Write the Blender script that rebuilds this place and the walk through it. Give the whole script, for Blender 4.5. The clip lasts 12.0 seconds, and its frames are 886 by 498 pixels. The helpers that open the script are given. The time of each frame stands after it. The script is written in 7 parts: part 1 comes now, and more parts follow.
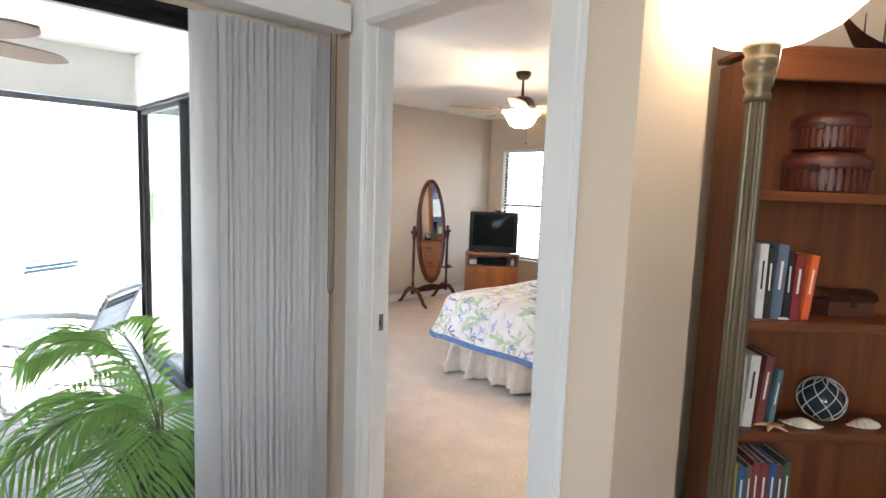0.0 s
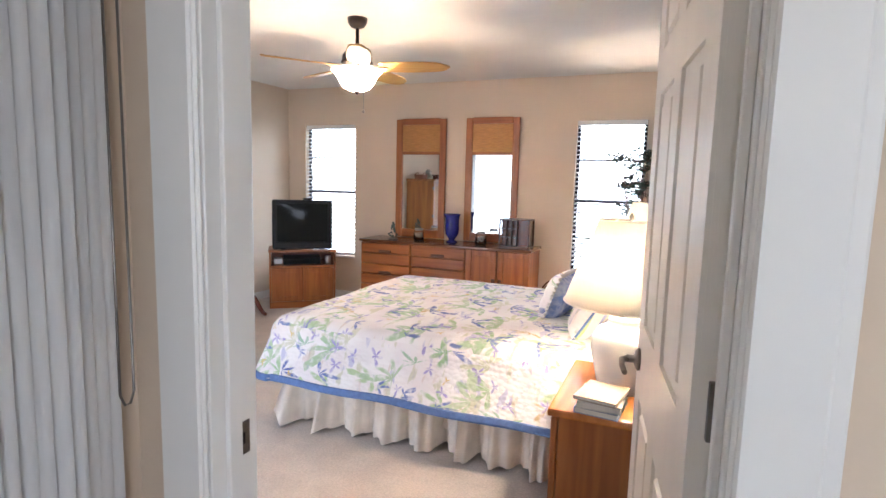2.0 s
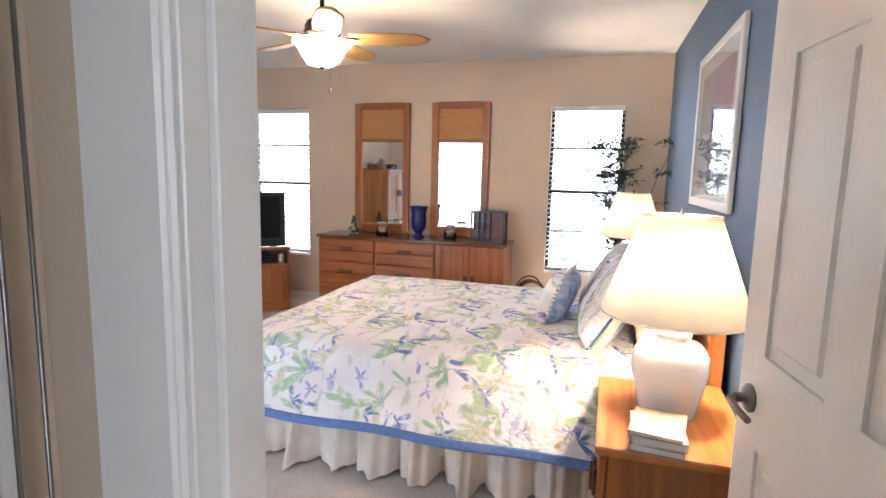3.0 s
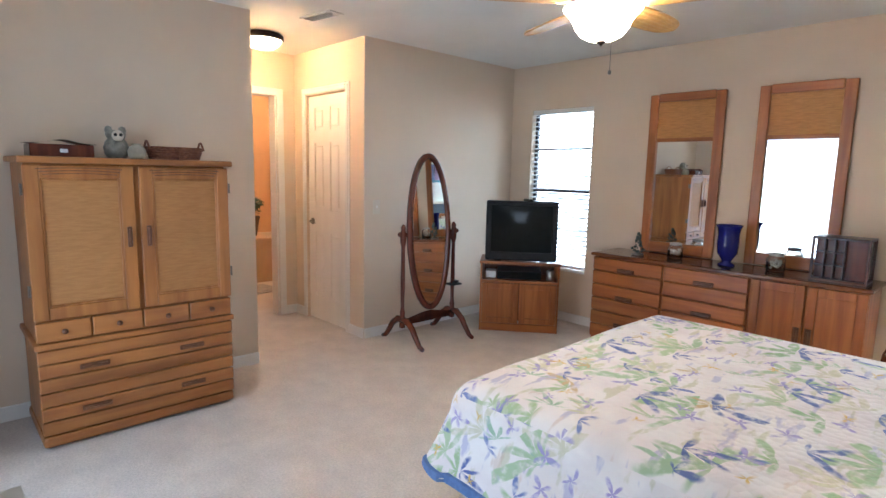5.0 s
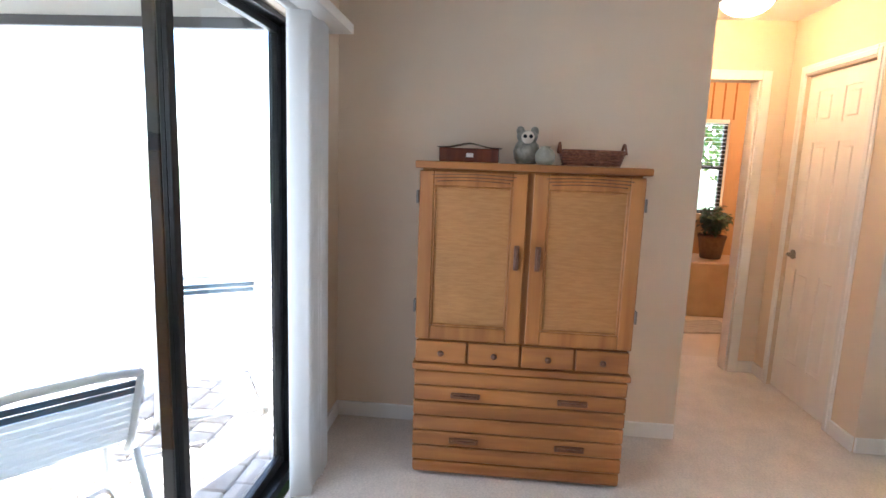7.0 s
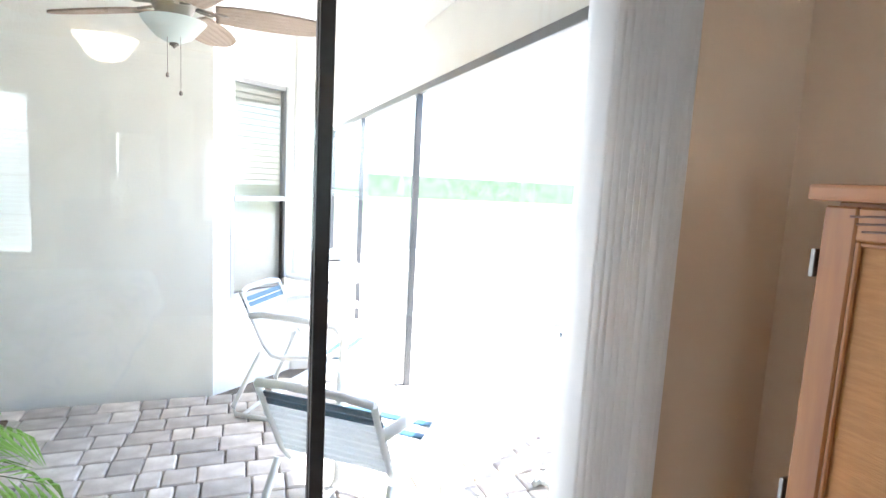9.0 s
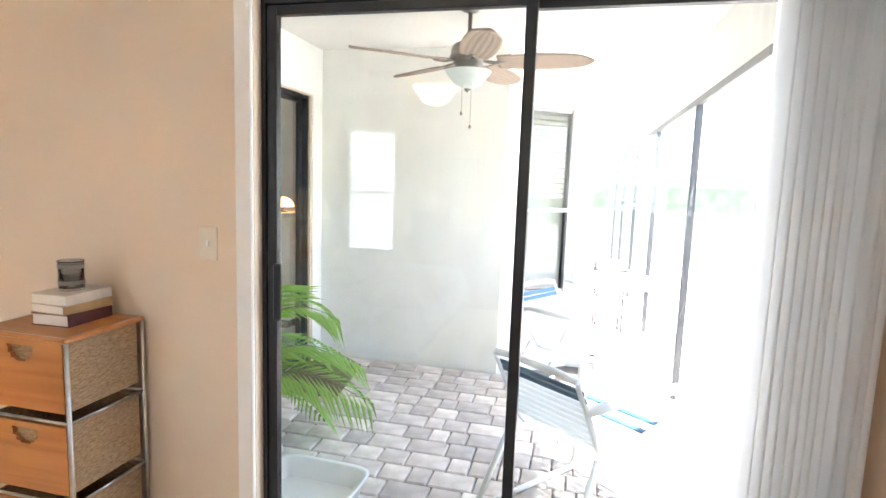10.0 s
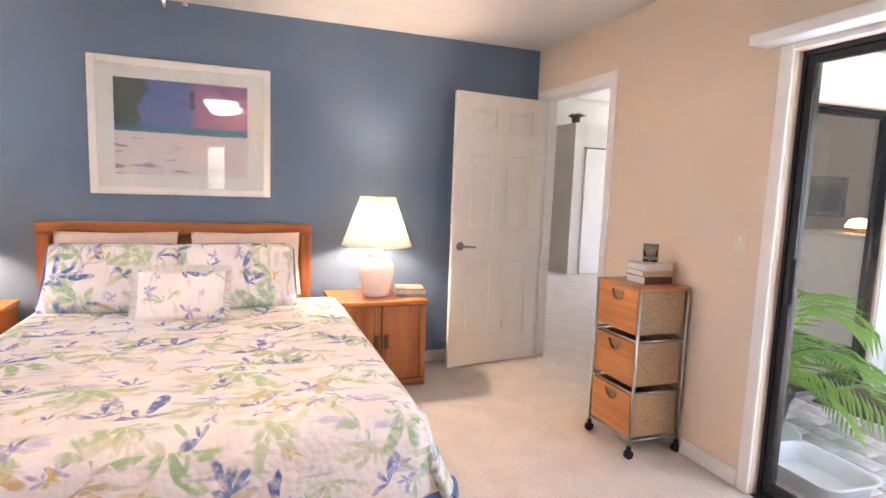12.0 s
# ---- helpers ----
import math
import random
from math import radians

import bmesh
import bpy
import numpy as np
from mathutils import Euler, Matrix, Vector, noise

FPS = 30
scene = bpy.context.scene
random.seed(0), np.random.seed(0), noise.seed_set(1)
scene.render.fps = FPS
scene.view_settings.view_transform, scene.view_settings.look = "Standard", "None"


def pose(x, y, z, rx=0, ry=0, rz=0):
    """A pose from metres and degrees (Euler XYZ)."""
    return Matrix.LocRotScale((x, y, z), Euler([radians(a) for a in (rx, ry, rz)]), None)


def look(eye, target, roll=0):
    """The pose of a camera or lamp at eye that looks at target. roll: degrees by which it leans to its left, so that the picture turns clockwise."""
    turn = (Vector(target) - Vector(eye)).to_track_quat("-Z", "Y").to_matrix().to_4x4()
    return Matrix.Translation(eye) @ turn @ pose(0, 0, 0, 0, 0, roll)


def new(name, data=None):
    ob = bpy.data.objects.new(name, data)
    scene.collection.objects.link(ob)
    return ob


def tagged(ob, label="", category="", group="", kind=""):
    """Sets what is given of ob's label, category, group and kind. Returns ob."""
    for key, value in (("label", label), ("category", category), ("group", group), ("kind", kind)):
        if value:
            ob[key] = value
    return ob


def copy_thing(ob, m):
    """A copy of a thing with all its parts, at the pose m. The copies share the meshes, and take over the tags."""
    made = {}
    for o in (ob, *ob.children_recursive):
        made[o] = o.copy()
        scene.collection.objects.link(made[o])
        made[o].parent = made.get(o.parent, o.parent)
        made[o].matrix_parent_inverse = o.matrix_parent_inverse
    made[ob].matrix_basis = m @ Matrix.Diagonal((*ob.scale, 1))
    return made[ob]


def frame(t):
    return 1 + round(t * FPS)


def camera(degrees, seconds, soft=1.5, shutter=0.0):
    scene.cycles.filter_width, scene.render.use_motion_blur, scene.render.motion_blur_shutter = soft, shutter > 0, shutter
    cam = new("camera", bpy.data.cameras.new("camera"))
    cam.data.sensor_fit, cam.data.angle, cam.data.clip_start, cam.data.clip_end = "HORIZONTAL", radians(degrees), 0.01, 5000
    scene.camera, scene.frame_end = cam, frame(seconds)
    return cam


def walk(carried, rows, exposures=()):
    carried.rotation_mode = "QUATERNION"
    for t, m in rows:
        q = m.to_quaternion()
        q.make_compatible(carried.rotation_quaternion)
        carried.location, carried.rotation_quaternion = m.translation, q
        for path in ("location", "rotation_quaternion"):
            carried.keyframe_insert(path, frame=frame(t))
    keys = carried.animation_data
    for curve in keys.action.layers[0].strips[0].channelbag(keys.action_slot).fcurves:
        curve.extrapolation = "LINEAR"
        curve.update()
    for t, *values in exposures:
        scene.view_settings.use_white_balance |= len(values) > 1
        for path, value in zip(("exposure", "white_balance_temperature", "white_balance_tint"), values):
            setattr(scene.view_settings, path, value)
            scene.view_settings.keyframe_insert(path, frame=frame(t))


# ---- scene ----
cam = camera(77.9, 12.0)
PATH = [
    (0, (5.339, -1.401, 1.429), (3.903, -0.026, 1.212), 2.0),
    (0.5, (4.998, -1.205, 1.393), (3.694, 0.296, 1.177), 2.5),
    (1, (4.762, -1.09, 1.377), (3.62, 0.537, 1.158), 1.9),
    (1.5, (4.515, -0.994, 1.395), (3.565, 0.751, 1.166), 1.5),
    (2, (4.319, -0.857, 1.393), (3.554, 0.975, 1.149), 1.5),
    (2.5, (4.139, -0.705, 1.374), (3.539, 1.185, 1.117), 1.7),
    (2.7, (4.05, -0.656, 1.375), (3.497, 1.248, 1.109), 1.5),
    (4.3, (3.783, -0.049, 1.426), (2.797, 1.664, 1.119), 0.9),
    (4.5, (3.767, 0.002, 1.418), (2.649, 1.634, 1.126), 1.4),
    (5, (3.666, 0.178, 1.402), (2.229, 1.541, 1.121), 1.3),
    (5.5, (3.533, 0.366, 1.396), (1.831, 1.379, 1.112), 1.7),
    (6, (3.335, 0.524, 1.428), (1.466, 1.169, 1.122), 2.2),
    (6.5, (3.117, 0.704, 1.423), (1.153, 0.933, 1.119), 1.6),
    (7, (2.861, 0.804, 1.422), (0.892, 0.643, 1.112), 2.1),
    (9, (1.594, 1.247, 1.398), (0.91, -0.616, 1.149), 3.1),
    (9.5, (1.418, 1.427, 1.401), (1.347, -0.559, 1.169), 3.0),
    (10, (1.26, 1.632, 1.398), (1.72, -0.299, 1.154), 2.0),
    (10.5, (1.092, 1.797, 1.381), (2.05, 0.058, 1.138), 1.1),
    (11.2, (0.834, 2.02, 1.375), (2.337, 0.724, 1.127), 0.3),
    (11.5, (0.729, 2.061, 1.392), (2.406, 1.001, 1.143), 0.3),
    (12, (0.55, 2.167, 1.358), (2.419, 1.495, 1.129), 2.1),
]
walk(cam, [(t, look(eye, target, roll)) for t, eye, target, roll in PATH],
     exposures=((0.0, 3.25, 5850, 12), (1.0, 3.25, 5700, 13), (2.5, 3.2, 5800, 17), (4.5, 3.05, 5350, 9), (5.5, 2.98, 5400, 9), (6.5, 3.02, 5500, 10), (9.0, 3.1, 6000, 11), (10.5, 3.37, 6300, 14), (12.0, 3.37, 6200, 23)))

# ---- world, sun, large lights ----
world = bpy.data.worlds.new("sky")
scene.world = world
world.use_nodes = True
_wn = world.node_tree
_sky = _wn.nodes.new("ShaderNodeTexSky")
_sky.sky_type, _sky.sun_disc = "NISHITA", False
_sky.sun_elevation, _sky.sun_rotation = radians(65.6), radians(287)
_wn.links.new(_sky.outputs[0], _wn.nodes["Background"].inputs[0])
_wn.nodes["Background"].inputs[1].default_value = 0.15

_sun = new("sun", bpy.data.lights.new("sun", "SUN"))
_sun.data.energy, _sun.data.angle, _sun.data.color = 3.8, radians(0.6), (1.0, 0.96, 0.88)
_sun.matrix_world = look((0, 0, 30), (13, -4, 0))


def window_lamp(name, x, y, z, w, h, yaw, power, color=(0.86, 0.93, 1.0)):
    """A soft lamp in the plane of an opening that stands in for the sky's light."""
    ob = new(name, bpy.data.lights.new(name, "AREA"))
    ob.data.shape, ob.data.size, ob.data.size_y = "RECTANGLE", w, h
    ob.data.energy, ob.data.color = power, color
    ob.matrix_world = pose(x, y, z, 90, 0, yaw)
    return ob


window_lamp("window_w_light", 0.59, 4.71, 1.26, 0.66, 1.45, 180, 3.3)
window_lamp("slider_light", 1.42, -0.03, 1.0, 1.7, 1.95, 0, 2.6)
window_lamp("window_e_light", 3.73, 4.71, 1.26, 0.60, 1.45, 180, 3.3)


def bulb(name, x, y, z, power, color, radius=0.04):
    ob = new(name, bpy.data.lights.new(name, "POINT"))
    ob.data.energy, ob.data.color, ob.data.shadow_soft_size = power, color, radius
    ob.location = (x, y, z)
    return ob


WARM = (1.0, 0.76, 0.52)
bulb("lamp_bulb_south", 4.175, 1.34, 1.08, 12, WARM)
bulb("lamp_bulb_north", 4.13, 3.84, 1.08, 15, WARM)
bulb("fan_bulb", 2.34, 2.34, 2.075, 15, (1.0, 0.74, 0.46), 0.05)
bulb("hall_bulb", -0.56, 2.20, 2.34, 13, (1.0, 0.58, 0.24), 0.06)
# added out of view to brighten the bathroom with a warm glow
bulb("unseen_bathroom_bulb", -2.4, 3.3, 2.2, 5, (1.0, 0.62, 0.3), 0.08)
bulb("torchiere_bulb", 4.838, 0.19, 1.95, 0.35, (1.0, 0.58, 0.26), 0.05)
# two fill lamps in made-up openings out of view, brightening the living room
window_lamp("living_south_fill", 6.2, -7.64, 1.55, 3.0, 1.5, 0, 14, (0.92, 0.96, 1.0))
window_lamp("living_east_fill", 9.25, -5.9, 1.55, 2.5, 1.5, 90, 24, (0.92, 0.96, 1.0))

# ---- materials ----


def mat(name, color, rough=0.6, metal=0.0, var=0.0, scale=6.0, bump=0.0, bscale=60.0, stretch=(1, 1, 1), color2=None, spec=0.5, rand=0.0, coord="Object", detail=4.0):
    """A surface of a base colour that drifts towards color2 at two scales, with fine relief."""
    m = bpy.data.materials.new(name)
    m.use_nodes = True
    t = m.node_tree
    b = t.nodes["Principled BSDF"]
    b.inputs["Roughness"].default_value, b.inputs["Metallic"].default_value = rough, metal
    b.inputs["Specular IOR Level"].default_value = spec
    b.inputs["Base Color"].default_value = (*color, 1)
    tc = t.nodes.new("ShaderNodeTexCoord")
    mp = t.nodes.new("ShaderNodeMapping")
    mp.inputs["Scale"].default_value = stretch
    t.links.new(tc.outputs[coord], mp.inputs[0])
    last = None
    if var or color2:
        n = t.nodes.new("ShaderNodeTexNoise")
        n.inputs["Scale"].default_value, n.inputs["Detail"].default_value = scale, detail
        n.inputs["Distortion"].default_value = 0.4
        t.links.new(mp.outputs[0], n.inputs["Vector"])
        r = t.nodes.new("ShaderNodeValToRGB")
        c2 = color2 or tuple(c * (1 - var) for c in color)
        r.color_ramp.elements[0].color, r.color_ramp.elements[1].color = (*c2, 1), (*color, 1)
        r.color_ramp.elements[0].position, r.color_ramp.elements[1].position = 0.35, 0.65
        t.links.new(n.outputs["Fac"], r.inputs[0])
        last = r.outputs[0]
    if rand:
        oi = t.nodes.new("ShaderNodeObjectInfo")
        hs = t.nodes.new("ShaderNodeHueSaturation")
        ma = t.nodes.new("ShaderNodeMath")
        ma.operation = "MULTIPLY_ADD"
        ma.inputs[1].default_value, ma.inputs[2].default_value = rand, 1 - rand / 2
        t.links.new(oi.outputs["Random"], ma.inputs[0])
        t.links.new(ma.outputs[0], hs.inputs["Value"])
        hs.inputs["Color"].default_value = (*color, 1)
        if last:
            t.links.new(last, hs.inputs["Color"])
        last = hs.outputs[0]
    if last:
        t.links.new(last, b.inputs["Base Color"])
    if bump:
        n2 = t.nodes.new("ShaderNodeTexNoise")
        n2.inputs["Scale"].default_value, n2.inputs["Detail"].default_value = bscale, 3
        t.links.new(mp.outputs[0], n2.inputs["Vector"])
        bp = t.nodes.new("ShaderNodeBump")
        bp.inputs["Strength"].default_value, bp.inputs["Distance"].default_value = bump, 0.004
        t.links.new(n2.outputs["Fac"], bp.inputs["Height"])
        t.links.new(bp.outputs[0], b.inputs["Normal"])
    return m


def wood(name, light, dark, axis="z", rough=0.35, bands=14.0):
    """Wood with long grain along one axis and fine pores."""
    s = {"x": (0.9, bands, bands), "y": (bands, 0.9, bands), "z": (bands, bands, 0.9)}[axis]
    return mat(name, light, rough, color2=dark, scale=1.6, stretch=s, bump=0.12, bscale=9.0, rand=0.16, detail=6.0)


def glow(name, color, strength):
    m = bpy.data.materials.new(name)
    m.use_nodes = True
    b = m.node_tree.nodes["Principled BSDF"]
    b.inputs["Base Color"].default_value = (0.8, 0.78, 0.72, 1)
    b.inputs["Emission Color"].default_value = (*color, 1)
    b.inputs["Emission Strength"].default_value = strength
    b.inputs["Roughness"].default_value = 0.3
    return m


def glass(name, tint=(1, 1, 1), rough=0.0, ior=1.45):
    m = bpy.data.materials.new(name)
    m.use_nodes = True
    b = m.node_tree.nodes["Principled BSDF"]
    b.inputs["Base Color"].default_value = (*tint, 1)
    b.inputs["Transmission Weight"].default_value = 1.0
    b.inputs["Roughness"].default_value, b.inputs["IOR"].default_value = rough, ior
    return m


def translucent(name, color, amount=0.5, rough=0.8):
    """Cloth or paper that lets light through."""
    m = bpy.data.materials.new(name)
    m.use_nodes = True
    t = m.node_tree
    d, tr, mx = t.nodes.new("ShaderNodeBsdfDiffuse"), t.nodes.new("ShaderNodeBsdfTranslucent"), t.nodes.new("ShaderNodeMixShader")
    w = t.nodes.new("ShaderNodeTexNoise")
    w.inputs["Scale"].default_value = 90
    r = t.nodes.new("ShaderNodeValToRGB")
    r.color_ramp.elements[0].color = (*(c * 0.9 for c in color), 1)
    r.color_ramp.elements[1].color = (*color, 1)
    t.links.new(w.outputs["Fac"], r.inputs[0])
    for n in (d, tr):
        t.links.new(r.outputs[0], n.inputs["Color"])
    mx.inputs[0].default_value = amount
    t.links.new(d.outputs[0], mx.inputs[1])
    t.links.new(tr.outputs[0], mx.inputs[2])
    t.links.new(mx.outputs[0], t.nodes["Material Output"].inputs["Surface"])
    return m


MW = mat("wall_paint", (0.68, 0.55, 0.415), 0.75, var=0.05, scale=1.5, bump=0.25, bscale=90)
MBLUE = mat("blue_wall_paint", (0.125, 0.185, 0.28), 0.7, var=0.08, scale=1.2, bump=0.25, bscale=90)
MCEIL = mat("ceiling_paint", (0.74, 0.72, 0.68), 0.9, var=0.04, scale=3, bump=0.5, bscale=40)
MTRIM = mat("white_trim_paint", (0.78, 0.76, 0.72), 0.4, var=0.04, scale=4, bump=0.05, bscale=30)
MDOOR = mat("door_paint", (0.84, 0.80, 0.73), 0.38, var=0.05, scale=2, bump=0.1, bscale=70, stretch=(4, 4, 0.4))
def carpet():
    """Cut pile: fine tufts, and pile shading from feet painted as broad darker patches."""
    m = mat("carpet", (0.71, 0.64, 0.575), 0.97, var=0.16, scale=95, bump=1.0, bscale=170, spec=0.1)
    t = m.node_tree
    b = t.nodes["Principled BSDF"]
    fine = b.inputs["Base Color"].links[0].from_socket
    tc, n, r, mx = (t.nodes.new(k) for k in ("ShaderNodeTexCoord", "ShaderNodeTexNoise", "ShaderNodeValToRGB", "ShaderNodeMix"))
    n.inputs["Scale"].default_value, n.inputs["Detail"].default_value, n.inputs["Roughness"].default_value = 5.0, 6.0, 0.65
    t.links.new(tc.outputs["Object"], n.inputs["Vector"])
    r.color_ramp.elements[0].position, r.color_ramp.elements[1].position = 0.38, 0.62
    r.color_ramp.elements[0].color, r.color_ramp.elements[1].color = (0.89, 0.89, 0.90, 1), (1, 1, 1, 1)
    t.links.new(n.outputs["Fac"], r.inputs[0])
    mx.data_type, mx.blend_type = "RGBA", "MULTIPLY"
    mx.inputs[0].default_value = 1.0
    t.links.new(fine, mx.inputs[6])
    t.links.new(r.outputs[0], mx.inputs[7])
    t.links.new(mx.outputs[2], b.inputs["Base Color"])
    return m


MCARPET = carpet()
MEXT = mat("stucco", (0.85, 0.85, 0.80), 0.9, var=0.06, scale=4, bump=0.6, bscale=60)
MBLACK = mat("black_metal", (0.018, 0.018, 0.02), 0.35, 0.3, var=0.3, scale=20)
MBRONZE = mat("dark_bronze", (0.045, 0.032, 0.025), 0.35, 0.8, var=0.3, scale=20)
MSTEEL = mat("brushed_steel", (0.5, 0.49, 0.47), 0.3, 1.0, var=0.2, scale=30)
MPEWTER = mat("pewter", (0.25, 0.23, 0.21), 0.35, 1.0, var=0.2, scale=30)
MGLASS = glass("window_glass", (0.97, 1.0, 0.99))
MMIRROR = mat("mirror_glass", (0.9, 0.92, 0.92), 0.01, 1.0)
OAK, OAKD = (0.37, 0.125, 0.028), (0.24, 0.072, 0.016)
MOAKZ = wood("oak_upright", OAK, OAKD, "z")
MOAKX = wood("oak_level_x", OAK, OAKD, "x")
MOAKY = wood("oak_level_y", OAK, OAKD, "y")
MARMZ = wood("armoire_oak_upright", (0.38, 0.158, 0.040), (0.25, 0.094, 0.023), "z", 0.4, 10.0)
MARMY = wood("armoire_oak_level", (0.37, 0.150, 0.038), (0.22, 0.080, 0.020), "y", 0.4, 9.0)
MCANE = mat("woven_cane", (0.37, 0.175, 0.05), 0.6, color2=(0.31, 0.14, 0.038), scale=40, stretch=(1, 0.4, 3), bump=0.5, bscale=160)
MCHERRY = wood("cherry_wood", (0.14, 0.035, 0.016), (0.07, 0.016, 0.01), "z", 0.25)
MBROWN = wood("bookcase_wood", (0.18, 0.054, 0.015), (0.10, 0.027, 0.008), "x", 0.35)
MBROWNZ = wood("bookcase_wood_upright", (0.18, 0.054, 0.015), (0.10, 0.027, 0.008), "z", 0.35)
# for dark joints, and for shade painted in drawer slots and over a door
MGROOVE = mat("dark_joint_and_shade", (0.035, 0.016, 0.009), 0.7, var=0.2)
MPLASTIC = mat("black_plastic", (0.012, 0.012, 0.013), 0.5, var=0.2, scale=30, spec=0.25)
MSCREEN = mat("tv_glass", (0.012, 0.014, 0.014), 0.10, var=0.1, spec=0.06)
MWHITEP = mat("white_plastic", (0.75, 0.75, 0.72), 0.35, var=0.05)
MSHADE = translucent("lamp_shade_cloth", (0.94, 0.89, 0.81), 0.36)
MCERAMIC = mat("white_ceramic", (0.80, 0.77, 0.72), 0.12, var=0.03, scale=6)
MBLIND = translucent("vertical_blind_vinyl", (0.95, 0.94, 0.925), 0.58)
MSLAT = translucent("window_blind_slat", (0.86, 0.86, 0.85), 0.30)
MSKIRT = mat("linen_skirt", (0.82, 0.73, 0.62), 0.95, var=0.12, scale=14, bump=0.4, bscale=220)
MHEM = mat("blue_binding", (0.13, 0.22, 0.46), 0.9, var=0.2, scale=40)
MPAVER = mat("paver_stone", (0.66, 0.60, 0.54), 0.9, color2=(0.44, 0.38, 0.33), scale=7, bump=0.6, bscale=70, rand=0.55)
MSAND = mat("joint_sand", (0.16, 0.14, 0.12), 1.0, var=0.3, scale=30)

# ---- shape tools ----


def box(bm, a, b, bev=0.0, seg=1):
    """An upright box between two corners, with bevelled edges."""
    c = [(p + q) / 2 for p, q in zip(a, b)]
    s = [abs(q - p) for p, q in zip(a, b)]
    r = bmesh.ops.create_cube(bm, size=1, matrix=Matrix.Translation(c) @ Matrix.Diagonal((*s, 1)))
    if bev:
        bev = min(bev, min(s) * 0.45)
        es = {e for v in r["verts"] for e in v.link_edges}
        bmesh.ops.bevel(bm, geom=list(es), offset=bev, segments=seg, affect="EDGES", profile=0.6)
    return bm


def lathe(bm, prof, n=24, at=(0, 0, 0), scale=(1, 1), m=None):
    """A turned body: prof is a run of (radius, height)."""
    rings = []
    for r, z in prof:
        ring = []
        for i in range(n):
            a = 2 * math.pi * i / n
            p = Vector((r * math.cos(a) * scale[0], r * math.sin(a) * scale[1], z))
            p = m @ p if m else p
            ring.append(bm.verts.new(p + Vector(at)))
        rings.append(ring)
    for p, q in zip(rings, rings[1:]):
        for i in range(n):
            bm.faces.new((p[i], p[(i + 1) % n], q[(i + 1) % n], q[i]))
    for ring, flip in ((rings[0], True), (rings[-1], False)):
        if prof[0 if flip else -1][0] > 1e-5:
            bm.faces.new(ring[::-1] if flip else ring)
    for f in bm.faces:
        f.smooth = True
    return bm


def tube(bm, pts, r, n=8, r2=None, flat=1.0):
    """A round bar along points, tapering from r to r2."""
    pts = [Vector(p) for p in pts]
    r2 = r if r2 is None else r2
    rings, up = [], None
    for i, p in enumerate(pts):
        d = (pts[min(i + 1, len(pts) - 1)] - pts[max(i - 1, 0)]).normalized()
        if up is None:
            up = Vector((0, 0, 1)) if abs(d.z) < 0.9 else Vector((1, 0, 0))
        u = d.cross(up).normalized()
        up = u.cross(d).normalized()
        rr = r + (r2 - r) * i / max(1, len(pts) - 1)
        rings.append([bm.verts.new(p + u * rr * math.cos(2 * math.pi * k / n) + up * rr * flat * math.sin(2 * math.pi * k / n)) for k in range(n)])
    for a, b in zip(rings, rings[1:]):
        for k in range(n):
            f = bm.faces.new((a[k], b[k], b[(k + 1) % n], a[(k + 1) % n]))
            f.smooth = True
    bm.faces.new(rings[0])
    bm.faces.new(rings[-1][::-1])
    return bm


def sheet(bm, fn, nu, nv, thick=0.0, smooth=True):
    """A surface fn(u, v) for u, v in 0..1."""
    g = [[bm.verts.new(fn(i / nu, j / nv)) for j in range(nv + 1)] for i in range(nu + 1)]
    for i in range(nu):
        for j in range(nv):
            f = bm.faces.new((g[i][j], g[i + 1][j], g[i + 1][j + 1], g[i][j + 1]))
            f.smooth = smooth
    if thick:
        bmesh.ops.recalc_face_normals(bm, faces=bm.faces)
        bmesh.ops.solidify(bm, geom=bm.faces[:], thickness=thick)
    return bm


def part(name, bm, material, parent=None, label="", loc=None, rz=0):
    """One mesh object under a thing or under a part."""
    me = bpy.data.meshes.new(name)
    bmesh.ops.recalc_face_normals(bm, faces=bm.faces)
    bm.to_mesh(me)
    bm.free()
    me.materials.append(material)
    ob = new(name, me)
    ob.parent = parent
    if loc:
        ob.location = loc
    if rz:
        ob.rotation_euler.z = radians(rz)
    return tagged(ob, label)


def bpart(name, a, b, material, parent=None, bev=0.003, label="", seg=1):
    return part(name, box(bmesh.new(), a, b, bev, seg), material, parent, label)


def thing(name, loc, label, category, group="", rz=0):
    ob = new(name)
    ob.empty_display_size = 0.1
    ob.location, ob.rotation_euler.z = loc, radians(rz)
    return tagged(ob, label, category, group)


def setting(name, boxes, material, label="", bev=0.0):
    bm = bmesh.new()
    for a, b in boxes:
        box(bm, a, b, bev)
    return tagged(part(name, bm, material), label, kind="structure")


H = 2.43      # ceiling
XE, YN = 4.49, 4.59   # faces of the blue wall and of the dresser wall

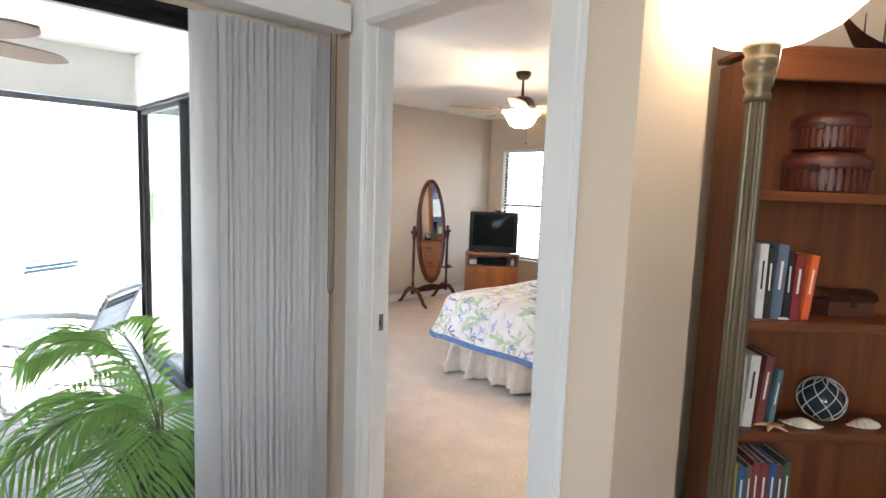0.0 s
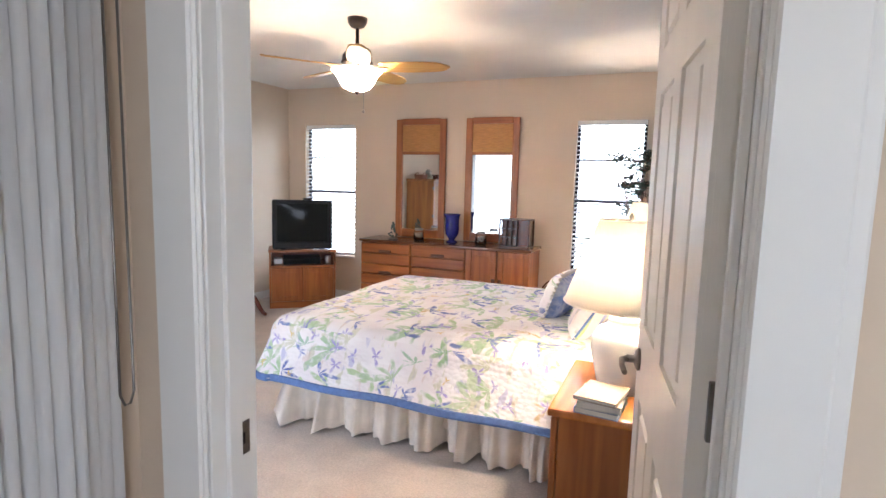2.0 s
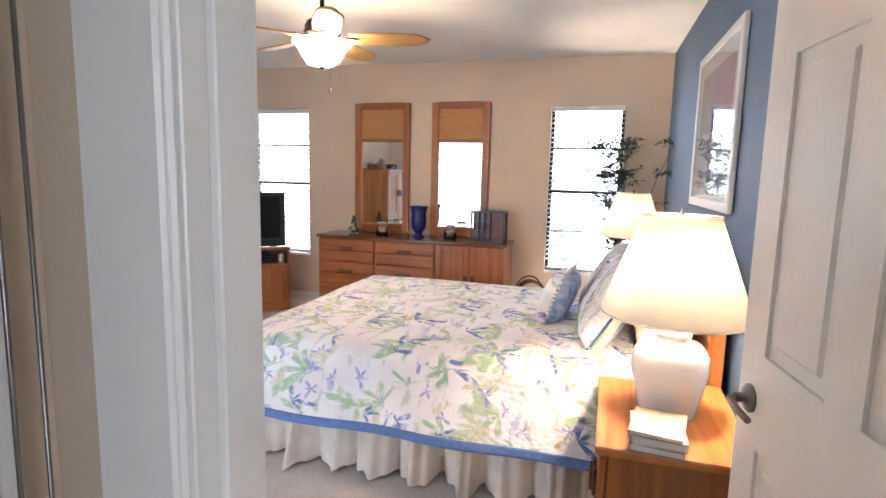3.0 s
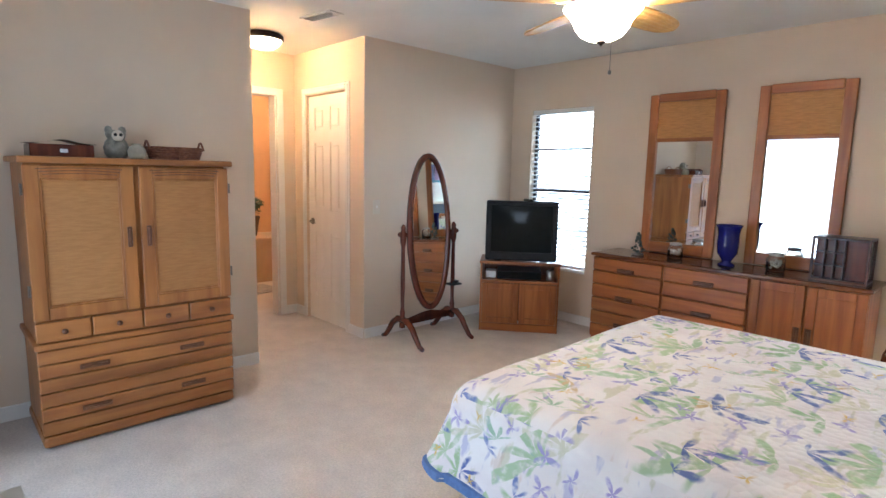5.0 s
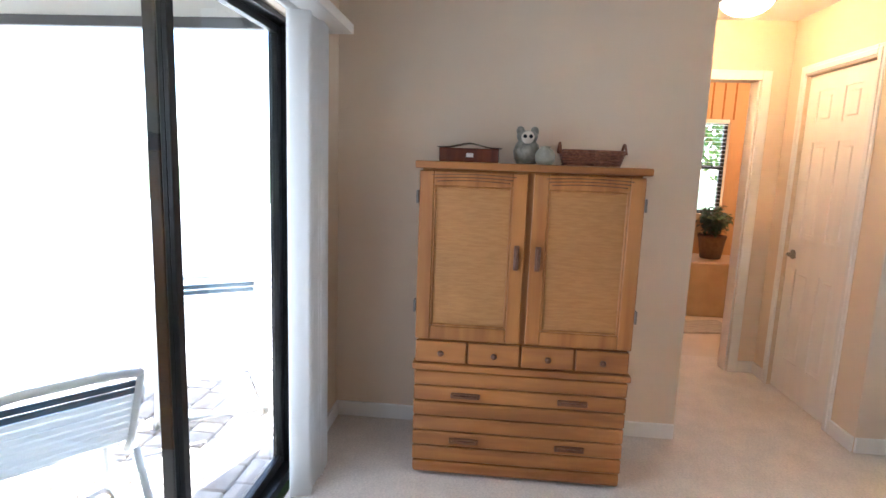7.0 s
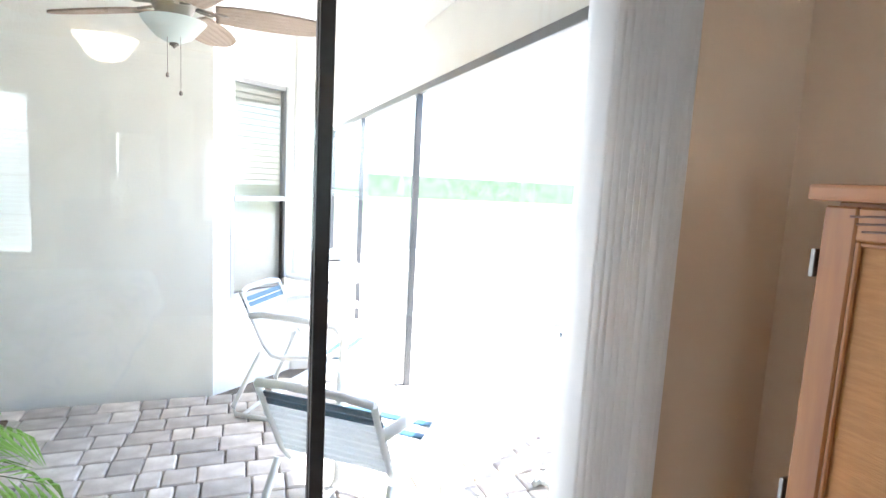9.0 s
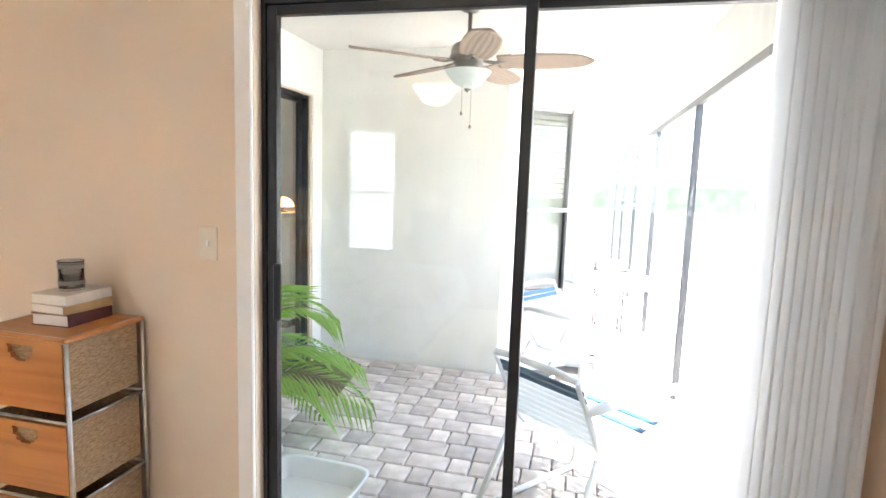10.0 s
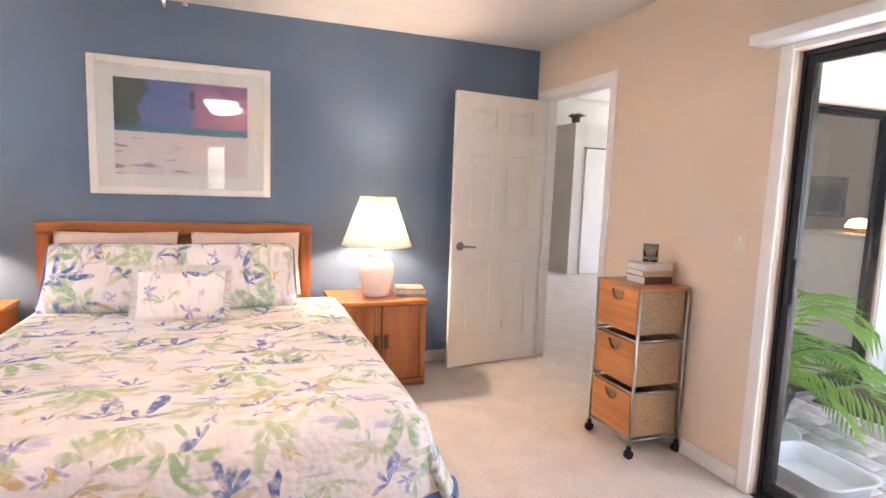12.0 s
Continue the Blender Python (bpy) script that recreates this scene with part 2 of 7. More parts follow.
# ---- bedroom shell ----
setting("floor_bedroom", [((-1.42, 0.0, -0.10), (XE, YN, 0.0))], MCARPET, "light beige cut pile carpet of the bedroom")
setting("floor_living_room", [((3.36, -7.6, -0.10), (10.6, -0.12, 0.0))], MCARPET, "light beige cut pile carpet of the living room")
setting("floor_threshold", [((3.55, -0.12, -0.10), (4.40, 0.0, 0.0))], MCARPET, "light beige carpet in the bedroom doorway")
setting("floor_alcove", [((4.67, -0.12, -0.10), (10.6, 2.0, 0.0)), ((4.535, 0.30, -0.10), (4.67, 1.4, 0.0))], MCARPET, "light beige cut pile carpet beside the bookcase")
ceil_bed = setting("ceiling_bedroom", [((0.0, -0.12, H), (XE + 0.18, YN + 0.14, H + 0.1)), ((-3.3, 1.0, H), (0.0, YN + 0.14, H + 0.1))], MCEIL, "off-white textured ceiling")
setting("ceiling_living_room", [((3.24, -7.7, H + 0.55), (10.7, -0.12, H + 0.65)), ((4.67, -0.12, H + 0.55), (10.7, 2.1, H + 0.65)), ((4.535, 0.30, H + 0.55), (4.67, 1.4, H + 0.65))], MCEIL, "white living room ceiling")
# dresser wall with two windows
WZ0, WZ1 = 0.50, 2.01
WW, WE = (0.25, 0.93), (3.41, 4.05)
y0, y1 = YN, YN + 0.16
setting("wall_north", [((-0.14, y0, 0), (WW[0], y1, H)), ((WW[0], y0, 0), (WW[1], y1, WZ0)), ((WW[0], y0, WZ1), (WW[1], y1, H)), ((WW[1], y0, 0), (WE[0], y1, H)),
                       ((WE[0], y0, 0), (WE[1], y1, WZ0)), ((WE[0], y0, WZ1), (WE[1], y1, H)), ((WE[1], y0, 0), (XE, y1, H))], MW, "cream painted wall with two windows")
SKEW = 0.9    # the blue wall stands this many degrees out of square
_w = setting("wall_east_blue", [((0.0, 0.0, 0), (0.02, YN, H))], MBLUE, "slate blue painted accent wall")
_w.matrix_world = pose(XE, 0, 0, 0, 0, SKEW)
setting("wall_east_filler", [((XE + 0.0005, 0.001, 0), (XE + 0.02, YN, H))], MW, "plaster behind the blue wall")
setting("wall_east_core", [((XE + 0.021, -0.12, 0), (XE + 0.18, 0.30, H + 0.55)), ((XE + 0.021, 0.30, 0), (XE + 0.045, YN, H + 0.55)), ((XE + 0.045, 1.47, 0), (XE + 0.18, YN, H + 0.55))], MW, "cream painted wall end")
# armoire wall and mirror wall, with the hall opening between them
HY0, HY1 = 1.845, 2.765
setting("wall_west_south", [((-0.14, 0.0, 0), (0.0, HY0, H))], MW, "cream painted wall beside the hall")
setting("wall_west_north", [((-0.14, HY1, 0), (0.0, YN, H))], MW, "cream painted wall beside the hall")
# slider wall
SX0, SX1, SZ = 0.54, 2.30, 1.975
DX0, DX1, DZ = 3.55, 4.40, 2.045
setting("wall_south", [((-0.14, -0.12, 0), (SX0, 0, H)), ((SX0, -0.12, SZ), (SX1, 0, H)), ((SX1, -0.12, 0), (DX0 - 0.02, 0, H)), ((DX0 - 0.02, -0.12, DZ + 0.02), (DX1 + 0.02, 0, H)),
                       ((DX1 + 0.02, -0.12, 0), (XE + 0.021, -0.0005, H))], MW, "cream painted wall with the door and the glass slider")
# hall
HX = -1.12
setting("wall_hall_north", [((HX - 0.12, HY1 + 0.0, 0), (-0.91, HY1 + 0.12, H)), ((-0.91, HY1, 2.045), (-0.265, HY1 + 0.12, H)), ((-0.265, HY1, 0), (-0.14, HY1 + 0.12, H))], MW, "cream painted hall wall with a door")
setting("wall_hall_south", [((HX - 0.12, HY0 - 0.12, 0), (-0.14, HY0, H))], MW, "cream painted hall wall")
setting("wall_hall_end", [((HX - 0.12, HY0, 2.045), (HX, 2.58, H)), ((HX - 0.12, 2.58, 0), (HX, HY1, H))], MW, "cream painted wall above the bathroom doorway")

# bathroom beyond the hall
setting("floor_bathroom", [((-3.5, 1.0, -0.10), (-1.42, 4.3, -0.001))], mat("beige_floor_tile", (0.55, 0.46, 0.36), 0.4, var=0.1, scale=5), "beige tiled bathroom floor")
MBATH = mat("bathroom_paint", (0.62, 0.36, 0.17), 0.8, var=0.05, scale=2, bump=0.2, bscale=80)
setting("wall_bathroom", [((-3.42, 1.0, 0), (-3.3, 2.30, H)), ((-3.42, 3.30, 0), (-3.3, 4.3, H)), ((-3.42, 2.30, 0), (-3.3, 3.30, 0.98)), ((-3.42, 2.30, 1.98), (-3.3, 3.30, H)),
                          ((-3.42, 0.9, 0), (-1.24, 1.0, H)), ((-3.42, 4.2, 0), (-1.24, 4.3, H)), ((-1.24, 2.89, 0), (-1.22, 4.2, H)), ((-1.24, 1.0, 0), (-1.22, 1.72, H))], MBATH, "warm tan painted bathroom wall with a window")
# living room walls
MLIV = mat("living_room_paint", (0.70, 0.68, 0.62), 0.75, var=0.05, scale=1.5, bump=0.2, bscale=80)
LY0, LY1, LZ = -2.23, -0.40, 2.0
HL = H + 0.55
setting("wall_living_west", [((3.24, LY1, 0), (3.36, -0.121, HL)), ((3.24, LY0, LZ), (3.36, LY1, HL)), ((3.24, -7.6, 0), (3.36, LY0, HL))], MW, "cream painted wall with the living room glass slider")
setting("wall_living_north_upper", [((3.24, -0.12, H + 0.101), (4.511, 0.0, HL))], MW, "cream painted wall over the bedroom door")
# the openings in the south and east walls are added for the fill lamps
setting("wall_living_south", [((3.24, -7.7, 0), (4.65, -7.6, HL)), ((7.75, -7.7, 0), (10.7, -7.6, HL)), ((4.65, -7.7, 0), (7.75, -7.6, 0.75)), ((4.65, -7.7, 2.35), (7.75, -7.6, HL))], MLIV, "off-white living room wall with an opening added for a fill lamp")
setting("wall_living_east", [((9.2, -7.6, 0), (9.3, -7.2, HL)), ((9.2, -7.2, 0), (9.3, -4.6, 0.75)), ((9.2, -7.2, 2.35), (9.3, -4.6, HL)), ((9.2, -4.6, 0), (9.3, 2.1, HL))], MLIV, "off-white living room wall")
setting("wall_living_niche", [((4.536, 1.36, 0), (9.2, 1.46, HL))], MW, "cream painted wall behind the bookcase")

# baseboards
bb = []
for a, b in (((0.0, 0.0), (0.014, HY0)), ((0.0, HY1), (0.014, YN)), ((0.014, YN - 0.014), (XE, YN)), 
             ((SX1 + 0.07, 0.0), (DX0 - 0.06, 0.014)), ((0.0, 0.0), (SX0 - 0.07, 0.014))):
    bb.append(((*a, 0.0), (*b, 0.085)))
bb += [((HX + 0.0, HY1 - 0.014, 0), (-0.975, HY1, 0.085)), ((-0.20, HY1 - 0.014, 0), (0.0, HY1, 0.085)), ((HX, 2.645, 0), (HX + 0.014, HY1 - 0.014, 0.085)),
       ((DX1 + 0.121, -0.134, 0), (4.67, -0.12, 0.085)), ((4.67, -0.134, 0), (4.684, 0.30, 0.085)), ((4.536, 1.346, 0), (9.2, 1.36, 0.085)), ((9.186, -7.6, 0), (9.2, 1.346, 0.085)), ((3.36, -7.586, 0), (9.186, -7.6, 0.085))]
setting("baseboard", bb, MTRIM, "white painted baseboard", bev=0.004)


_w = setting("baseboard_east", [((-0.014, 0.0, 0.0), (0.0, YN - 0.016, 0.085))], MTRIM, "white painted baseboard", bev=0.004)
_w.matrix_world = pose(XE, 0, 0, 0, 0, SKEW)


def casing(name, x0, x1, z, y, depth, w=0.065, rz=0, at=(0, 0)):
    """Door trim round an opening x0..x1, on the face y, standing out by depth."""
    boxes = []
    d0, d1 = sorted((y, y + depth))
    for k, (ww, dd) in enumerate(((w, 0.6), (w - 0.02, 1.0))):
        e1 = y + depth * dd
        p, q = sorted((y, e1))
        ins = 0.004 + k * 0.006
        boxes += [((x0 - ww, p, 0), (x0 - ins, q, z + ww)), ((x1 + ins, p, 0), (x1 + ww, q, z + ww)), ((x0 - ins + 0.001, p, z + ins), (x1 + ins - 0.001, q, z + ww))]
    ob = setting(name, boxes[:3] + boxes[3:], MTRIM, "white painted door casing", bev=0.004)
    if rz:
        ob.matrix_world = Matrix.Translation((*at, 0)) @ Matrix.Rotation(radians(rz), 4, "Z")
    return ob


casing("trim_bedroom_door_in", DX0, DX1, DZ, 0.0, 0.016)
casing("trim_bedroom_door_out", DX0, DX1, DZ, -0.12, -0.018, w=0.12)
casing("trim_hall_door", -0.91, -0.265, 2.045, HY1, -0.016)
setting("trim_bath_doorway", [((HX, 2.58, 0), (HX + 0.016, 2.645, 2.11)), ((HX, HY0, 2.045), (HX + 0.016, 2.58, 2.11)), ((HX - 0.12, 2.565, 0), (HX, 2.58, 2.045))], MTRIM, "white painted casing of the bathroom doorway", bev=0.003)
setting("trim_slider_casing", [((SX1, 0, 0), (SX1 + 0.062, 0.016, SZ + 0.05)), ((SX0 - 0.062, 0, 0), (SX0, 0.016, SZ + 0.05)), ((SX0, 0, SZ), (SX1, 0.016, SZ + 0.05))], MTRIM, "white painted casing round the slider", bev=0.004)
setting("door_jamb_bedroom", [((DX0 - 0.02, -0.12, 0), (DX0, 0.0, DZ)), ((DX1, -0.12, 0), (DX1 + 0.02, 0.0, DZ)), ((DX0, -0.12, DZ), (DX1, 0, DZ + 0.018)),
                              ((DX0, -0.085, 0), (DX0 + 0.012, -0.05, DZ - 0.001)), ((DX1 - 0.012, -0.085, 0), (DX1, -0.05, DZ - 0.001))], MTRIM, "white painted door jamb", bev=0.002)


def panel_door(ob, w, h, knob_side, t=0.035):
    """A six-panel door leaf, hinge at x = 0 of its thing, running to x = w, with raised panels on both faces."""
    bm = bmesh.new()
    st, mu = 0.11, 0.10
    pw = (w - 2 * st - mu) / 2
    rows = ((0.22, 0.82), (1.02, 1.62), (1.73, 1.93))
    k = h / 2.03
    rows = [(a * k, b * k) for a, b in rows]
    cols = ((st, st + pw), (st + pw + mu, w - st))
    box(bm, (0, 0.008, 0.0), (w, t - 0.008, h), 0)
    zs = [0] + [v for r in rows for v in r] + [h]
    for f0, f1 in ((0, 0.0079), (t - 0.0079, t)):
        for i in range(0, len(zs), 2):
            box(bm, (st, f0, zs[i]), (w - st, f1, zs[i + 1]), 0.0)
        box(bm, (0, f0, 0), (st, f1, h), 0.0)
        box(bm, (w - st, f0, 0), (w, f1, h), 0.0)
        for a, b in rows:
            box(bm, (st + pw, f0, a), (st + pw + mu, f1, b), 0.0)
    body = part("leaf", bm, MDOOR, ob)
    for a, b in rows:
        for c, d in cols:
            pb = bmesh.new()
            box(pb, (c + 0.028, 0.0015, a + 0.028), (d - 0.028, t - 0.0015, b - 0.028), 0.007)
            part("raised_panel", pb, MDOOR, body)
    kx = w - 0.065
    for s, y in ((-1, 0.0), (1, t)):
        hb = bmesh.new()
        lathe(hb, ((0.0, 0), (0.031, 0), (0.031, 0.006), (0.024, 0.012), (0.011, 0.016), (0.011, 0.035), (0.0, 0.036)), 20, m=Matrix.Rotation(radians(-90 * s), 4, "X"), at=(kx, y, 0.91))
        tube(hb, ((kx, y + s * 0.035, 0.91), (kx - 0.02, y + s * 0.048, 0.912), (kx - 0.06, y + s * 0.05, 0.908), (kx - 0.11, y + s * 0.046, 0.905)), 0.009, 10, 0.007)
        part("door_handle", hb, MPEWTER, ob, "pewter lever handle")
    for z in (0.2, 1.02, 1.82):
        bpart("hinge", (-0.012, -0.003, z * k), (0.0, 0.012, (z + 0.09) * k), MPEWTER, ob, 0.001, "dull brass hinge")
    return ob


d = thing("bedroom_door", (DX1 - 0.004, 0.004, 0.012), "cream six-panel bedroom door standing open against the blue wall", "door", rz=98)
panel_door(d, 0.775, 2.02, 1)
d = thing("hall_door", (-0.270, HY1 + 0.055, 0.008), "closed cream six-panel closet door in the hall", "door", rz=180)
panel_door(d, 0.635, 2.03, 1)
strike = thing("strike_plate", (DX0 - 0.0005, -0.05, 0.868), "small brass strike plate on the door jamb", "strike plate")
bpart("plate", (0, -0.014, -0.035), (0.002, 0.03, 0.035), MPEWTER, strike, 0.0005)
bpart("latch_hole", (0.0021, -0.002, -0.012), (0.0027, 0.016, 0.012), MBLACK, strike, 0)


def window_unit(name, x0, x1, z0, z1, y, label):
    """A single-hung window with a sill, a thin slatted blind and its head rail."""
    bm = bmesh.new()
    for a, b in (((x0, y + 0.06, z0), (x0 + 0.03, y + 0.1, z1)), ((x1 - 0.03, y + 0.06, z0), (x1, y + 0.1, z1)), ((x0 + 0.03, y + 0.06, z0), (x1 - 0.03, y + 0.1, z0 + 0.03)),
                 ((x0 + 0.03, y + 0.06, z1 - 0.03), (x1 - 0.03, y + 0.1, z1)), ((x0 + 0.03, y + 0.055, (z0 + z1) / 2 - 0.03), (x1 - 0.03, y + 0.1, (z0 + z1) / 2 + 0.0)),
                 ((x0 + 0.03, y + 0.07, z0 * 0.75 + z1 * 0.25 - 0.006), (x1 - 0.03, y + 0.09, z0 * 0.75 + z1 * 0.25 + 0.006)), ((x0 + 0.03, y + 0.07, z0 * 0.25 + z1 * 0.75 - 0.006), (x1 - 0.03, y + 0.09, z0 * 0.25 + z1 * 0.75 + 0.006))):
        box(bm, a, b, 0.003)
    w = tagged(part("window_" + name, bm, MBLACK), label, kind="structure")
    zm = (z0 + z1) / 2
    for a, b in ((z0 + 0.03, zm - 0.03), (zm, z1 - 0.03)):
        p = bpart("pane", (x0 + 0.03, y + 0.078, a), (x1 - 0.03, y + 0.082, b), MGLASS, w, 0)
        p.visible_shadow = False
    bpart("window_sill", (x0 - 0.0, y - 0.02, z0 - 0.02), (x1 + 0.0, y + 0.058, z0 + 0.003), MTRIM, w, 0.004, "white window sill")
    return w


window_unit("west", WW[0], WW[1], WZ0, WZ1, YN, "black framed window west of the mirrors")
window_unit("east", WE[0], WE[1], WZ0, WZ1, YN, "black framed window beside the bed")


def slat_blind(x0, x1, z0, z1, y, label):
    ob = thing("horizontal_blind", ((x0 + x1) / 2, y, z1), label, "window blind", "slatted window blinds")
    w = (x1 - x0) / 2
    bpart("head_rail", (-w, -0.025, -0.045), (w, 0.025, 0.0), MTRIM, ob, 0.004)
    bpart("bottom_rail", (-w + 0.01, -0.022, z0 - z1 + 0.01), (w - 0.01, 0.022, z0 - z1 + 0.028), MTRIM, ob, 0.004)
    bm = bmesh.new()
    box(bm, (-w + 0.004, -0.024, -0.002), (w - 0.004, 0.024, 0.002), 0)
    first = part("slat", bm, MSLAT, ob)
    n = int((z1 - z0 - 0.1) / 0.043)
    for i in range(n):
        o = first if i == 0 else new("slat", first.data)
        o.parent = ob
        o.location = (0, 0, -0.065 - i * 0.043)
        o.rotation_euler.x = radians(13)
    for x in (-w * 0.6, w * 0.6):
        bm = bmesh.new()
        tube(bm, ((x, -0.026, -0.04), (x, -0.026, z0 - z1 + 0.02)), 0.0012, 5)
        part("ladder_cord", bm, MTRIM, ob)
    return ob


slat_blind(WW[0] + 0.005, WW[1] - 0.005, WZ0 + 0.01, WZ1 - 0.002, YN + 0.03, "white horizontal slat blind with open slats behind the television")
slat_blind(WE[0] + 0.005, WE[1] - 0.005, WZ0 + 0.01, WZ1 - 0.002, YN + 0.03, "white horizontal slat blind with open slats beside the bed")


def slider(name, x0, x1, z1, xs, label, m=None):
    """A two-panel glass slider in its opening, centred on y = 0 of m. xs: where the panels meet."""
    m = m or Matrix.Identity(4)
    root = tagged(new(name), label, kind="structure")
    root.matrix_world = m
    bm = bmesh.new()
    for a, b in (((x0, -0.06, 0.0), (x0 + 0.016, 0.045, z1)), ((x1 - 0.016, -0.06, 0.0), (x1, 0.045, z1)), ((x0 + 0.016, -0.06, z1 - 0.022), (x1 - 0.016, 0.045, z1)), ((x0 + 0.016, -0.06, -0.02), (x1 - 0.016, 0.045, 0.022))):
        box(bm, a, b, 0.002)
    part("slider_frame", bm, MBLACK, root, "black metal slider frame")
    for k, (a, b, y) in enumerate(((x0 + 0.017, xs + 0.018, -0.0185), (xs - 0.018, x1 - 0.017, 0.0185))):
        bm = bmesh.new()
        for p, q in (((a, y - 0.017, 0.024), (a + 0.034, y + 0.017, z1 - 0.024)), ((b - 0.034, y - 0.017, 0.024), (b, y + 0.017, z1 - 0.024)),
                     ((a + 0.034, y - 0.017, 0.024), (b - 0.034, y + 0.017, 0.07)), ((a + 0.034, y - 0.017, z1 - 0.055), (b - 0.034, y + 0.017, z1 - 0.024))):
            box(bm, p, q, 0.002)
        leaf = part("sliding_panel", bm, MBLACK, root, "black framed sliding glass panel")
        g = bpart("pane", (a + 0.034, y - 0.003, 0.07), (b - 0.034, y + 0.003, z1 - 0.055), MGLASS, leaf, 0)
        g.visible_shadow = False
    hb = bmesh.new()
    box(hb, (x1 - 0.075, 0.039, 0.90), (x1 - 0.048, 0.06, 1.10), 0.006)
    part("slider_handle", hb, MPLASTIC, root, "black pull handle")
    return root


slider("door_slider_bedroom", SX0, SX1, SZ, 1.42, "black framed sliding glass door to the lanai", pose(0, -0.088, 0))
slider("door_slider_living", 0, LY1 - LY0, LZ, 0.92, "black framed sliding glass door of the living room", pose(3.30, LY0, 0, 0, 0, 90))


def vertical_blind(name, at, rz, n, pitch, length, label, cord_at=None, tilt=86, swing=2.0):
    """A stack of hanging vinyl vanes, edge to edge along x, with its chain."""
    ob = thing(name, at, label, "vertical blind", rz=rz)
    rnd = random.Random(n)

    def vane(u, v):
        x = (u - 0.5) * 0.089
        return Vector((x, 0.006 * math.cos(math.pi * (u - 0.5)), -length * v))
    base = sheet(bmesh.new(), vane, 6, 1, 0.0012)
    first = part("vane", base, MBLIND, ob)
    for i in range(n):
        o = first if i == 0 else new("vane", first.data)
        o.parent = ob
        o.location = (i * pitch + rnd.uniform(-0.006, 0.006), 0.006 * math.sin(i * 0.62) + 0.0025 * math.sin(i * 1.9), -0.035)
        o.rotation_euler.z = radians(tilt + rnd.uniform(-swing, swing) + 11 * math.sin(i * 0.7 + 2.0 * math.sin(i * 0.37)) - 0.5 * i)
    if cord_at is not None:
        bm = bmesh.new()
        x = cord_at
        zb = -1.02
        pts = [(x, 0.055, -0.02), (x, 0.055, zb + 0.02), (x + 0.008, 0.055, zb), (x + 0.018, 0.055, zb), (x + 0.026, 0.055, zb + 0.02), (x + 0.024, 0.055, -0.02)]
        tube(bm, pts, 0.0022, 6)
        part("bead_chain", bm, MPEWTER, ob)
    return ob


vertical_blind("vertical_blind", (0.528, 0.060, 2.0), 0, 12, 0.0225, 1.965, "stack of white vertical blinds drawn to the corner beside the armoire", tilt=118, swing=2.5)
vertical_blind("vertical_blind", (3.425, -0.255, 2.02), -90, 19, 0.0243, 2.0, "stack of white vertical blinds drawn beside the bedroom door", cord_at=-0.035, tilt=160, swing=3.0)
setting("trim_valance_bedroom", [((0.22, 0.018, 2.0), (2.42, 0.12, 2.013)), ((0.22, 0.12, 2.0), (2.42, 0.132, 2.045))], MTRIM, "white valance over the bedroom slider", bev=0.002)
setting("trim_valance_living", [((3.362, -2.45, 2.02), (3.48, -0.17, 2.03)), ((3.48, -2.45, 2.02), (3.492, -0.17, 2.12)), ((3.362, -0.17, 2.02), (3.492, -0.162, 2.12))], MTRIM, "white valance over the living room slider", bev=0.002)

# ---- bed ----
BX0, BX1, BY0, BY1, BZ = 2.32, 4.38, 1.59, 3.40, 0.60


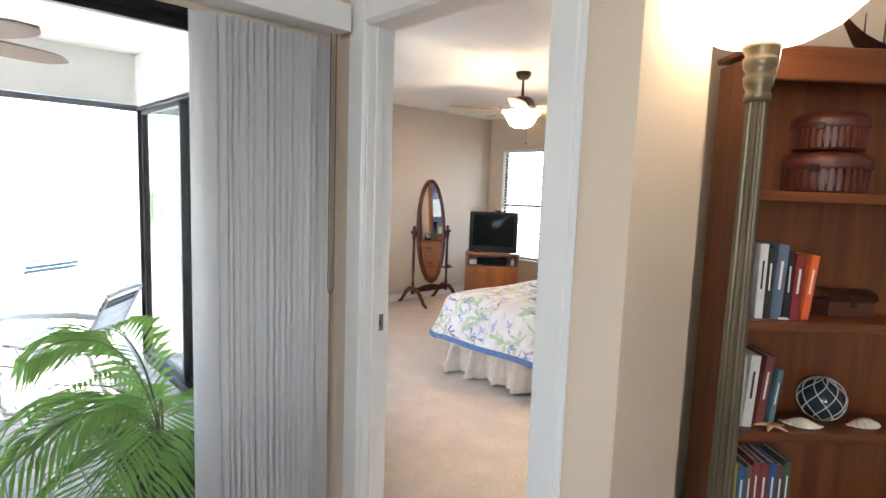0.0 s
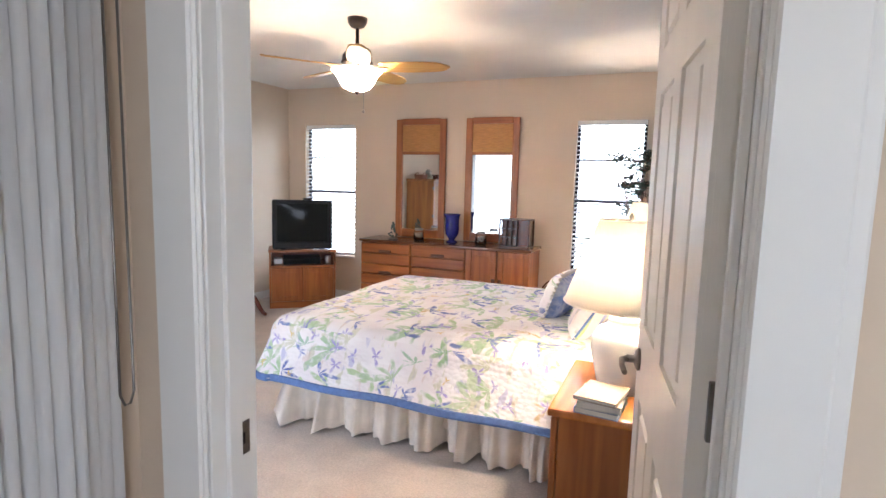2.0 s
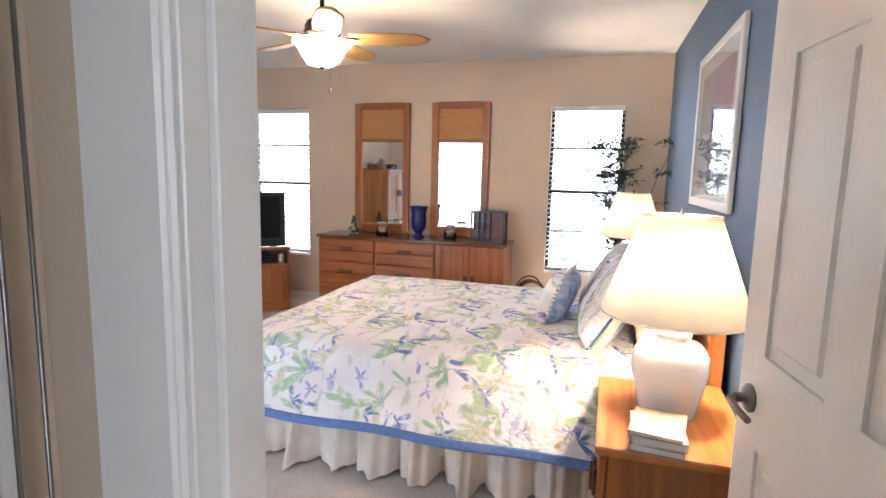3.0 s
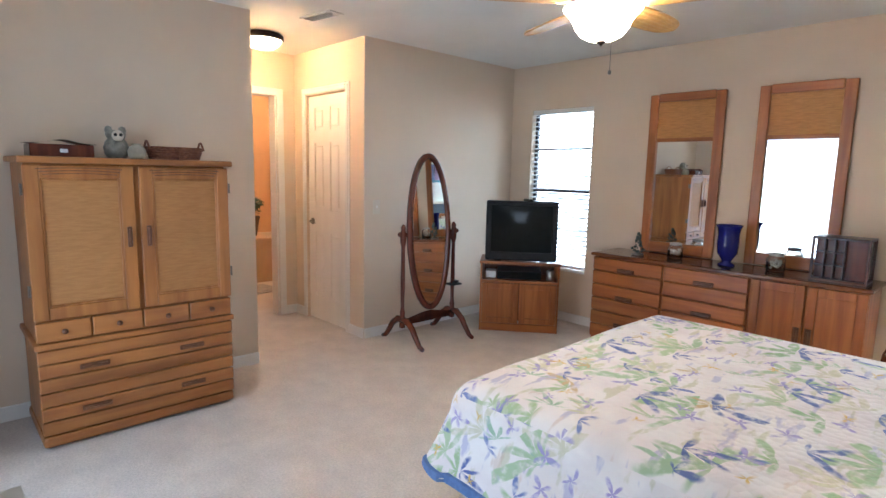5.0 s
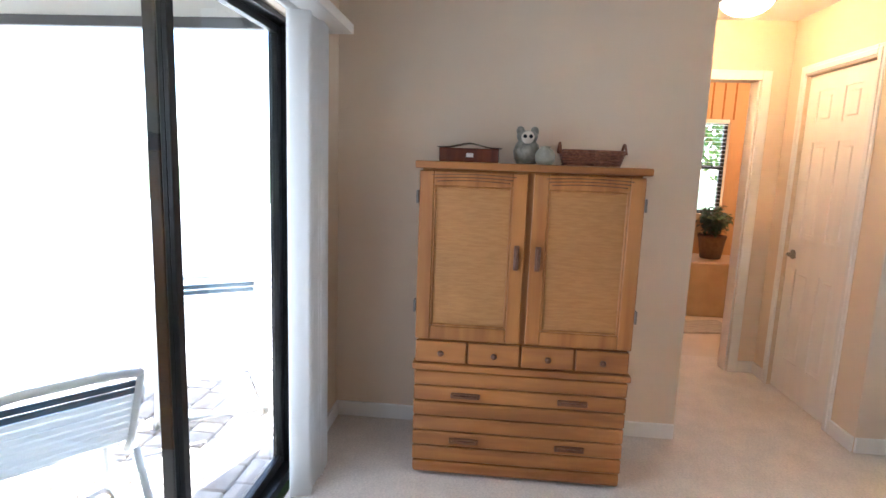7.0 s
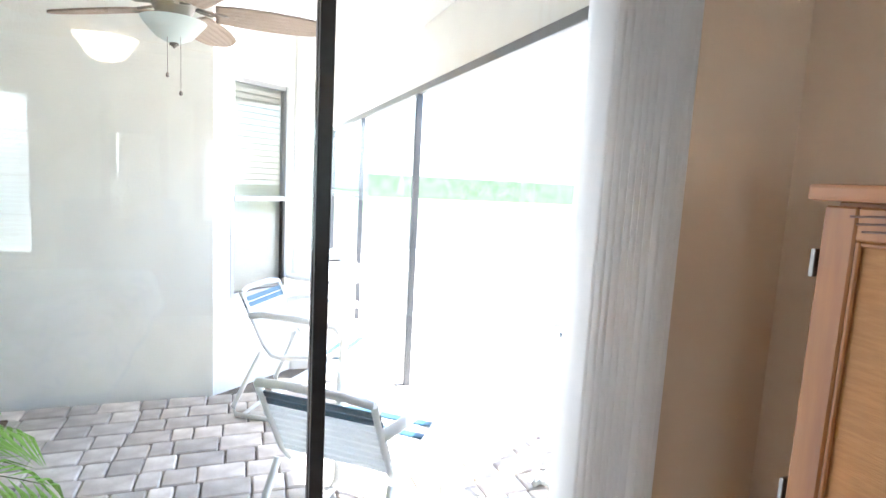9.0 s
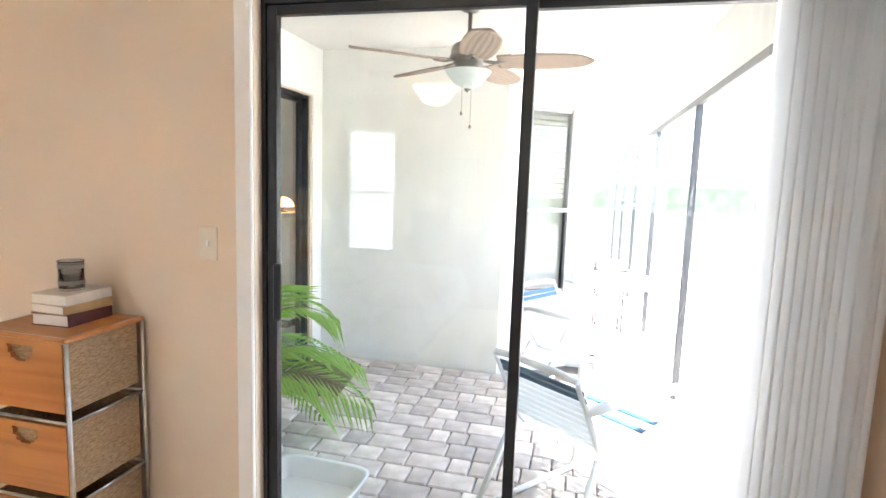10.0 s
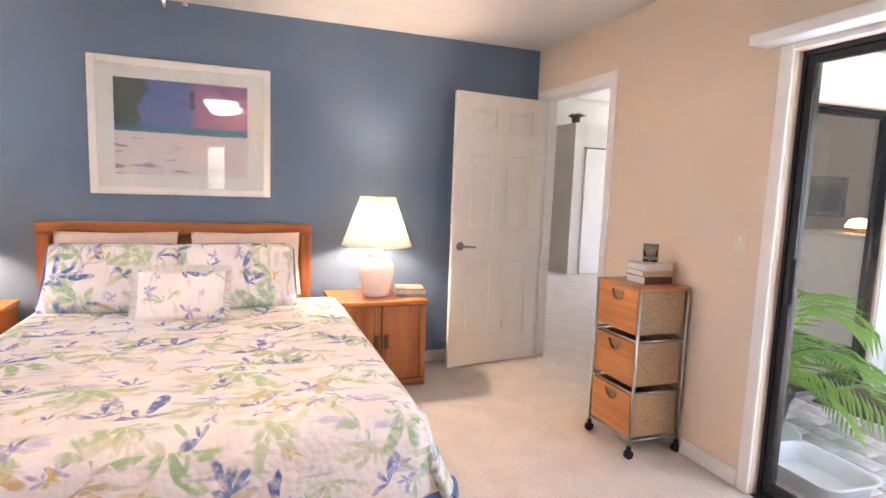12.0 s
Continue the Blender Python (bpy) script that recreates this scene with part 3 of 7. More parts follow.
def quilt_material():
    """Quilted white cotton printed with green palms, blue irises and tan fronds."""
    m = bpy.data.materials.new("printed_quilt")
    m.use_nodes = True
    t = m.node_tree
    N, L = t.nodes.new, t.links.new
    b = t.nodes["Principled BSDF"]
    b.inputs["Roughness"].default_value = 0.9
    b.inputs["Specular IOR Level"].default_value = 0.2
    tc = N("ShaderNodeTexCoord")

    def math_(op, a, c=None):
        n = N("ShaderNodeMath")
        n.operation = op
        for i, v in enumerate((a, c)):
            if v is None:
                continue
            if isinstance(v, (int, float)):
                n.inputs[i].default_value = v
            else:
                L(v, n.inputs[i])
        return n.outputs[0]

    wob = N("ShaderNodeTexNoise")
    wob.inputs["Scale"].default_value, wob.inputs["Detail"].default_value = 7.0, 3.0
    L(tc.outputs["UV"], wob.inputs["Vector"])
    wc = N("ShaderNodeVectorMath")
    wc.operation = "MULTIPLY_ADD"
    wc.inputs[1].default_value, wc.inputs[2].default_value = (0.055, 0.055, 0), (-0.027, -0.027, 0)
    L(wob.outputs["Color"], wc.inputs[0])
    wet = N("ShaderNodeVectorMath")
    wet.operation = "ADD"
    L(tc.outputs["UV"], wet.inputs[0])
    L(wc.outputs[0], wet.inputs[1])

    def motif(scale, off, petals, size, sharp, squash=1.0, fan=None):
        """One kind of leaf cluster, strewn in loose cells; fan: the side to which its blades open."""
        mp = N("ShaderNodeMapping")
        mp.inputs["Scale"].default_value = (scale, scale, scale)
        mp.inputs["Location"].default_value = (off, off * 1.7, 0)
        L(wet.outputs[0], mp.inputs[0])
        v = N("ShaderNodeTexVoronoi")
        v.voronoi_dimensions = "2D"
        v.inputs["Randomness"].default_value = 0.8
        v.inputs["Scale"].default_value = 1.0
        L(mp.outputs[0], v.inputs["Vector"])
        sub = N("ShaderNodeVectorMath")
        sub.operation = "SUBTRACT"
        L(mp.outputs[0], sub.inputs[0])
        L(v.outputs["Position"], sub.inputs[1])
        sp = N("ShaderNodeSeparateXYZ")
        L(sub.outputs[0], sp.inputs[0])
        ys = math_("MULTIPLY", sp.outputs[1], squash)
        ang = math_("ARCTAN2", ys, sp.outputs[0])
        rad = math_("SQRT", math_("ADD", math_("POWER", sp.outputs[0], 2), math_("POWER", ys, 2)))
        sc = N("ShaderNodeSeparateColor")
        L(v.outputs["Color"], sc.inputs[0])
        curl = math_("MULTIPLY", rad, math_("SUBTRACT", math_("MULTIPLY", sc.outputs[0], 5.0), 2.5))
        ph = math_("ADD", math_("MULTIPLY", ang, petals), math_("ADD", math_("MULTIPLY", sc.outputs[0], 3.0), curl))
        lobe = math_("POWER", math_("ABSOLUTE", math_("COSINE", ph)), sharp)
        uneven = math_("ADD", math_("MULTIPLY", math_("SINE", math_("ADD", math_("MULTIPLY", ang, 3.0), math_("MULTIPLY", sc.outputs[1], 9.0))), 0.28), 0.72)
        reach = math_("MULTIPLY", math_("MULTIPLY", math_("ADD", math_("MULTIPLY", lobe, 0.88), 0.06), uneven), math_("ADD", math_("MULTIPLY", sc.outputs[1], 0.55), 0.75))
        if fan is not None:
            side = math_("COSINE", math_("SUBTRACT", ang, fan))
            reach = math_("MULTIPLY", reach, math_("MINIMUM", math_("MAXIMUM", math_("MULTIPLY", math_("ADD", side, 0.35), 2.2), 0.05), 1.0))
        edge = math_("SUBTRACT", math_("MULTIPLY", reach, size), rad)
        fac = math_("MINIMUM", math_("MAXIMUM", math_("MULTIPLY", edge, 10.0), 0.0), 1.0)
        return fac, sc.outputs[2], rad

    def over(base, fac, c1, c2, pick):
        mx = N("ShaderNodeMix")
        mx.data_type = "RGBA"
        mx.inputs[6].default_value, mx.inputs[7].default_value = (*c1, 1), (*c2, 1)
        L(pick, mx.inputs[0])
        o = N("ShaderNodeMix")
        o.data_type = "RGBA"
        L(fac, o.inputs[0])
        L(base, o.inputs[6])
        L(mx.outputs[2], o.inputs[7])
        return o.outputs[2]

    wn = N("ShaderNodeTexNoise")
    wn.inputs["Scale"].default_value = 5.0
    wn.inputs["Detail"].default_value = 5.0
    L(tc.outputs["UV"], wn.inputs["Vector"])
    cr = N("ShaderNodeValToRGB")
    cr.color_ramp.elements[0].position, cr.color_ramp.elements[1].position = 0.42, 0.60
    cr.color_ramp.elements[0].color, cr.color_ramp.elements[1].color = (0.84, 0.81, 0.79, 1), (0.78, 0.73, 0.72, 1)
    L(wn.outputs["Fac"], cr.inputs[0])
    col = cr.outputs[0]
    nz2 = N("ShaderNodeTexNoise")
    nz2.inputs["Scale"].default_value, nz2.inputs["Detail"].default_value = 26.0, 4.0
    L(tc.outputs["UV"], nz2.inputs["Vector"])
    # loose brush strokes of khaki and lilac
    for off, c_, lo, strength in ((0.0, (0.50, 0.50, 0.30), 0.60, 0.55), (7.3, (0.40, 0.40, 0.60), 0.60, 0.6), (3.1, (0.56, 0.40, 0.30), 0.64, 0.4)):
        mp = N("ShaderNodeMapping")
        mp.inputs["Scale"].default_value, mp.inputs["Location"].default_value = (18.0, 5.0, 1.0), (off, off, 0)
        L(wet.outputs[0], mp.inputs[0])
        st = N("ShaderNodeTexNoise")
        st.inputs["Scale"].default_value, st.inputs["Detail"].default_value = 1.0, 3.0
        L(mp.outputs[0], st.inputs["Vector"])
        f_ = math_("MULTIPLY", math_("MINIMUM", math_("MAXIMUM", math_("MULTIPLY", math_("SUBTRACT", st.outputs["Fac"], lo), 16.0), 0.0), 1.0), strength)
        col = over(col, f_, c_, c_, f_)
    for sc_, off, pet, size, sh, c1, c2, sq, keep, fan in (
            (2.9, 3.1, 5.5, 0.60, 0.8, (0.60, 0.60, 0.42), (0.66, 0.64, 0.52), 1.1, 0.75, 2.6),
            (3.1, 7.7, 3.5, 0.66, 1.1, (0.30, 0.47, 0.25), (0.50, 0.60, 0.36), 1.2, 0.85, 3.3),
            (4.3, 1.3, 4.5, 0.58, 1.6, (0.33, 0.50, 0.36), (0.56, 0.58, 0.34), 1.6, 0.60, 2.2),
            (3.6, 2.6, 4.0, 0.56, 1.2, (0.56, 0.42, 0.22), (0.62, 0.54, 0.36), 1.3, 0.35, 3.9),
            (2.7, 12.1, 4.5, 0.64, 1.0, (0.34, 0.50, 0.30), (0.58, 0.64, 0.44), 1.0, 0.70, 2.9),
            (2.9, 5.2, 3.5, 0.56, 1.7, (0.09, 0.13, 0.37), (0.18, 0.24, 0.50), 1.3, 0.80, 0.2),
            (4.4, 15.3, 2.5, 0.50, 1.5, (0.14, 0.19, 0.44), (0.24, 0.30, 0.56), 1.4, 0.45, 0.5),
            (8.0, 9.4, 2.5, 0.42, 1.3, (0.36, 0.30, 0.58), (0.42, 0.46, 0.66), 0.8, 0.32, None),
            (6.5, 4.4, 2.5, 0.26, 1.0, (0.66, 0.46, 0.12), (0.70, 0.52, 0.20), 0.9, 0.22, None)):
        fac, pick, rad = motif(sc_, off, pet, size, sh, sq, fan)
        gate = math_("LESS_THAN", pick, keep)
        fac = math_("MULTIPLY", fac, gate)
        fac = math_("MULTIPLY", fac, math_("ADD", math_("MINIMUM", math_("MAXIMUM", math_("MULTIPLY", nz2.outputs["Fac"], 4.2), 1.35), 2.4), -1.3))
        fac = math_("MINIMUM", fac, 0.95)
        col = over(col, fac, c1, c2, pick)
    L(col, b.inputs["Base Color"])
    wv = N("ShaderNodeTexVoronoi")
    wv.inputs["Scale"].default_value = 34.0
    wv.voronoi_dimensions = "2D"
    L(tc.outputs["UV"], wv.inputs["Vector"])
    bp = N("ShaderNodeBump")
    bp.inputs["Strength"].default_value, bp.inputs["Distance"].default_value = 0.45, 0.008
    bp.invert = True
    L(wv.outputs["Distance"], bp.inputs["Height"])
    L(bp.outputs[0], b.inputs["Normal"])
    return m


MQUILT = quilt_material()


def flat_uv(ob):
    """Cloth coordinates in metres, laid out over x and y with the fall added on the sides."""
    me = ob.data
    uv = me.uv_layers.new(name="cloth")
    for p in me.polygons:
        n = p.normal
        for li in p.loop_indices:
            co = me.vertices[me.loops[li].vertex_index].co
            if abs(n.z) > 0.6:
                q = (co.x, co.y)
            elif abs(n.x) > abs(n.y):
                q = (co.x + co.z, co.y)
            else:
                q = (co.x, co.y + co.z)
            uv.data[li].uv = q
    return ob


def bed():
    ob = thing("bed", ((BX0 + BX1) / 2, (BY0 + BY1) / 2, 0), "made queen bed with an oak headboard and white gathered skirt", "bed")
    cx, cy = (BX0 + BX1) / 2, (BY0 + BY1) / 2
    hx, hy = (BX1 - BX0) / 2 - 0.06, (BY1 - BY0) / 2 - 0.05
    bm = box(bmesh.new(), (-hx, -hy + 0.03, 0.30), (hx, hy - 0.03, BZ - 0.04), 0.06, 3)
    part("mattress", bm, MSKIRT, ob, "white mattress")
    bm = box(bmesh.new(), (-hx + 0.08, -hy + 0.05, 0.09), (hx, hy - 0.05, 0.30), 0.02)
    part("box_spring", bm, MSKIRT, ob)
    for sx in (-1, 1):
        for sy in (-1, 1):
            bpart("leg", (sx * (hx - 0.2) - 0.03, sy * (hy - 0.2) - 0.03, 0), (sx * (hx - 0.2) + 0.03, sy * (hy - 0.2) + 0.03, 0.09), MBLACK, ob)
    # gathered skirt round three sides
    bm = bmesh.new()
    path = [(hx - 0.05, -hy - 0.0), (-hx, -hy), (-hx, hy), (hx - 0.05, hy)]
    segs = []
    for (x0, y0), (x1, y1) in zip(path, path[1:]):
        L_ = math.hypot(x1 - x0, y1 - y0)
        n = int(L_ / 0.0125)
        nx, ny = (y1 - y0) / L_, -(x1 - x0) / L_
        for i in range(n):
            u = i / n
            segs.append((x0 + (x1 - x0) * u, y0 + (y1 - y0) * u, -nx, -ny))
    rows = 7
    prev = None
    ph = 0.0
    for i, (x, y, nx, ny) in enumerate(segs):
        ph += 0.62 + 0.62 * noise.noise(Vector((i * 0.11, 2.0, 0)))
        col = []
        for j in range(rows):
            v = j / (rows - 1)
            amp = 0.009 + 0.052 * v * (0.55 + 2.0 * abs(noise.noise(Vector((i * 0.07, 9.0, 0)))))
            o = amp * math.sin(ph * 0.62 + 0.9 * v * noise.noise(Vector((i * 0.05, 4, v)))) + 0.35 * amp * math.sin(ph * 1.9) + 0.035 * v
            col.append(bm.verts.new((x + nx * o, y - ny * -o, 0.40 - v * (0.385 + 0.006 * math.sin(i * 0.7)))))
        if prev:
            for j in range(rows - 1):
                f = bm.faces.new((prev[j], col[j], col[j + 1], prev[j + 1]))
                f.smooth = True
        prev = col
    part("bed_skirt", bm, MSKIRT, ob, "white gathered linen skirt")
    # headboard
    HX0, HX1 = 4.365 - cx, 4.425 - cx
    a, b, top = 1.755 - cy, 3.345 - cy, 1.065
    bpart("headboard_post", (HX0, a, 0.0), (HX1, a + 0.075, top - 0.02), MOAKZ, ob, 0.012, "", 2)
    bpart("headboard_post", (HX0, b - 0.075, 0.0), (HX1, b, top - 0.02), MOAKZ, ob, 0.012, "", 2)
    bm = bmesh.new()
    box(bm, (HX0 - 0.008, a - 0.0, top - 0.085), (HX1 + 0.004, b + 0.0, top), 0.022, 3)
    part("headboard_rail", bm, MOAKY, ob, "rounded oak top rail")
    for i in range(5):
        z0 = 0.34 + i * 0.127
        bpart("headboard_slat", (HX0 + 0.015, a + 0.076, z0), (HX1 - 0.015, b - 0.076, z0 + 0.122), MOAKY, ob, 0.006)
    # quilt
    q = thing("quilt", (cx, cy, BZ + 0.004), "white quilt printed with green palms and blue irises, blue hem", "quilt")
    qx0, qx1, qy0, qy1 = 2.215 - cx, 4.10 - cx, BY0 - 0.01 - cy, 3.29 - cy
    R = 0.10
    ZH = 0.285 - BZ
    fall = -ZH

    def prof(d):
        """Outward reach and height for a distance d of cloth past the flat top."""
        if d <= 0:
            return d, 0.0
        arc = R * math.pi / 2
        if d < arc:
            a_ = d / R
            return R * math.sin(a_), -R * (1 - math.cos(a_))
        e = d - arc
        return R + e * 0.42, -R - e * 0.907

    arc = R * math.pi / 2
    dmax = arc + (fall - R) / 0.907
    nx_, ny_ = 96, 92

    def fn(u, v):
        tx = -dmax + u * (dmax + (qx1 - qx0 - R))
        ty = -dmax + v * (2 * dmax + (qy1 - qy0 - 2 * R))
        ex = -tx if tx < 0 else 0
        W_ = qy1 - qy0 - 2 * R
        ey = -ty if ty < 0 else (ty - W_ if ty > W_ else 0)
        sy = -1 if ty < 0 else 1
        X = qx0 + R + max(tx, 0)
        Y = qy0 + R + min(max(ty, 0), W_)
        d = (ex ** 4 + ey ** 4) ** 0.25
        zt = 0.0
        if d > 0:
            r_, z_ = prof(min(d, dmax))
            h_ = math.hypot(ex, ey)
            X -= (r_ * ex / h_ if ey > ex else (r_ - max(0.0, r_ - R) * 0.85) * ex / h_)
            Y += sy * r_ * ey / h_ * (1.0 + 0.10 * (ex * ey > 0))
            zt = z_
            w = min(1.0, max(0.0, (d - arc) / 0.15))
            wav = 0.012 * math.sin((X * 9 if ey > ex else Y * 9) + 1.3) * w
            X -= wav * ex / h_
            Y += sy * wav * ey / h_
        zt += 0.008 * noise.noise(Vector((X * 2.2, Y * 2.2, 1.0))) - 0.010 * max(0, (abs(Y) - 0.55))
        return Vector((X, Y, zt))
    bm = sheet(bmesh.new(), fn, nx_, ny_)
    me_ob = part("cover", bm, MQUILT, q)
    flat_uv(me_ob)
    sm = me_ob.modifiers.new("thick", "SOLIDIFY")
    sm.thickness, sm.offset = 0.010, 1.0
    # blue hem along the three free edges
    pts = [fn(1 - i / 60, 0) for i in range(61)] + [fn(0, i / 60) for i in range(1, 61)] + [fn(i / 60, 1) for i in range(1, 61)]
    bm = bmesh.new()
    prev = None
    for i, p in enumerate(pts):
        t_ = (pts[min(i + 1, len(pts) - 1)] - pts[max(i - 1, 0)]).normalized()
        n_ = Vector((t_.y, -t_.x, 0)).normalized() * -1
        out = -n_ if (p + n_ * 0.1).length < p.length else n_
        ring = [bm.verts.new(p + out * o + Vector((0, 0, z))) for o, z in ((0.013, 0.026), (0.017, 0.0), (0.010, -0.012), (-0.006, -0.010), (-0.006, 0.026))]
        if prev:
            for k in range(5):
                bm.faces.new((prev[k], ring[k], ring[(k + 1) % 5], prev[(k + 1) % 5]))
        prev = ring
    part("binding", bm, MHEM, q, "blue cloth binding")


bed()


def pillow(name, w, h, t, material, label, m, ruffle=0.0, piping=None, uvshift=0.0, back=None):
    ob = thing(name, (0, 0, 0), label, "pillow")
    ob.matrix_world = m

    def side(sg):
        def fn(u, v):
            x, y = 2 * u - 1, 2 * v - 1
            k = max(0.0, (1 - x ** 4) * (1 - y ** 4)) ** 0.42
            pinch = 1 - 0.05 * (1 - abs(x * y)) * (abs(x) ** 6 + abs(y) ** 6)
            wr = 0.006 * noise.noise(Vector((x * 3, y * 3, sg + w * 7)))
            return Vector((x * w / 2 * pinch, sg * (t / 2 * k + wr * k), y * h / 2 * pinch))
        return fn
    for sg, nm, mt in ((-1, "pillow_front", material), (1, "pillow_back", back or material)):
        c = part(nm, sheet(bmesh.new(), side(sg), 22, 18), mt, ob)
        uv = c.data.uv_layers.new(name="cloth")
        for p in c.data.polygons:
            for li in p.loop_indices:
                co = c.data.vertices[c.data.loops[li].vertex_index].co
                uv.data[li].uv = (co.x + uvshift, co.z + uvshift * 0.5)
    if ruffle:
        bm = bmesh.new()
        prev = None
        N_ = 240
        for i in range(N_ + 1):
            a_ = 2 * math.pi * i / N_
            c_, s_ = math.cos(a_), math.sin(a_)
            k = 1 / max(abs(c_), abs(s_))
            k = min(k, 1.38)
            x, z = c_ * k * w / 2 * 0.97, s_ * k * h / 2 * 0.97
            wv = 0.010 * math.sin(i * 1.35) if i < N_ else 0
            e = 1 + ruffle / (w / 2)
            ring = [bm.verts.new((x, 0.0, z)), bm.verts.new((x * (1 + (e - 1) / 2), wv * 0.6, z * (1 + (e - 1) / 2 * w / h))), bm.verts.new((x * e, wv, z * (1 + (e - 1) * w / h)))]
            if prev:
                for j in range(2):
                    f = bm.faces.new((prev[j], ring[j], ring[j + 1], prev[j + 1]))
                    f.smooth = True
            prev = ring
        part("ruffle", bm, MRUFFLE, ob, "gathered ruffle edge")
    if piping:
        pts = []
        for i in range(65):
            a_ = 2 * math.pi * i / 64
            c_, s_ = math.cos(a_), math.sin(a_)
            k = min(1 / max(abs(c_), abs(s_)), 1.36)
            pts.append((c_ * k * w / 2 * 0.985, 0, s_ * k * h / 2 * 0.985))
        part("piping", tube(bmesh.new(), pts, 0.006, 6), piping, ob)
    return ob


MRUFFLE = mat("pale_linen", (0.76, 0.72, 0.68), 0.95, var=0.08, scale=12, bump=0.3, bscale=150)
MPEACH = mat("peach_sheet", (0.76, 0.60, 0.50), 0.95, var=0.08, scale=10, bump=0.3, bscale=120)


def striped(name, colors, freq):
    m = bpy.data.materials.new(name)
    m.use_nodes = True
    t = m.node_tree
    tc, sp = t.nodes.new("ShaderNodeTexCoord"), t.nodes.new("ShaderNodeSeparateXYZ")
    t.links.new(tc.outputs["UV"], sp.inputs[0])
    a = t.nodes.new("ShaderNodeMath")
    a.operation = "MULTIPLY"
    a.inputs[1].default_value = freq
    f = t.nodes.new("ShaderNodeMath")
    f.operation = "FRACT"
    t.links.new(sp.outputs[0], a.inputs[0])
    t.links.new(a.outputs[0], f.inputs[0])
    r = t.nodes.new("ShaderNodeValToRGB")
    r.color_ramp.interpolation = "CONSTANT"
    els = r.color_ramp.elements
    els[0].position, els[0].color = 0.0, (*colors[0], 1)
    els[1].position, els[1].color = 1 / len(colors), (*colors[1], 1)
    for i, c in enumerate(colors[2:], 2):
        e = els.new(i / len(colors))
        e.color = (*c, 1)
    t.links.new(f.outputs[0], r.inputs[0])
    t.links.new(r.outputs[0], t.nodes["Principled BSDF"].inputs["Base Color"])
    t.nodes["Principled BSDF"].inputs["Roughness"].default_value = 0.92
    return m


MSTRIPE = striped("green_blue_stripe", [(0.62, 0.62, 0.42), (0.35, 0.42, 0.62), (0.75, 0.72, 0.62), (0.40, 0.50, 0.25), (0.75, 0.72, 0.62), (0.30, 0.36, 0.60)], 9)
MPERI = mat("periwinkle_scrollwork", (0.66, 0.70, 0.84), 0.92, color2=(0.24, 0.33, 0.66), scale=22, bump=0.3, bscale=120)
lean = lambda x, y, z, rx, rz: pose(x, y, z, 0, 0, rz) @ pose(0, 0, 0, rx, 0, 0)
pillow("sleeping_pillow", 0.66, 0.42, 0.15, MPEACH, "peach sleeping pillow leaning on the headboard", lean(4.22, 2.17, 0.82, -22, -90))
pillow("sleeping_pillow", 0.66, 0.42, 0.15, MPEACH, "peach sleeping pillow leaning on the headboard", lean(4.22, 2.90, 0.82, -22, -90))
pillow("pillow_sham", 0.68, 0.42, 0.18, MQUILT, "floral pillow sham with blue piping and striped back", lean(3.985, 2.225, 0.783, -32, -87), piping=MHEM, uvshift=0.4, back=MSTRIPE)
pillow("pillow_sham", 0.68, 0.42, 0.18, MQUILT, "floral pillow sham with blue piping and striped back", lean(3.98, 2.87, 0.783, -32, -93), piping=MHEM, uvshift=1.3, back=MSTRIPE)
pillow("throw_pillow", 0.44, 0.28, 0.16, MQUILT, "small floral throw pillow with a pale ruffle and blue back", lean(3.72, 2.50, 0.722, -20, -95), ruffle=0.035, uvshift=2.1, back=MPERI)


def louvred_chest_handle(parent, at, along="y", ln=0.12, wood_=None):
    """A carved wooden pull with a finger slot."""
    bm = bmesh.new()
    n = ln / 2
    if along == "y":
        box(bm, (0, -n, -0.013), (0.013, n, 0.013), 0.006, 2)
        box(bm, (0.012, -n + 0.012, -0.006), (0.024, n - 0.012, 0.006), 0.005, 2)
    elif along == "x":
        box(bm, (-n, -0.013, -0.017), (n, 0, 0.017), 0.006, 2)
        box(bm, (-n + 0.012, -0.024, -0.006), (n - 0.012, -0.012, 0.006), 0.005, 2)
    elif along == "zx":
        box(bm, (0, -0.011, -n), (0.013, 0.011, n), 0.005, 2)
        box(bm, (0.012, -0.006, -n + 0.012), (0.024, 0.006, n - 0.012), 0.005, 2)
    elif along == "zw":
        box(bm, (-0.013, -0.017, -n), (0, 0.017, n), 0.006, 2)
        box(bm, (-0.024, -0.006, -n + 0.012), (-0.012, 0.006, n - 0.012), 0.005, 2)
    elif along == "zy":
        box(bm, (-0.017, -0.013, -n), (0.017, 0, n), 0.006, 2)
        box(bm, (-0.006, -0.024, -n + 0.012), (0.006, -0.012, n - 0.012), 0.005, 2)
    return part("handle", bm, wood_ or MHANDLE, parent, "dark carved wooden pull", loc=at)


MHANDLE = wood("dark_oak_pull", (0.15, 0.060, 0.024), (0.08, 0.028, 0.012), "x", 0.4)


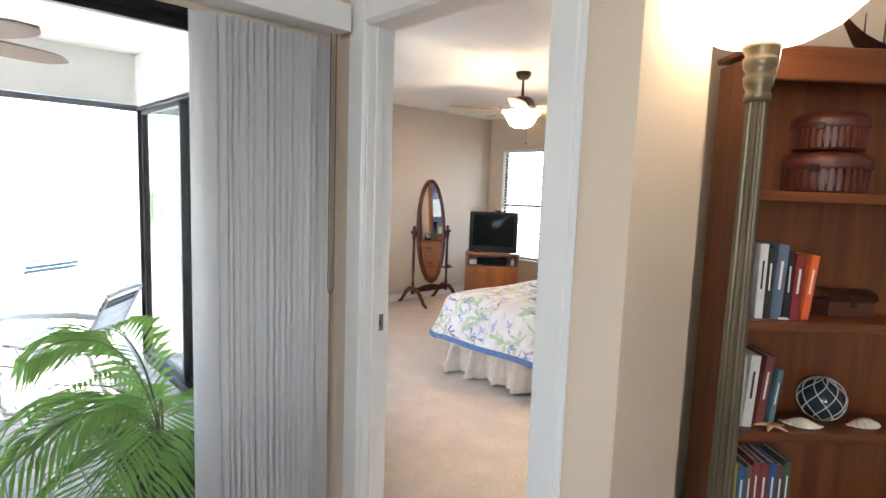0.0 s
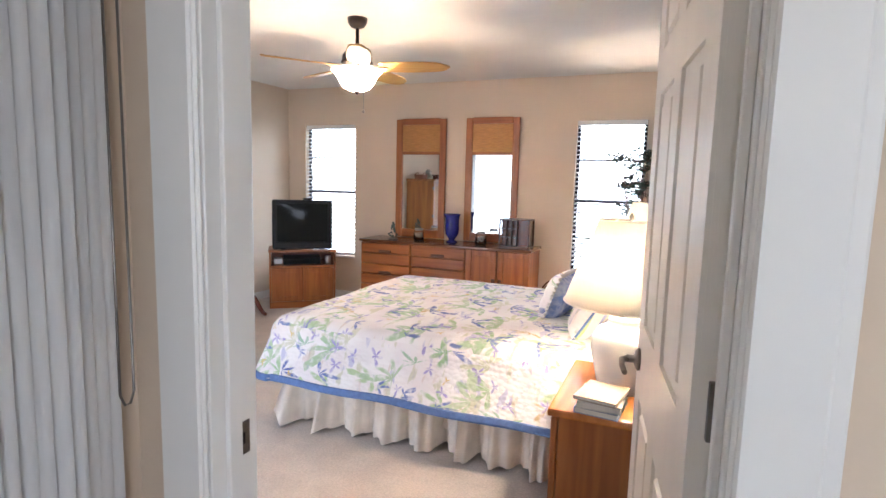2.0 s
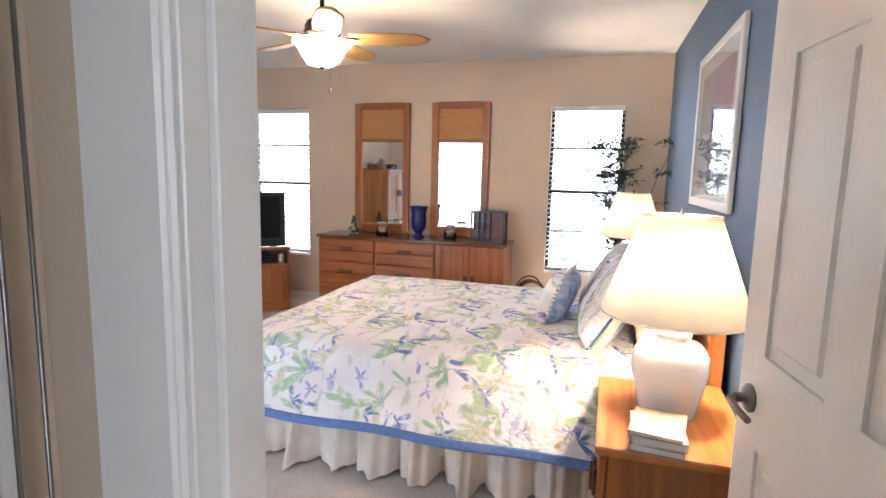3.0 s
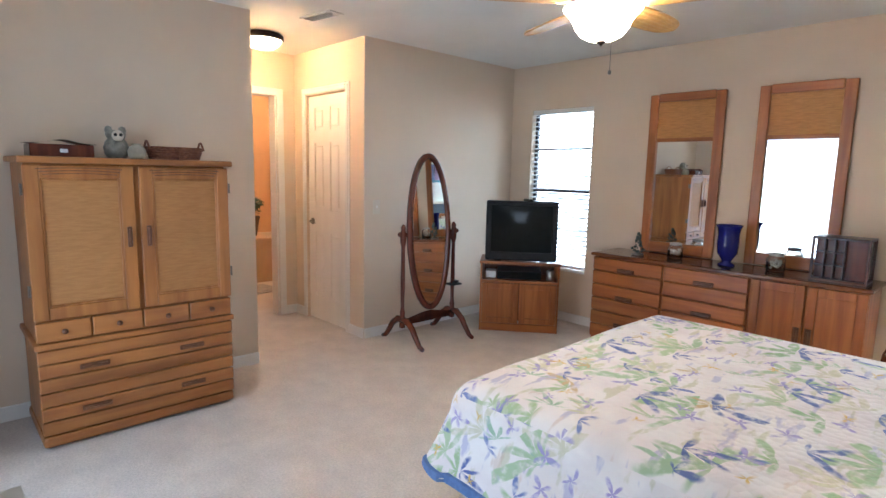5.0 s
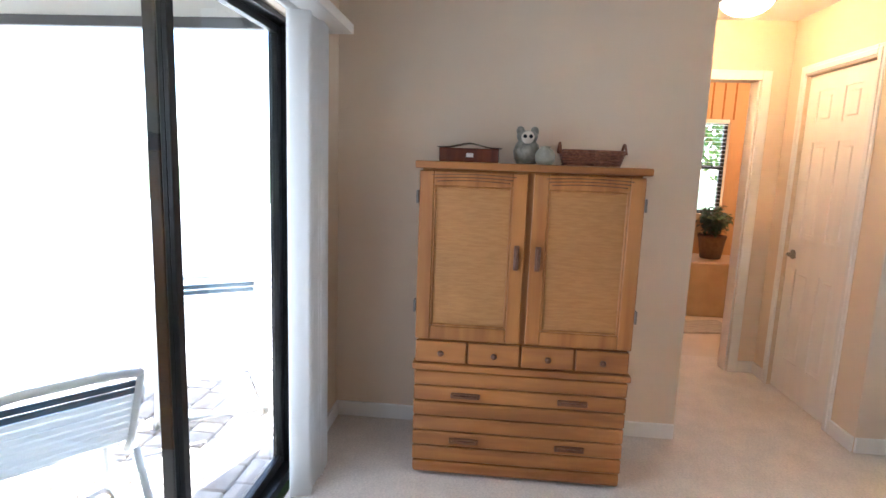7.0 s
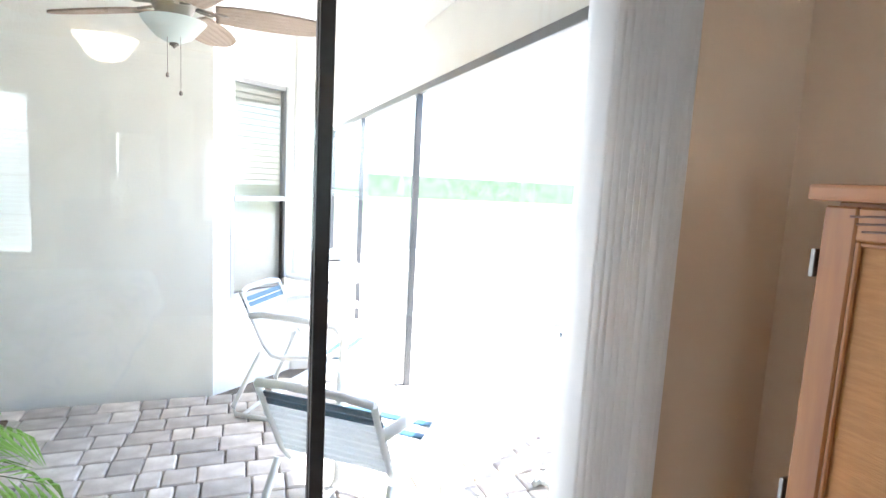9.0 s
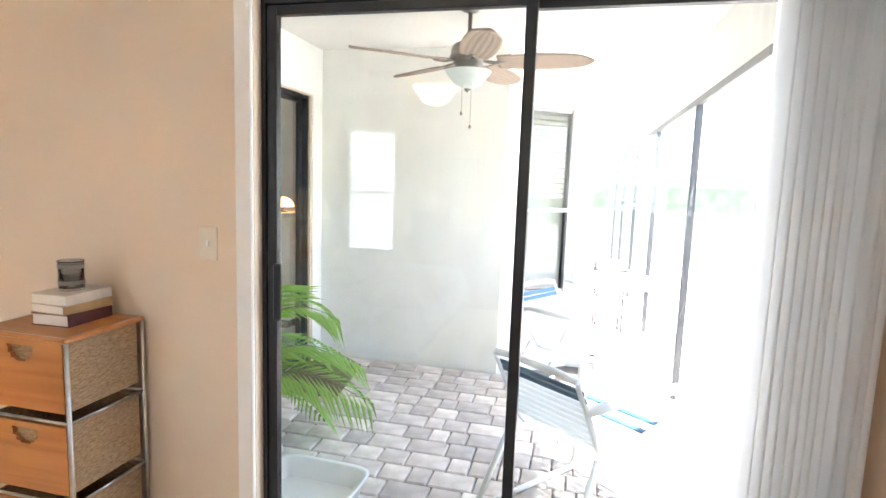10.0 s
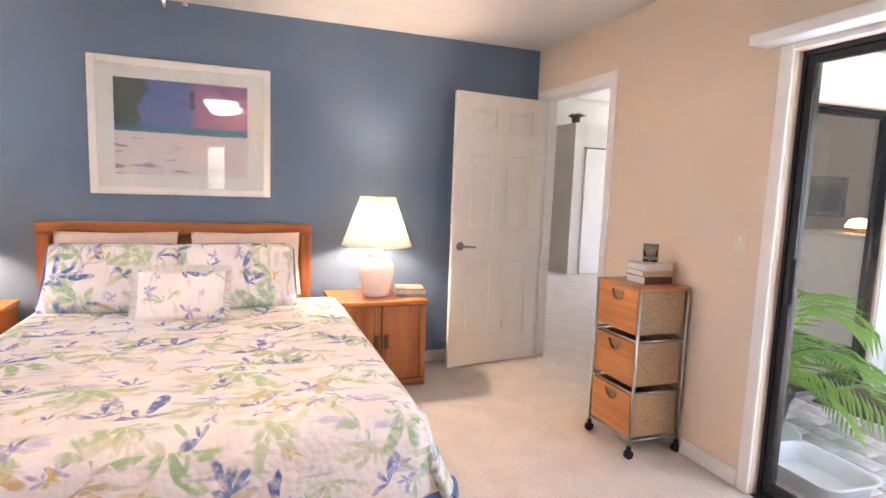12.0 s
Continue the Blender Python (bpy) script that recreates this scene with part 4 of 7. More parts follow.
def armoire():
    y0, y1, xf, top = 0.50, 1.445, 0.55, 1.43
    cy = (y0 + y1) / 2
    w = (y1 - y0) / 2
    ob = thing("armoire", (0.03, cy, 0), "tall oak armoire with woven cane doors and three rows of drawers", "armoire")
    f = xf - 0.03
    body = bpart("body", (0, -w + 0.015, 0.07), (f - 0.025, w - 0.015, top - 0.03), MARMZ, ob, 0.004)
    bpart("plinth", (0.0, -w + 0.005, 0.018), (f - 0.005, w - 0.005, 0.075), MARMY, ob, 0.018, "rounded oak plinth", 2)
    bpart("glide", (0.03, -w + 0.03, 0.0), (f - 0.05, w - 0.03, 0.018), MGROOVE, ob, 0.002)
    bpart("top", (0.0, -w - 0.012, top - 0.032), (f + 0.028, w + 0.012, top), MARMY, ob, 0.008, "oak top board", 2)
    # two doors with cane panels
    dz0, dz1 = 0.655, top - 0.04
    for s in (-1, 1):
        a, b = (-w + 0.006, -0.012) if s < 0 else (0.012, w - 0.006)
        fr = bmesh.new()
        st = 0.062
        x0, x1 = f - 0.024, f
        box(fr, (x0, a, dz0), (x1, a + st, dz1), 0.004)
        box(fr, (x0, b - st, dz0), (x1, b, dz1), 0.004)
        box(fr, (x0, a + st, dz0), (x1, b - st, dz0 + st), 0.004)
        box(fr, (x0, a + st, dz1 - st), (x1, b - st, dz1), 0.004)
        dr = part("door", fr, MARMZ, ob, "oak framed door")
        bpart("cane_panel", (x0 + 0.002, a + st - 0.002, dz0 + st), (x1 - 0.012, b - st + 0.002, dz1 - st), MCANE, dr, 0.001, "woven cane panel")
        mb = bmesh.new()
        for p, q in (((x1 - 0.012, a + st, dz0 + st), (x1 - 0.003, a + st + 0.010, dz1 - st)), ((x1 - 0.012, b - st - 0.010, dz0 + st), (x1 - 0.003, b - st, dz1 - st)),
                     ((x1 - 0.012, a + st + 0.010, dz0 + st), (x1 - 0.003, b - st - 0.010, dz0 + st + 0.010)), ((x1 - 0.012, a + st + 0.010, dz1 - st - 0.010), (x1 - 0.003, b - st - 0.010, dz1 - st))):
            box(mb, p, q, 0.003)
        part("moulding", mb, MARMZ, dr)
        for k in range(3):
            zg, da = dz1 - 0.012 - k * 0.013, 0.05 + 0.012 * k
            gb = bmesh.new()
            tube(gb, [(x1 - 0.0005, a + da + (b - a - 2 * da) * q / 10, zg - 0.006 * (1 - math.sin(math.pi * q / 10))) for q in range(11)], 0.0022, 5)
            part("carved_line", gb, MHANDLE, dr)
        louvred_chest_handle(dr, (x1, s * 0.045, 1.035), "zx", 0.105)
        for z in (dz0 + 0.12, dz1 - 0.14):
            bpart("hinge", (x0 - 0.005, s * w - 0.006, z), (x1 + 0.004, s * w + 0.003, z + 0.055), MPEWTER, dr, 0.001)
    # four small drawers
    for i in range(4):
        a = -w + 0.006 + i * (2 * w - 0.012) / 4 + 0.003
        b = a + (2 * w - 0.012) / 4 - 0.008
        dw = bpart("small_drawer", (f - 0.024, a, 0.548), (f - 0.002, b, 0.645), MARMY, ob, 0.004)
        kb = bmesh.new()
        lathe(kb, ((0.0, 0.026), (0.012, 0.024), (0.014, 0.016), (0.007, 0.008), (0.009, 0.0)), 12, m=Matrix.Rotation(radians(90), 4, "Y"))
        part("knob", kb, MHANDLE, dw, loc=(f - 0.002, (a + b) / 2, 0.596))
    bpart("waist_rail", (0, -w - 0.004, 0.512), (f + 0.006, w + 0.004, 0.542), MARMY, ob, 0.008, "", 2)
    # slatted long drawers
    z = 0.082
    hs = (0.071, 0.070, 0.070, 0.070, 0.070, 0.070)
    for k in range(2):
        dw = None
        for j in range(3):
            nm = "long_drawer" if j == 1 else "drawer_board"
            z0 = z + (k * 3 + j) * 0.0717
            o = bpart(nm, (f - 0.024, -w + 0.006, z0), (f - 0.002, w - 0.006, z0 + 0.0665), MARMY, ob, 0.005)
            if j == 1:
                for yy in (-0.235, 0.235):
                    louvred_chest_handle(o, (f - 0.002, yy, z0 + 0.033), "y", 0.13)


armoire()


def dresser():
    x0, x1, yf, yb, top = 1.275, 3.12, 4.14, 4.565, 0.775
    ob = thing("dresser", ((x0 + x1) / 2, yf, 0), "long oak dresser with slatted drawers and doors under the mirrors", "dresser")
    w = (x1 - x0) / 2
    bpart("body", (-w + 0.012, 0.026, 0.06), (w - 0.012, yb - yf, top - 0.026), MOAKZ, ob, 0.004)
    bpart("plinth", (-w + 0.01, 0.02, 0), (w - 0.01, yb - yf, 0.06), MOAKX, ob, 0.01)
    bpart("top", (-w - 0.006, -0.012, top - 0.026), (w + 0.006, yb - yf, top), MTOPD, ob, 0.008, "dark polished oak top", 2)
    cols = [(-w + 0.01, -w + 0.595), (-w + 0.605, -w + 1.19)]
    for a, b in cols:
        for r in range(3):
            for j in range(2):
                z0 = top - 0.032 - (r * 2 + j + 1) * 0.1115
                o = bpart("drawer" if j == 1 else "drawer_board", (a + 0.003, 0.0, z0 + 0.003), (b - 0.003, 0.024, z0 + 0.108), MOAKX, ob, 0.006)
                if j == 0:
                    louvred_chest_handle(o, ((a + b) / 2, 0.0, z0 + 0.02), "x", 0.14)
    for a, b, s in ((-w + 1.20, -w + 1.517, 1), (-w + 1.523, w - 0.01, -1)):
        fr = bmesh.new()
        for p, q in (((a + 0.003, 0, 0.07), (a + 0.058, 0.024, top - 0.034)), ((b - 0.058, 0, 0.07), (b - 0.003, 0.024, top - 0.034)), ((a + 0.058, 0, 0.07), (b - 0.058, 0.024, 0.125)), ((a + 0.058, 0, top - 0.09), (b - 0.058, 0.024, top - 0.034))):
            box(fr, p, q, 0.004)
        dr = part("door", fr, MOAKZ, ob)
        bpart("door_panel", (a + 0.056, 0.009, 0.124), (b - 0.056, 0.02, top - 0.089), MOAKZ, dr, 0.003)
        hx = b - 0.03 if s > 0 else a + 0.03
        louvred_chest_handle(dr, (hx, 0, 0.42), "zy", 0.105)


MTOPD = mat("polished_dark_oak", (0.16, 0.06, 0.022), 0.14, color2=(0.09, 0.032, 0.013), scale=2, stretch=(0.8, 12, 12), spec=0.6)
dresser()


def wall_mirror(x0, x1, label):
    z0, z1 = 0.778, 2.05
    ob = thing("wall_mirror", ((x0 + x1) / 2, YN - 0.004, z0), label, "mirror", "tall oak mirrors over the dresser")
    w, h = (x1 - x0) / 2, z1 - z0
    fw = 0.072
    bm = bmesh.new()
    box(bm, (-w, -0.034, 0), (-w + fw, 0, h - 0.0), 0.008, 2)
    box(bm, (w - fw, -0.034, 0), (w, 0, h - 0.0), 0.008, 2)
    part("stile", bm, MOAKZ, ob, "oak frame sides")
    bpart("bottom_rail", (-w + fw, -0.032, 0), (w - fw, 0, 0.09), MOAKX, ob, 0.006)
    bpart("top_rail", (-w + fw, -0.036, h - 0.06), (w - fw, 0, h + 0.006), MOAKX, ob, 0.01, "", 2)
    bpart("cane_panel", (-w + fw, -0.022, h - 0.345), (w - fw, -0.004, h - 0.06), MCANEM, ob, 0.002, "golden woven cane panel")
    bpart("rail", (-w + fw, -0.03, h - 0.375), (w - fw, 0, h - 0.345), MOAKX, ob, 0.004)
    bpart("glass", (-w + fw - 0.002, -0.014, 0.09), (w - fw + 0.002, -0.008, h - 0.375), MMIRROR, ob, 0)


MCANEM = mat("golden_cane", (0.50, 0.24, 0.06), 0.5, color2=(0.38, 0.17, 0.04), scale=40, stretch=(0.4, 1, 3), bump=0.5, bscale=160)
wall_mirror(1.475, 2.06, "tall oak framed wall mirror reflecting the armoire")
wall_mirror(2.285, 2.855, "tall oak framed wall mirror reflecting the glass slider")


def nightstand(y0, y1):
    xf, xb, top = 3.965, 4.40, 0.60
    ob = thing("nightstand", (xf, (y0 + y1) / 2, 0), "small oak nightstand with two cupboard doors, beside the bed", "nightstand", "nightstands")
    w = (y1 - y0) / 2
    bpart("body", (0.026, -w + 0.012, 0.06), (xb - xf, w - 0.012, top - 0.028), MOAKZ, ob, 0.004)
    bpart("plinth", (0.004, -w + 0.004, 0.012), (xb - xf, w - 0.004, 0.065), MOAKY, ob, 0.018, "", 2)
    bpart("top", (-0.012, -w - 0.006, top - 0.030), (xb - xf, w + 0.006, top), MNTOP, ob, 0.009, "orange oak top", 2)
    for s in (-1, 1):
        a, b = (-w + 0.01, -0.003) if s < 0 else (0.003, w - 0.01)
        fr = bmesh.new()
        st = 0.045
        for p, q in (((0, a, 0.072), (0.024, a + st, top - 0.036)), ((0, b - st, 0.072), (0.024, b, top - 0.036)), ((0, a + st, 0.072), (0.024, b - st, 0.072 + st)), ((0, a + st, top - 0.036 - st), (0.024, b - st, top - 0.036))):
            box(fr, p, q, 0.004)
        dr = part("door", fr, MOAKZ, ob)
        bpart("door_panel", (0.009, a + st - 0.001, 0.07 + st), (0.02, b - st + 0.001, top - 0.035 - st), MOAKZ, dr, 0.003)
        louvred_chest_handle(dr, (0, s * 0.035, 0.33), "zw", 0.095)
    return ob


MNTOP = wood("orange_oak_top", (0.52, 0.20, 0.05), (0.38, 0.13, 0.03), "y", 0.25)
ns = nightstand(1.03, 1.66)
copy_thing(ns, pose(3.965, 3.76, 0))


def table_lamp(x, y):
    ob = thing("table_lamp", (x, y, 0.60), "lit white ceramic table lamp with a cream shade on the nightstand", "lamp", "bedside lamps")
    part("base", lathe(bmesh.new(), ((0.0, 0.0), (0.085, 0.0), (0.09, 0.012), (0.105, 0.08), (0.122, 0.16), (0.118, 0.21), (0.095, 0.245), (0.055, 0.262), (0.062, 0.275), (0.060, 0.292), (0.035, 0.305), (0.0, 0.307)), 40), MCERAMIC, ob, "white ceramic jar base")
    part("stem", lathe(bmesh.new(), ((0.008, 0.305), (0.008, 0.40), (0.018, 0.405), (0.018, 0.43), (0.0, 0.431)), 12), MPEWTER, ob)
    bm = bmesh.new()
    lathe(bm, ((0.235, 0.345), (0.118, 0.665)), 48)
    bmesh.ops.delete(bm, geom=[f for f in bm.faces if len(f.verts) > 4], context="FACES")
    sh = part("shade", bm, MSHADE, ob, "tapered cream cloth shade")
    sm = sh.modifiers.new("thick", "SOLIDIFY")
    sm.thickness = 0.002
    for r_, z_ in ((0.236, 0.345), (0.119, 0.665)):
        rb = bmesh.new()
        tube(rb, [(r_ * math.cos(a * math.pi / 24), r_ * math.sin(a * math.pi / 24), z_) for a in range(49)], 0.003, 6)
        part("shade_ring", rb, MSHADE, ob)
    part("finial", lathe(bmesh.new(), ((0.0, 0.665), (0.006, 0.668), (0.009, 0.68), (0.004, 0.69), (0.0, 0.695)), 12), MPEWTER, ob)
    hb = bmesh.new()
    for a in (0, math.pi / 2, math.pi, 1.5 * math.pi):
        tube(hb, ((0, 0, 0.664), (0.118 * math.cos(a), 0.118 * math.sin(a), 0.664)), 0.002, 5)
    part("spider", hb, MPEWTER, ob)
    part("bulb", lathe(bmesh.new(), ((0.012, 0.431), (0.018, 0.45), (0.03, 0.49), (0.026, 0.52), (0.0, 0.535)), 16), MBULB, ob)
    return ob


MBULB = glow("lit_bulb", (1.0, 0.75, 0.45), 25)
table_lamp(4.175, 1.34)
table_lamp(4.13, 3.84)


# ---- bedroom things ----
ROT = lambda a, ax: Matrix.Rotation(radians(a), 4, ax)


def leafy_blade(length, w0, w1, t=0.008):
    """A leaf-shaped fan blade along x with raised ribs."""
    def fn(u, v):
        x = u * length
        k = math.sin(math.pi * min(1.0, (u * 0.86 + 0.14))) ** 0.55
        w = (w0 + (w1 - w0) * k)
        w *= math.sqrt(max(0.0, 1 - max(0, (u - 0.8) / 0.2) ** 2)) * 0.98 + 0.02
        return Vector((x, (v - 0.5) * w, 0.0014 * math.cos((v - 0.5) * 2 * math.pi * 6)))
    return sheet(bmesh.new(), fn, 22, 26, t)


def ceiling_fan(at, top, blade_mat, body_mat, bowl_mat, n, first, r, label, lit, bw_=0.155):
    x, y, z = at
    ob = thing("ceiling_fan", (x, y, top), label, "ceiling fan")
    d = z - top   # height of the blades
    low = 0.014 if lit else 0.0
    part("canopy", lathe(bmesh.new(), ((0.0, 0.0), (0.066, 0.0), (0.062, -0.03), (0.045, -0.055), (0.02, -0.065), (0.0, -0.066)), 28), body_mat, ob)
    part("downrod", lathe(bmesh.new(), ((0.012, -0.06), (0.012, d + 0.11), (0.022, d + 0.10), (0.022, d + 0.085)), 14), body_mat, ob)
    part("motor", lathe(bmesh.new(), ((0.0, d + 0.10), (0.05, d + 0.098), (0.085, d + 0.082), (0.098, d + 0.055), (0.098, d + 0.03), (0.104, d + 0.026), (0.104, d + 0.012), (0.085, d + 0.0), (0.07, d - 0.03), (0.05, d - 0.045), (0.0, d - 0.046)), 32), body_mat, ob)
    for k in range(n):
        a = first + k * 360 / n
        m = ROT(a, "Z")
        bm = leafy_blade(r - 0.16, 0.09, bw_)
        bmesh.ops.transform(bm, matrix=Matrix.Translation((0, 0, d - 0.012)) @ m @ Matrix.Translation((0.16, 0, 0)) @ ROT(-12, "X"), verts=bm.verts)
        bl = part("blade", bm, blade_mat, ob)
        bm = bmesh.new()
        tube(bm, [m @ Vector(p) for p in ((0.08, 0.0, d + 0.0), (0.10, -0.022, d - 0.004), (0.14, -0.030, d - 0.012), (0.20, -0.012, d - 0.012), (0.21, 0.0, d - 0.010), (0.20, 0.012, d - 0.008), (0.14, 0.030, d - 0.010), (0.10, 0.022, d - 0.004), (0.08, 0.002, d))], 0.006, 6)
        part("blade_iron", bm, body_mat, bl)
    if lit:
        prof_ = ((0.166, d - 0.030), (0.160, d - 0.040), (0.138, d - 0.062), (0.122, d - 0.085), (0.112, d - 0.110), (0.088, d - 0.140), (0.050, d - 0.158), (0.0, d - 0.163))
    else:
        prof_ = ((0.128, d - 0.055), (0.120, d - 0.068), (0.098, d - 0.095), (0.070, d - 0.125), (0.035, d - 0.142), (0.0, d - 0.147))
    bm = lathe(bmesh.new(), prof_, 40)
    bmesh.ops.delete(bm, geom=[f for f in bm.faces if len(f.verts) > 4], context="FACES")
    part("glass_bowl", bm, bowl_mat, ob, "frosted glass bowl")
    part("bowl_finial", lathe(bmesh.new(), ((0.0, d - 0.145 - low), (0.018, d - 0.147 - low), (0.020, d - 0.154 - low), (0.008, d - 0.162 - low), (0.0, d - 0.170 - low)), 14), body_mat, ob)
    for i, (dx, L_) in enumerate(((0.02, 0.13),) if lit else ((0.02, 0.13), (-0.03, 0.20))):
        bm = bmesh.new()
        tube(bm, ((dx, 0.05, d - 0.05), (dx, 0.05, d - 0.15 - L_)), 0.0012, 5)
        lathe(bm, ((0.0, -0.012), (0.007, -0.008), (0.007, 0.004), (0.0, 0.012)), 10, at=(dx, 0.05, d - 0.155 - L_))
        part("pull_chain", bm, MPEWTER, ob)
    return ob


MBLADE = mat("light_maple_blade", (0.56, 0.33, 0.10), 0.4, color2=(0.44, 0.24, 0.07), scale=3, stretch=(1, 8, 8), bump=0.2, bscale=60)
MWICK = mat("woven_wicker_blade", (0.36, 0.28, 0.22), 0.8, color2=(0.26, 0.20, 0.155), scale=50, bump=0.8, bscale=150)
MBOWL = translucent("frosted_glass", (0.95, 0.90, 0.80), 0.6)
_b = MBOWL.node_tree
_e, _a = _b.nodes.new("ShaderNodeEmission"), _b.nodes.new("ShaderNodeAddShader")
_e.inputs[0].default_value, _e.inputs[1].default_value = (1.0, 0.84, 0.62, 1), 1.6
_b.links.new(_b.nodes["Mix Shader"].outputs[0], _a.inputs[0])
_b.links.new(_e.outputs[0], _a.inputs[1])
_b.links.new(_a.outputs[0], _b.nodes["Material Output"].inputs["Surface"])
MBOWLOFF = translucent("white_frosted_glass", (0.80, 0.88, 0.86), 0.5)
ceiling_fan((2.34, 2.34, 2.13), H, MBLADE, MBRONZE, MBOWL, 5, 15, 0.61, "dark bronze ceiling fan with maple blades and a lit bowl", True)

flush = thing("ceiling_light", (-0.56, 2.20, H), "lit round flush ceiling light with a bronze rim in the hall", "ceiling light")
part("rim", lathe(bmesh.new(), ((0.0, 0.0), (0.135, 0.0), (0.155, -0.015), (0.158, -0.04), (0.145, -0.05), (0.13, -0.045)), 36), MBRONZE, flush)
bm = lathe(bmesh.new(), ((0.14, -0.046), (0.125, -0.075), (0.09, -0.10), (0.045, -0.115), (0.0, -0.12)), 32)
bmesh.ops.delete(bm, geom=[f for f in bm.faces if len(f.verts) > 4], context="FACES")
part("glass_dome", bm, MBOWL, flush)

vent = thing("ceiling_vent", (0.24, 2.24, H), "white louvred ceiling vent", "air vent", rz=8)
bm = bmesh.new()
for a, b in (((-0.16, -0.06, -0.008), (0.16, -0.045, 0)), ((-0.16, 0.045, -0.008), (0.16, 0.06, 0)), ((-0.16, -0.045, -0.008), (-0.145, 0.045, 0)), ((0.145, -0.045, -0.008), (0.16, 0.045, 0))):
    box(bm, a, b, 0.001)
part("frame", bm, MTRIM, vent)
bpart("backing", (-0.145, -0.045, -0.001), (0.145, 0.045, 0.0), MBLACK, vent, 0)
for i in range(7):
    bm = bmesh.new()
    box(bm, (-0.145, -0.005, -0.0008), (0.145, 0.005, 0.0008))
    o = part("slat", bm, MTRIM, vent, loc=(0, -0.037 + i * 0.0123, -0.0045))
    o.rotation_euler.x = radians(40)


MALMOND = mat("almond_plastic", (0.66, 0.58, 0.47), 0.4, var=0.04)


def plate(at, rz, label="cream double light switch plate on the wall"):
    ob = thing("light_switch", at, label, "light switch", rz=rz)
    bpart("plate", (-0.035, -0.005, -0.058), (0.035, 0, 0.058), MALMOND, ob, 0.002)
    bpart("toggle", (-0.005, -0.013, -0.010), (0.005, -0.005, 0.010), MTRIM, ob, 0.002)


plate((0.001, 2.885, 1.10), 90)
plate((2.475, 0.001, 1.16), 180)


def tv_stand():
    ob = thing("tv_stand", (0.70, 3.925, 0), "small oak television stand with an open shelf and two doors", "tv stand", rz=39.5)
    w, dp, h = 0.345, 0.40, 0.63
    for s in (-1, 1):
        bpart("side_panel", (s * w - 0.018 * (s > 0), 0, 0.0), (s * w + 0.018 * (s < 0), dp, h - 0.025), MOAKZ, ob, 0.003)
    bpart("top", (-w - 0.008, -0.012, h - 0.025), (w + 0.008, dp, h), MOAKX, ob, 0.006, "", 2)
    bpart("shelf", (-w + 0.018, 0.0, 0.44), (w - 0.018, dp, 0.462), MOAKX, ob, 0.002)
    bpart("back_panel", (-w + 0.018, dp - 0.012, 0.0), (w - 0.018, dp - 0.004, 0.60), MBROWNZ, ob, 0.0)
    bpart("plinth", (-w + 0.018, 0.004, 0.0), (w - 0.018, 0.03, 0.07), MOAKX, ob, 0.003)
    for s in (-1, 1):
        a, b = (-w + 0.02, -0.003) if s < 0 else (0.003, w - 0.02)
        fr = bmesh.new()
        for p, q in (((a, -0.002, 0.075), (a + 0.05, 0.018, 0.435)), ((b - 0.05, -0.002, 0.075), (b, 0.018, 0.435)), ((a + 0.05, -0.002, 0.075), (b - 0.05, 0.018, 0.125)), ((a + 0.05, -0.002, 0.385), (b - 0.05, 0.018, 0.435))):
            box(fr, p, q, 0.003)
        dr = part("door", fr, MOAKZ, ob)
        bpart("door_panel", (a + 0.049, 0.006, 0.124), (b - 0.049, 0.014, 0.386), MOAKZ, dr, 0.002)
    m = ob.matrix_basis
    R_ = pose(0.70, 3.925, 0, 0, 0, 39.5)
    pl = R_ @ Vector((0.0, 0.0, 0.462))
    v = thing("cable_box", pl, "black video player with a lit display on the television stand shelf", "video player", rz=39.5)
    bpart("case", (-0.20, 0.05, 0.004), (0.19, 0.33, 0.075), MPLASTIC, v, 0.004)
    bpart("front_panel", (-0.19, 0.046, 0.012), (0.18, 0.051, 0.066), MSCREEN, v, 0.001)
    for x in (-0.17, 0.15):
        bpart("foot", (x, 0.08, 0), (x + 0.02, 0.1, 0.004), MPLASTIC, v, 0)
    j = thing("jar", R_ @ Vector((0.27, 0.09, 0.462)), "small pale tin on the television stand shelf", "tin")
    part("tin", lathe(bmesh.new(), ((0, 0), (0.034, 0), (0.036, 0.004), (0.036, 0.085), (0.03, 0.09), (0, 0.091)), 20), MSTEEL, j)
    bx = thing("box", R_ @ Vector((-0.255, 0.1, 0.462)), "small white carton on the television stand shelf", "box", rz=39.5)
    bpart("carton", (-0.045, 0, 0), (0.045, 0.12, 0.062), MWHITEP, bx, 0.003)
    t = thing("television", R_ @ Vector((0.0, 0.0, h)), "black box television set, switched off, on the oak stand", "television", rz=39.5)
    bm = bmesh.new()
    fw, fh = 0.31, 0.53

    # tapering housing behind a rounded front frame
    for a, b in (((-fw, 0.0, 0.01), (fw, 0.10, fh)),):
        box(bm, a, b, 0.018, 2)
    hull = bmesh.ops.create_cube(bm, size=1, matrix=Matrix.Translation((0, 0.24, 0.26)) @ Matrix.Diagonal((0.54, 0.30, 0.46, 1)))
    for v in hull["verts"]:
        if v.co.y > 0.3:
            v.co.x *= 0.62
            v.co.z = 0.22 + (v.co.z - 0.22) * 0.7
    part("housing", bm, MPLASTIC, t)
    sc = sheet(bmesh.new(), lambda u, v: Vector(((u - 0.5) * 0.52, -0.004 - 0.012 * (1 - (2 * u - 1) ** 2) * (1 - (2 * v - 1) ** 2), 0.09 + v * 0.40)), 14, 12)
    part("screen", sc, MSCREEN, t, "dark curved glass screen")
    bm = bmesh.new()
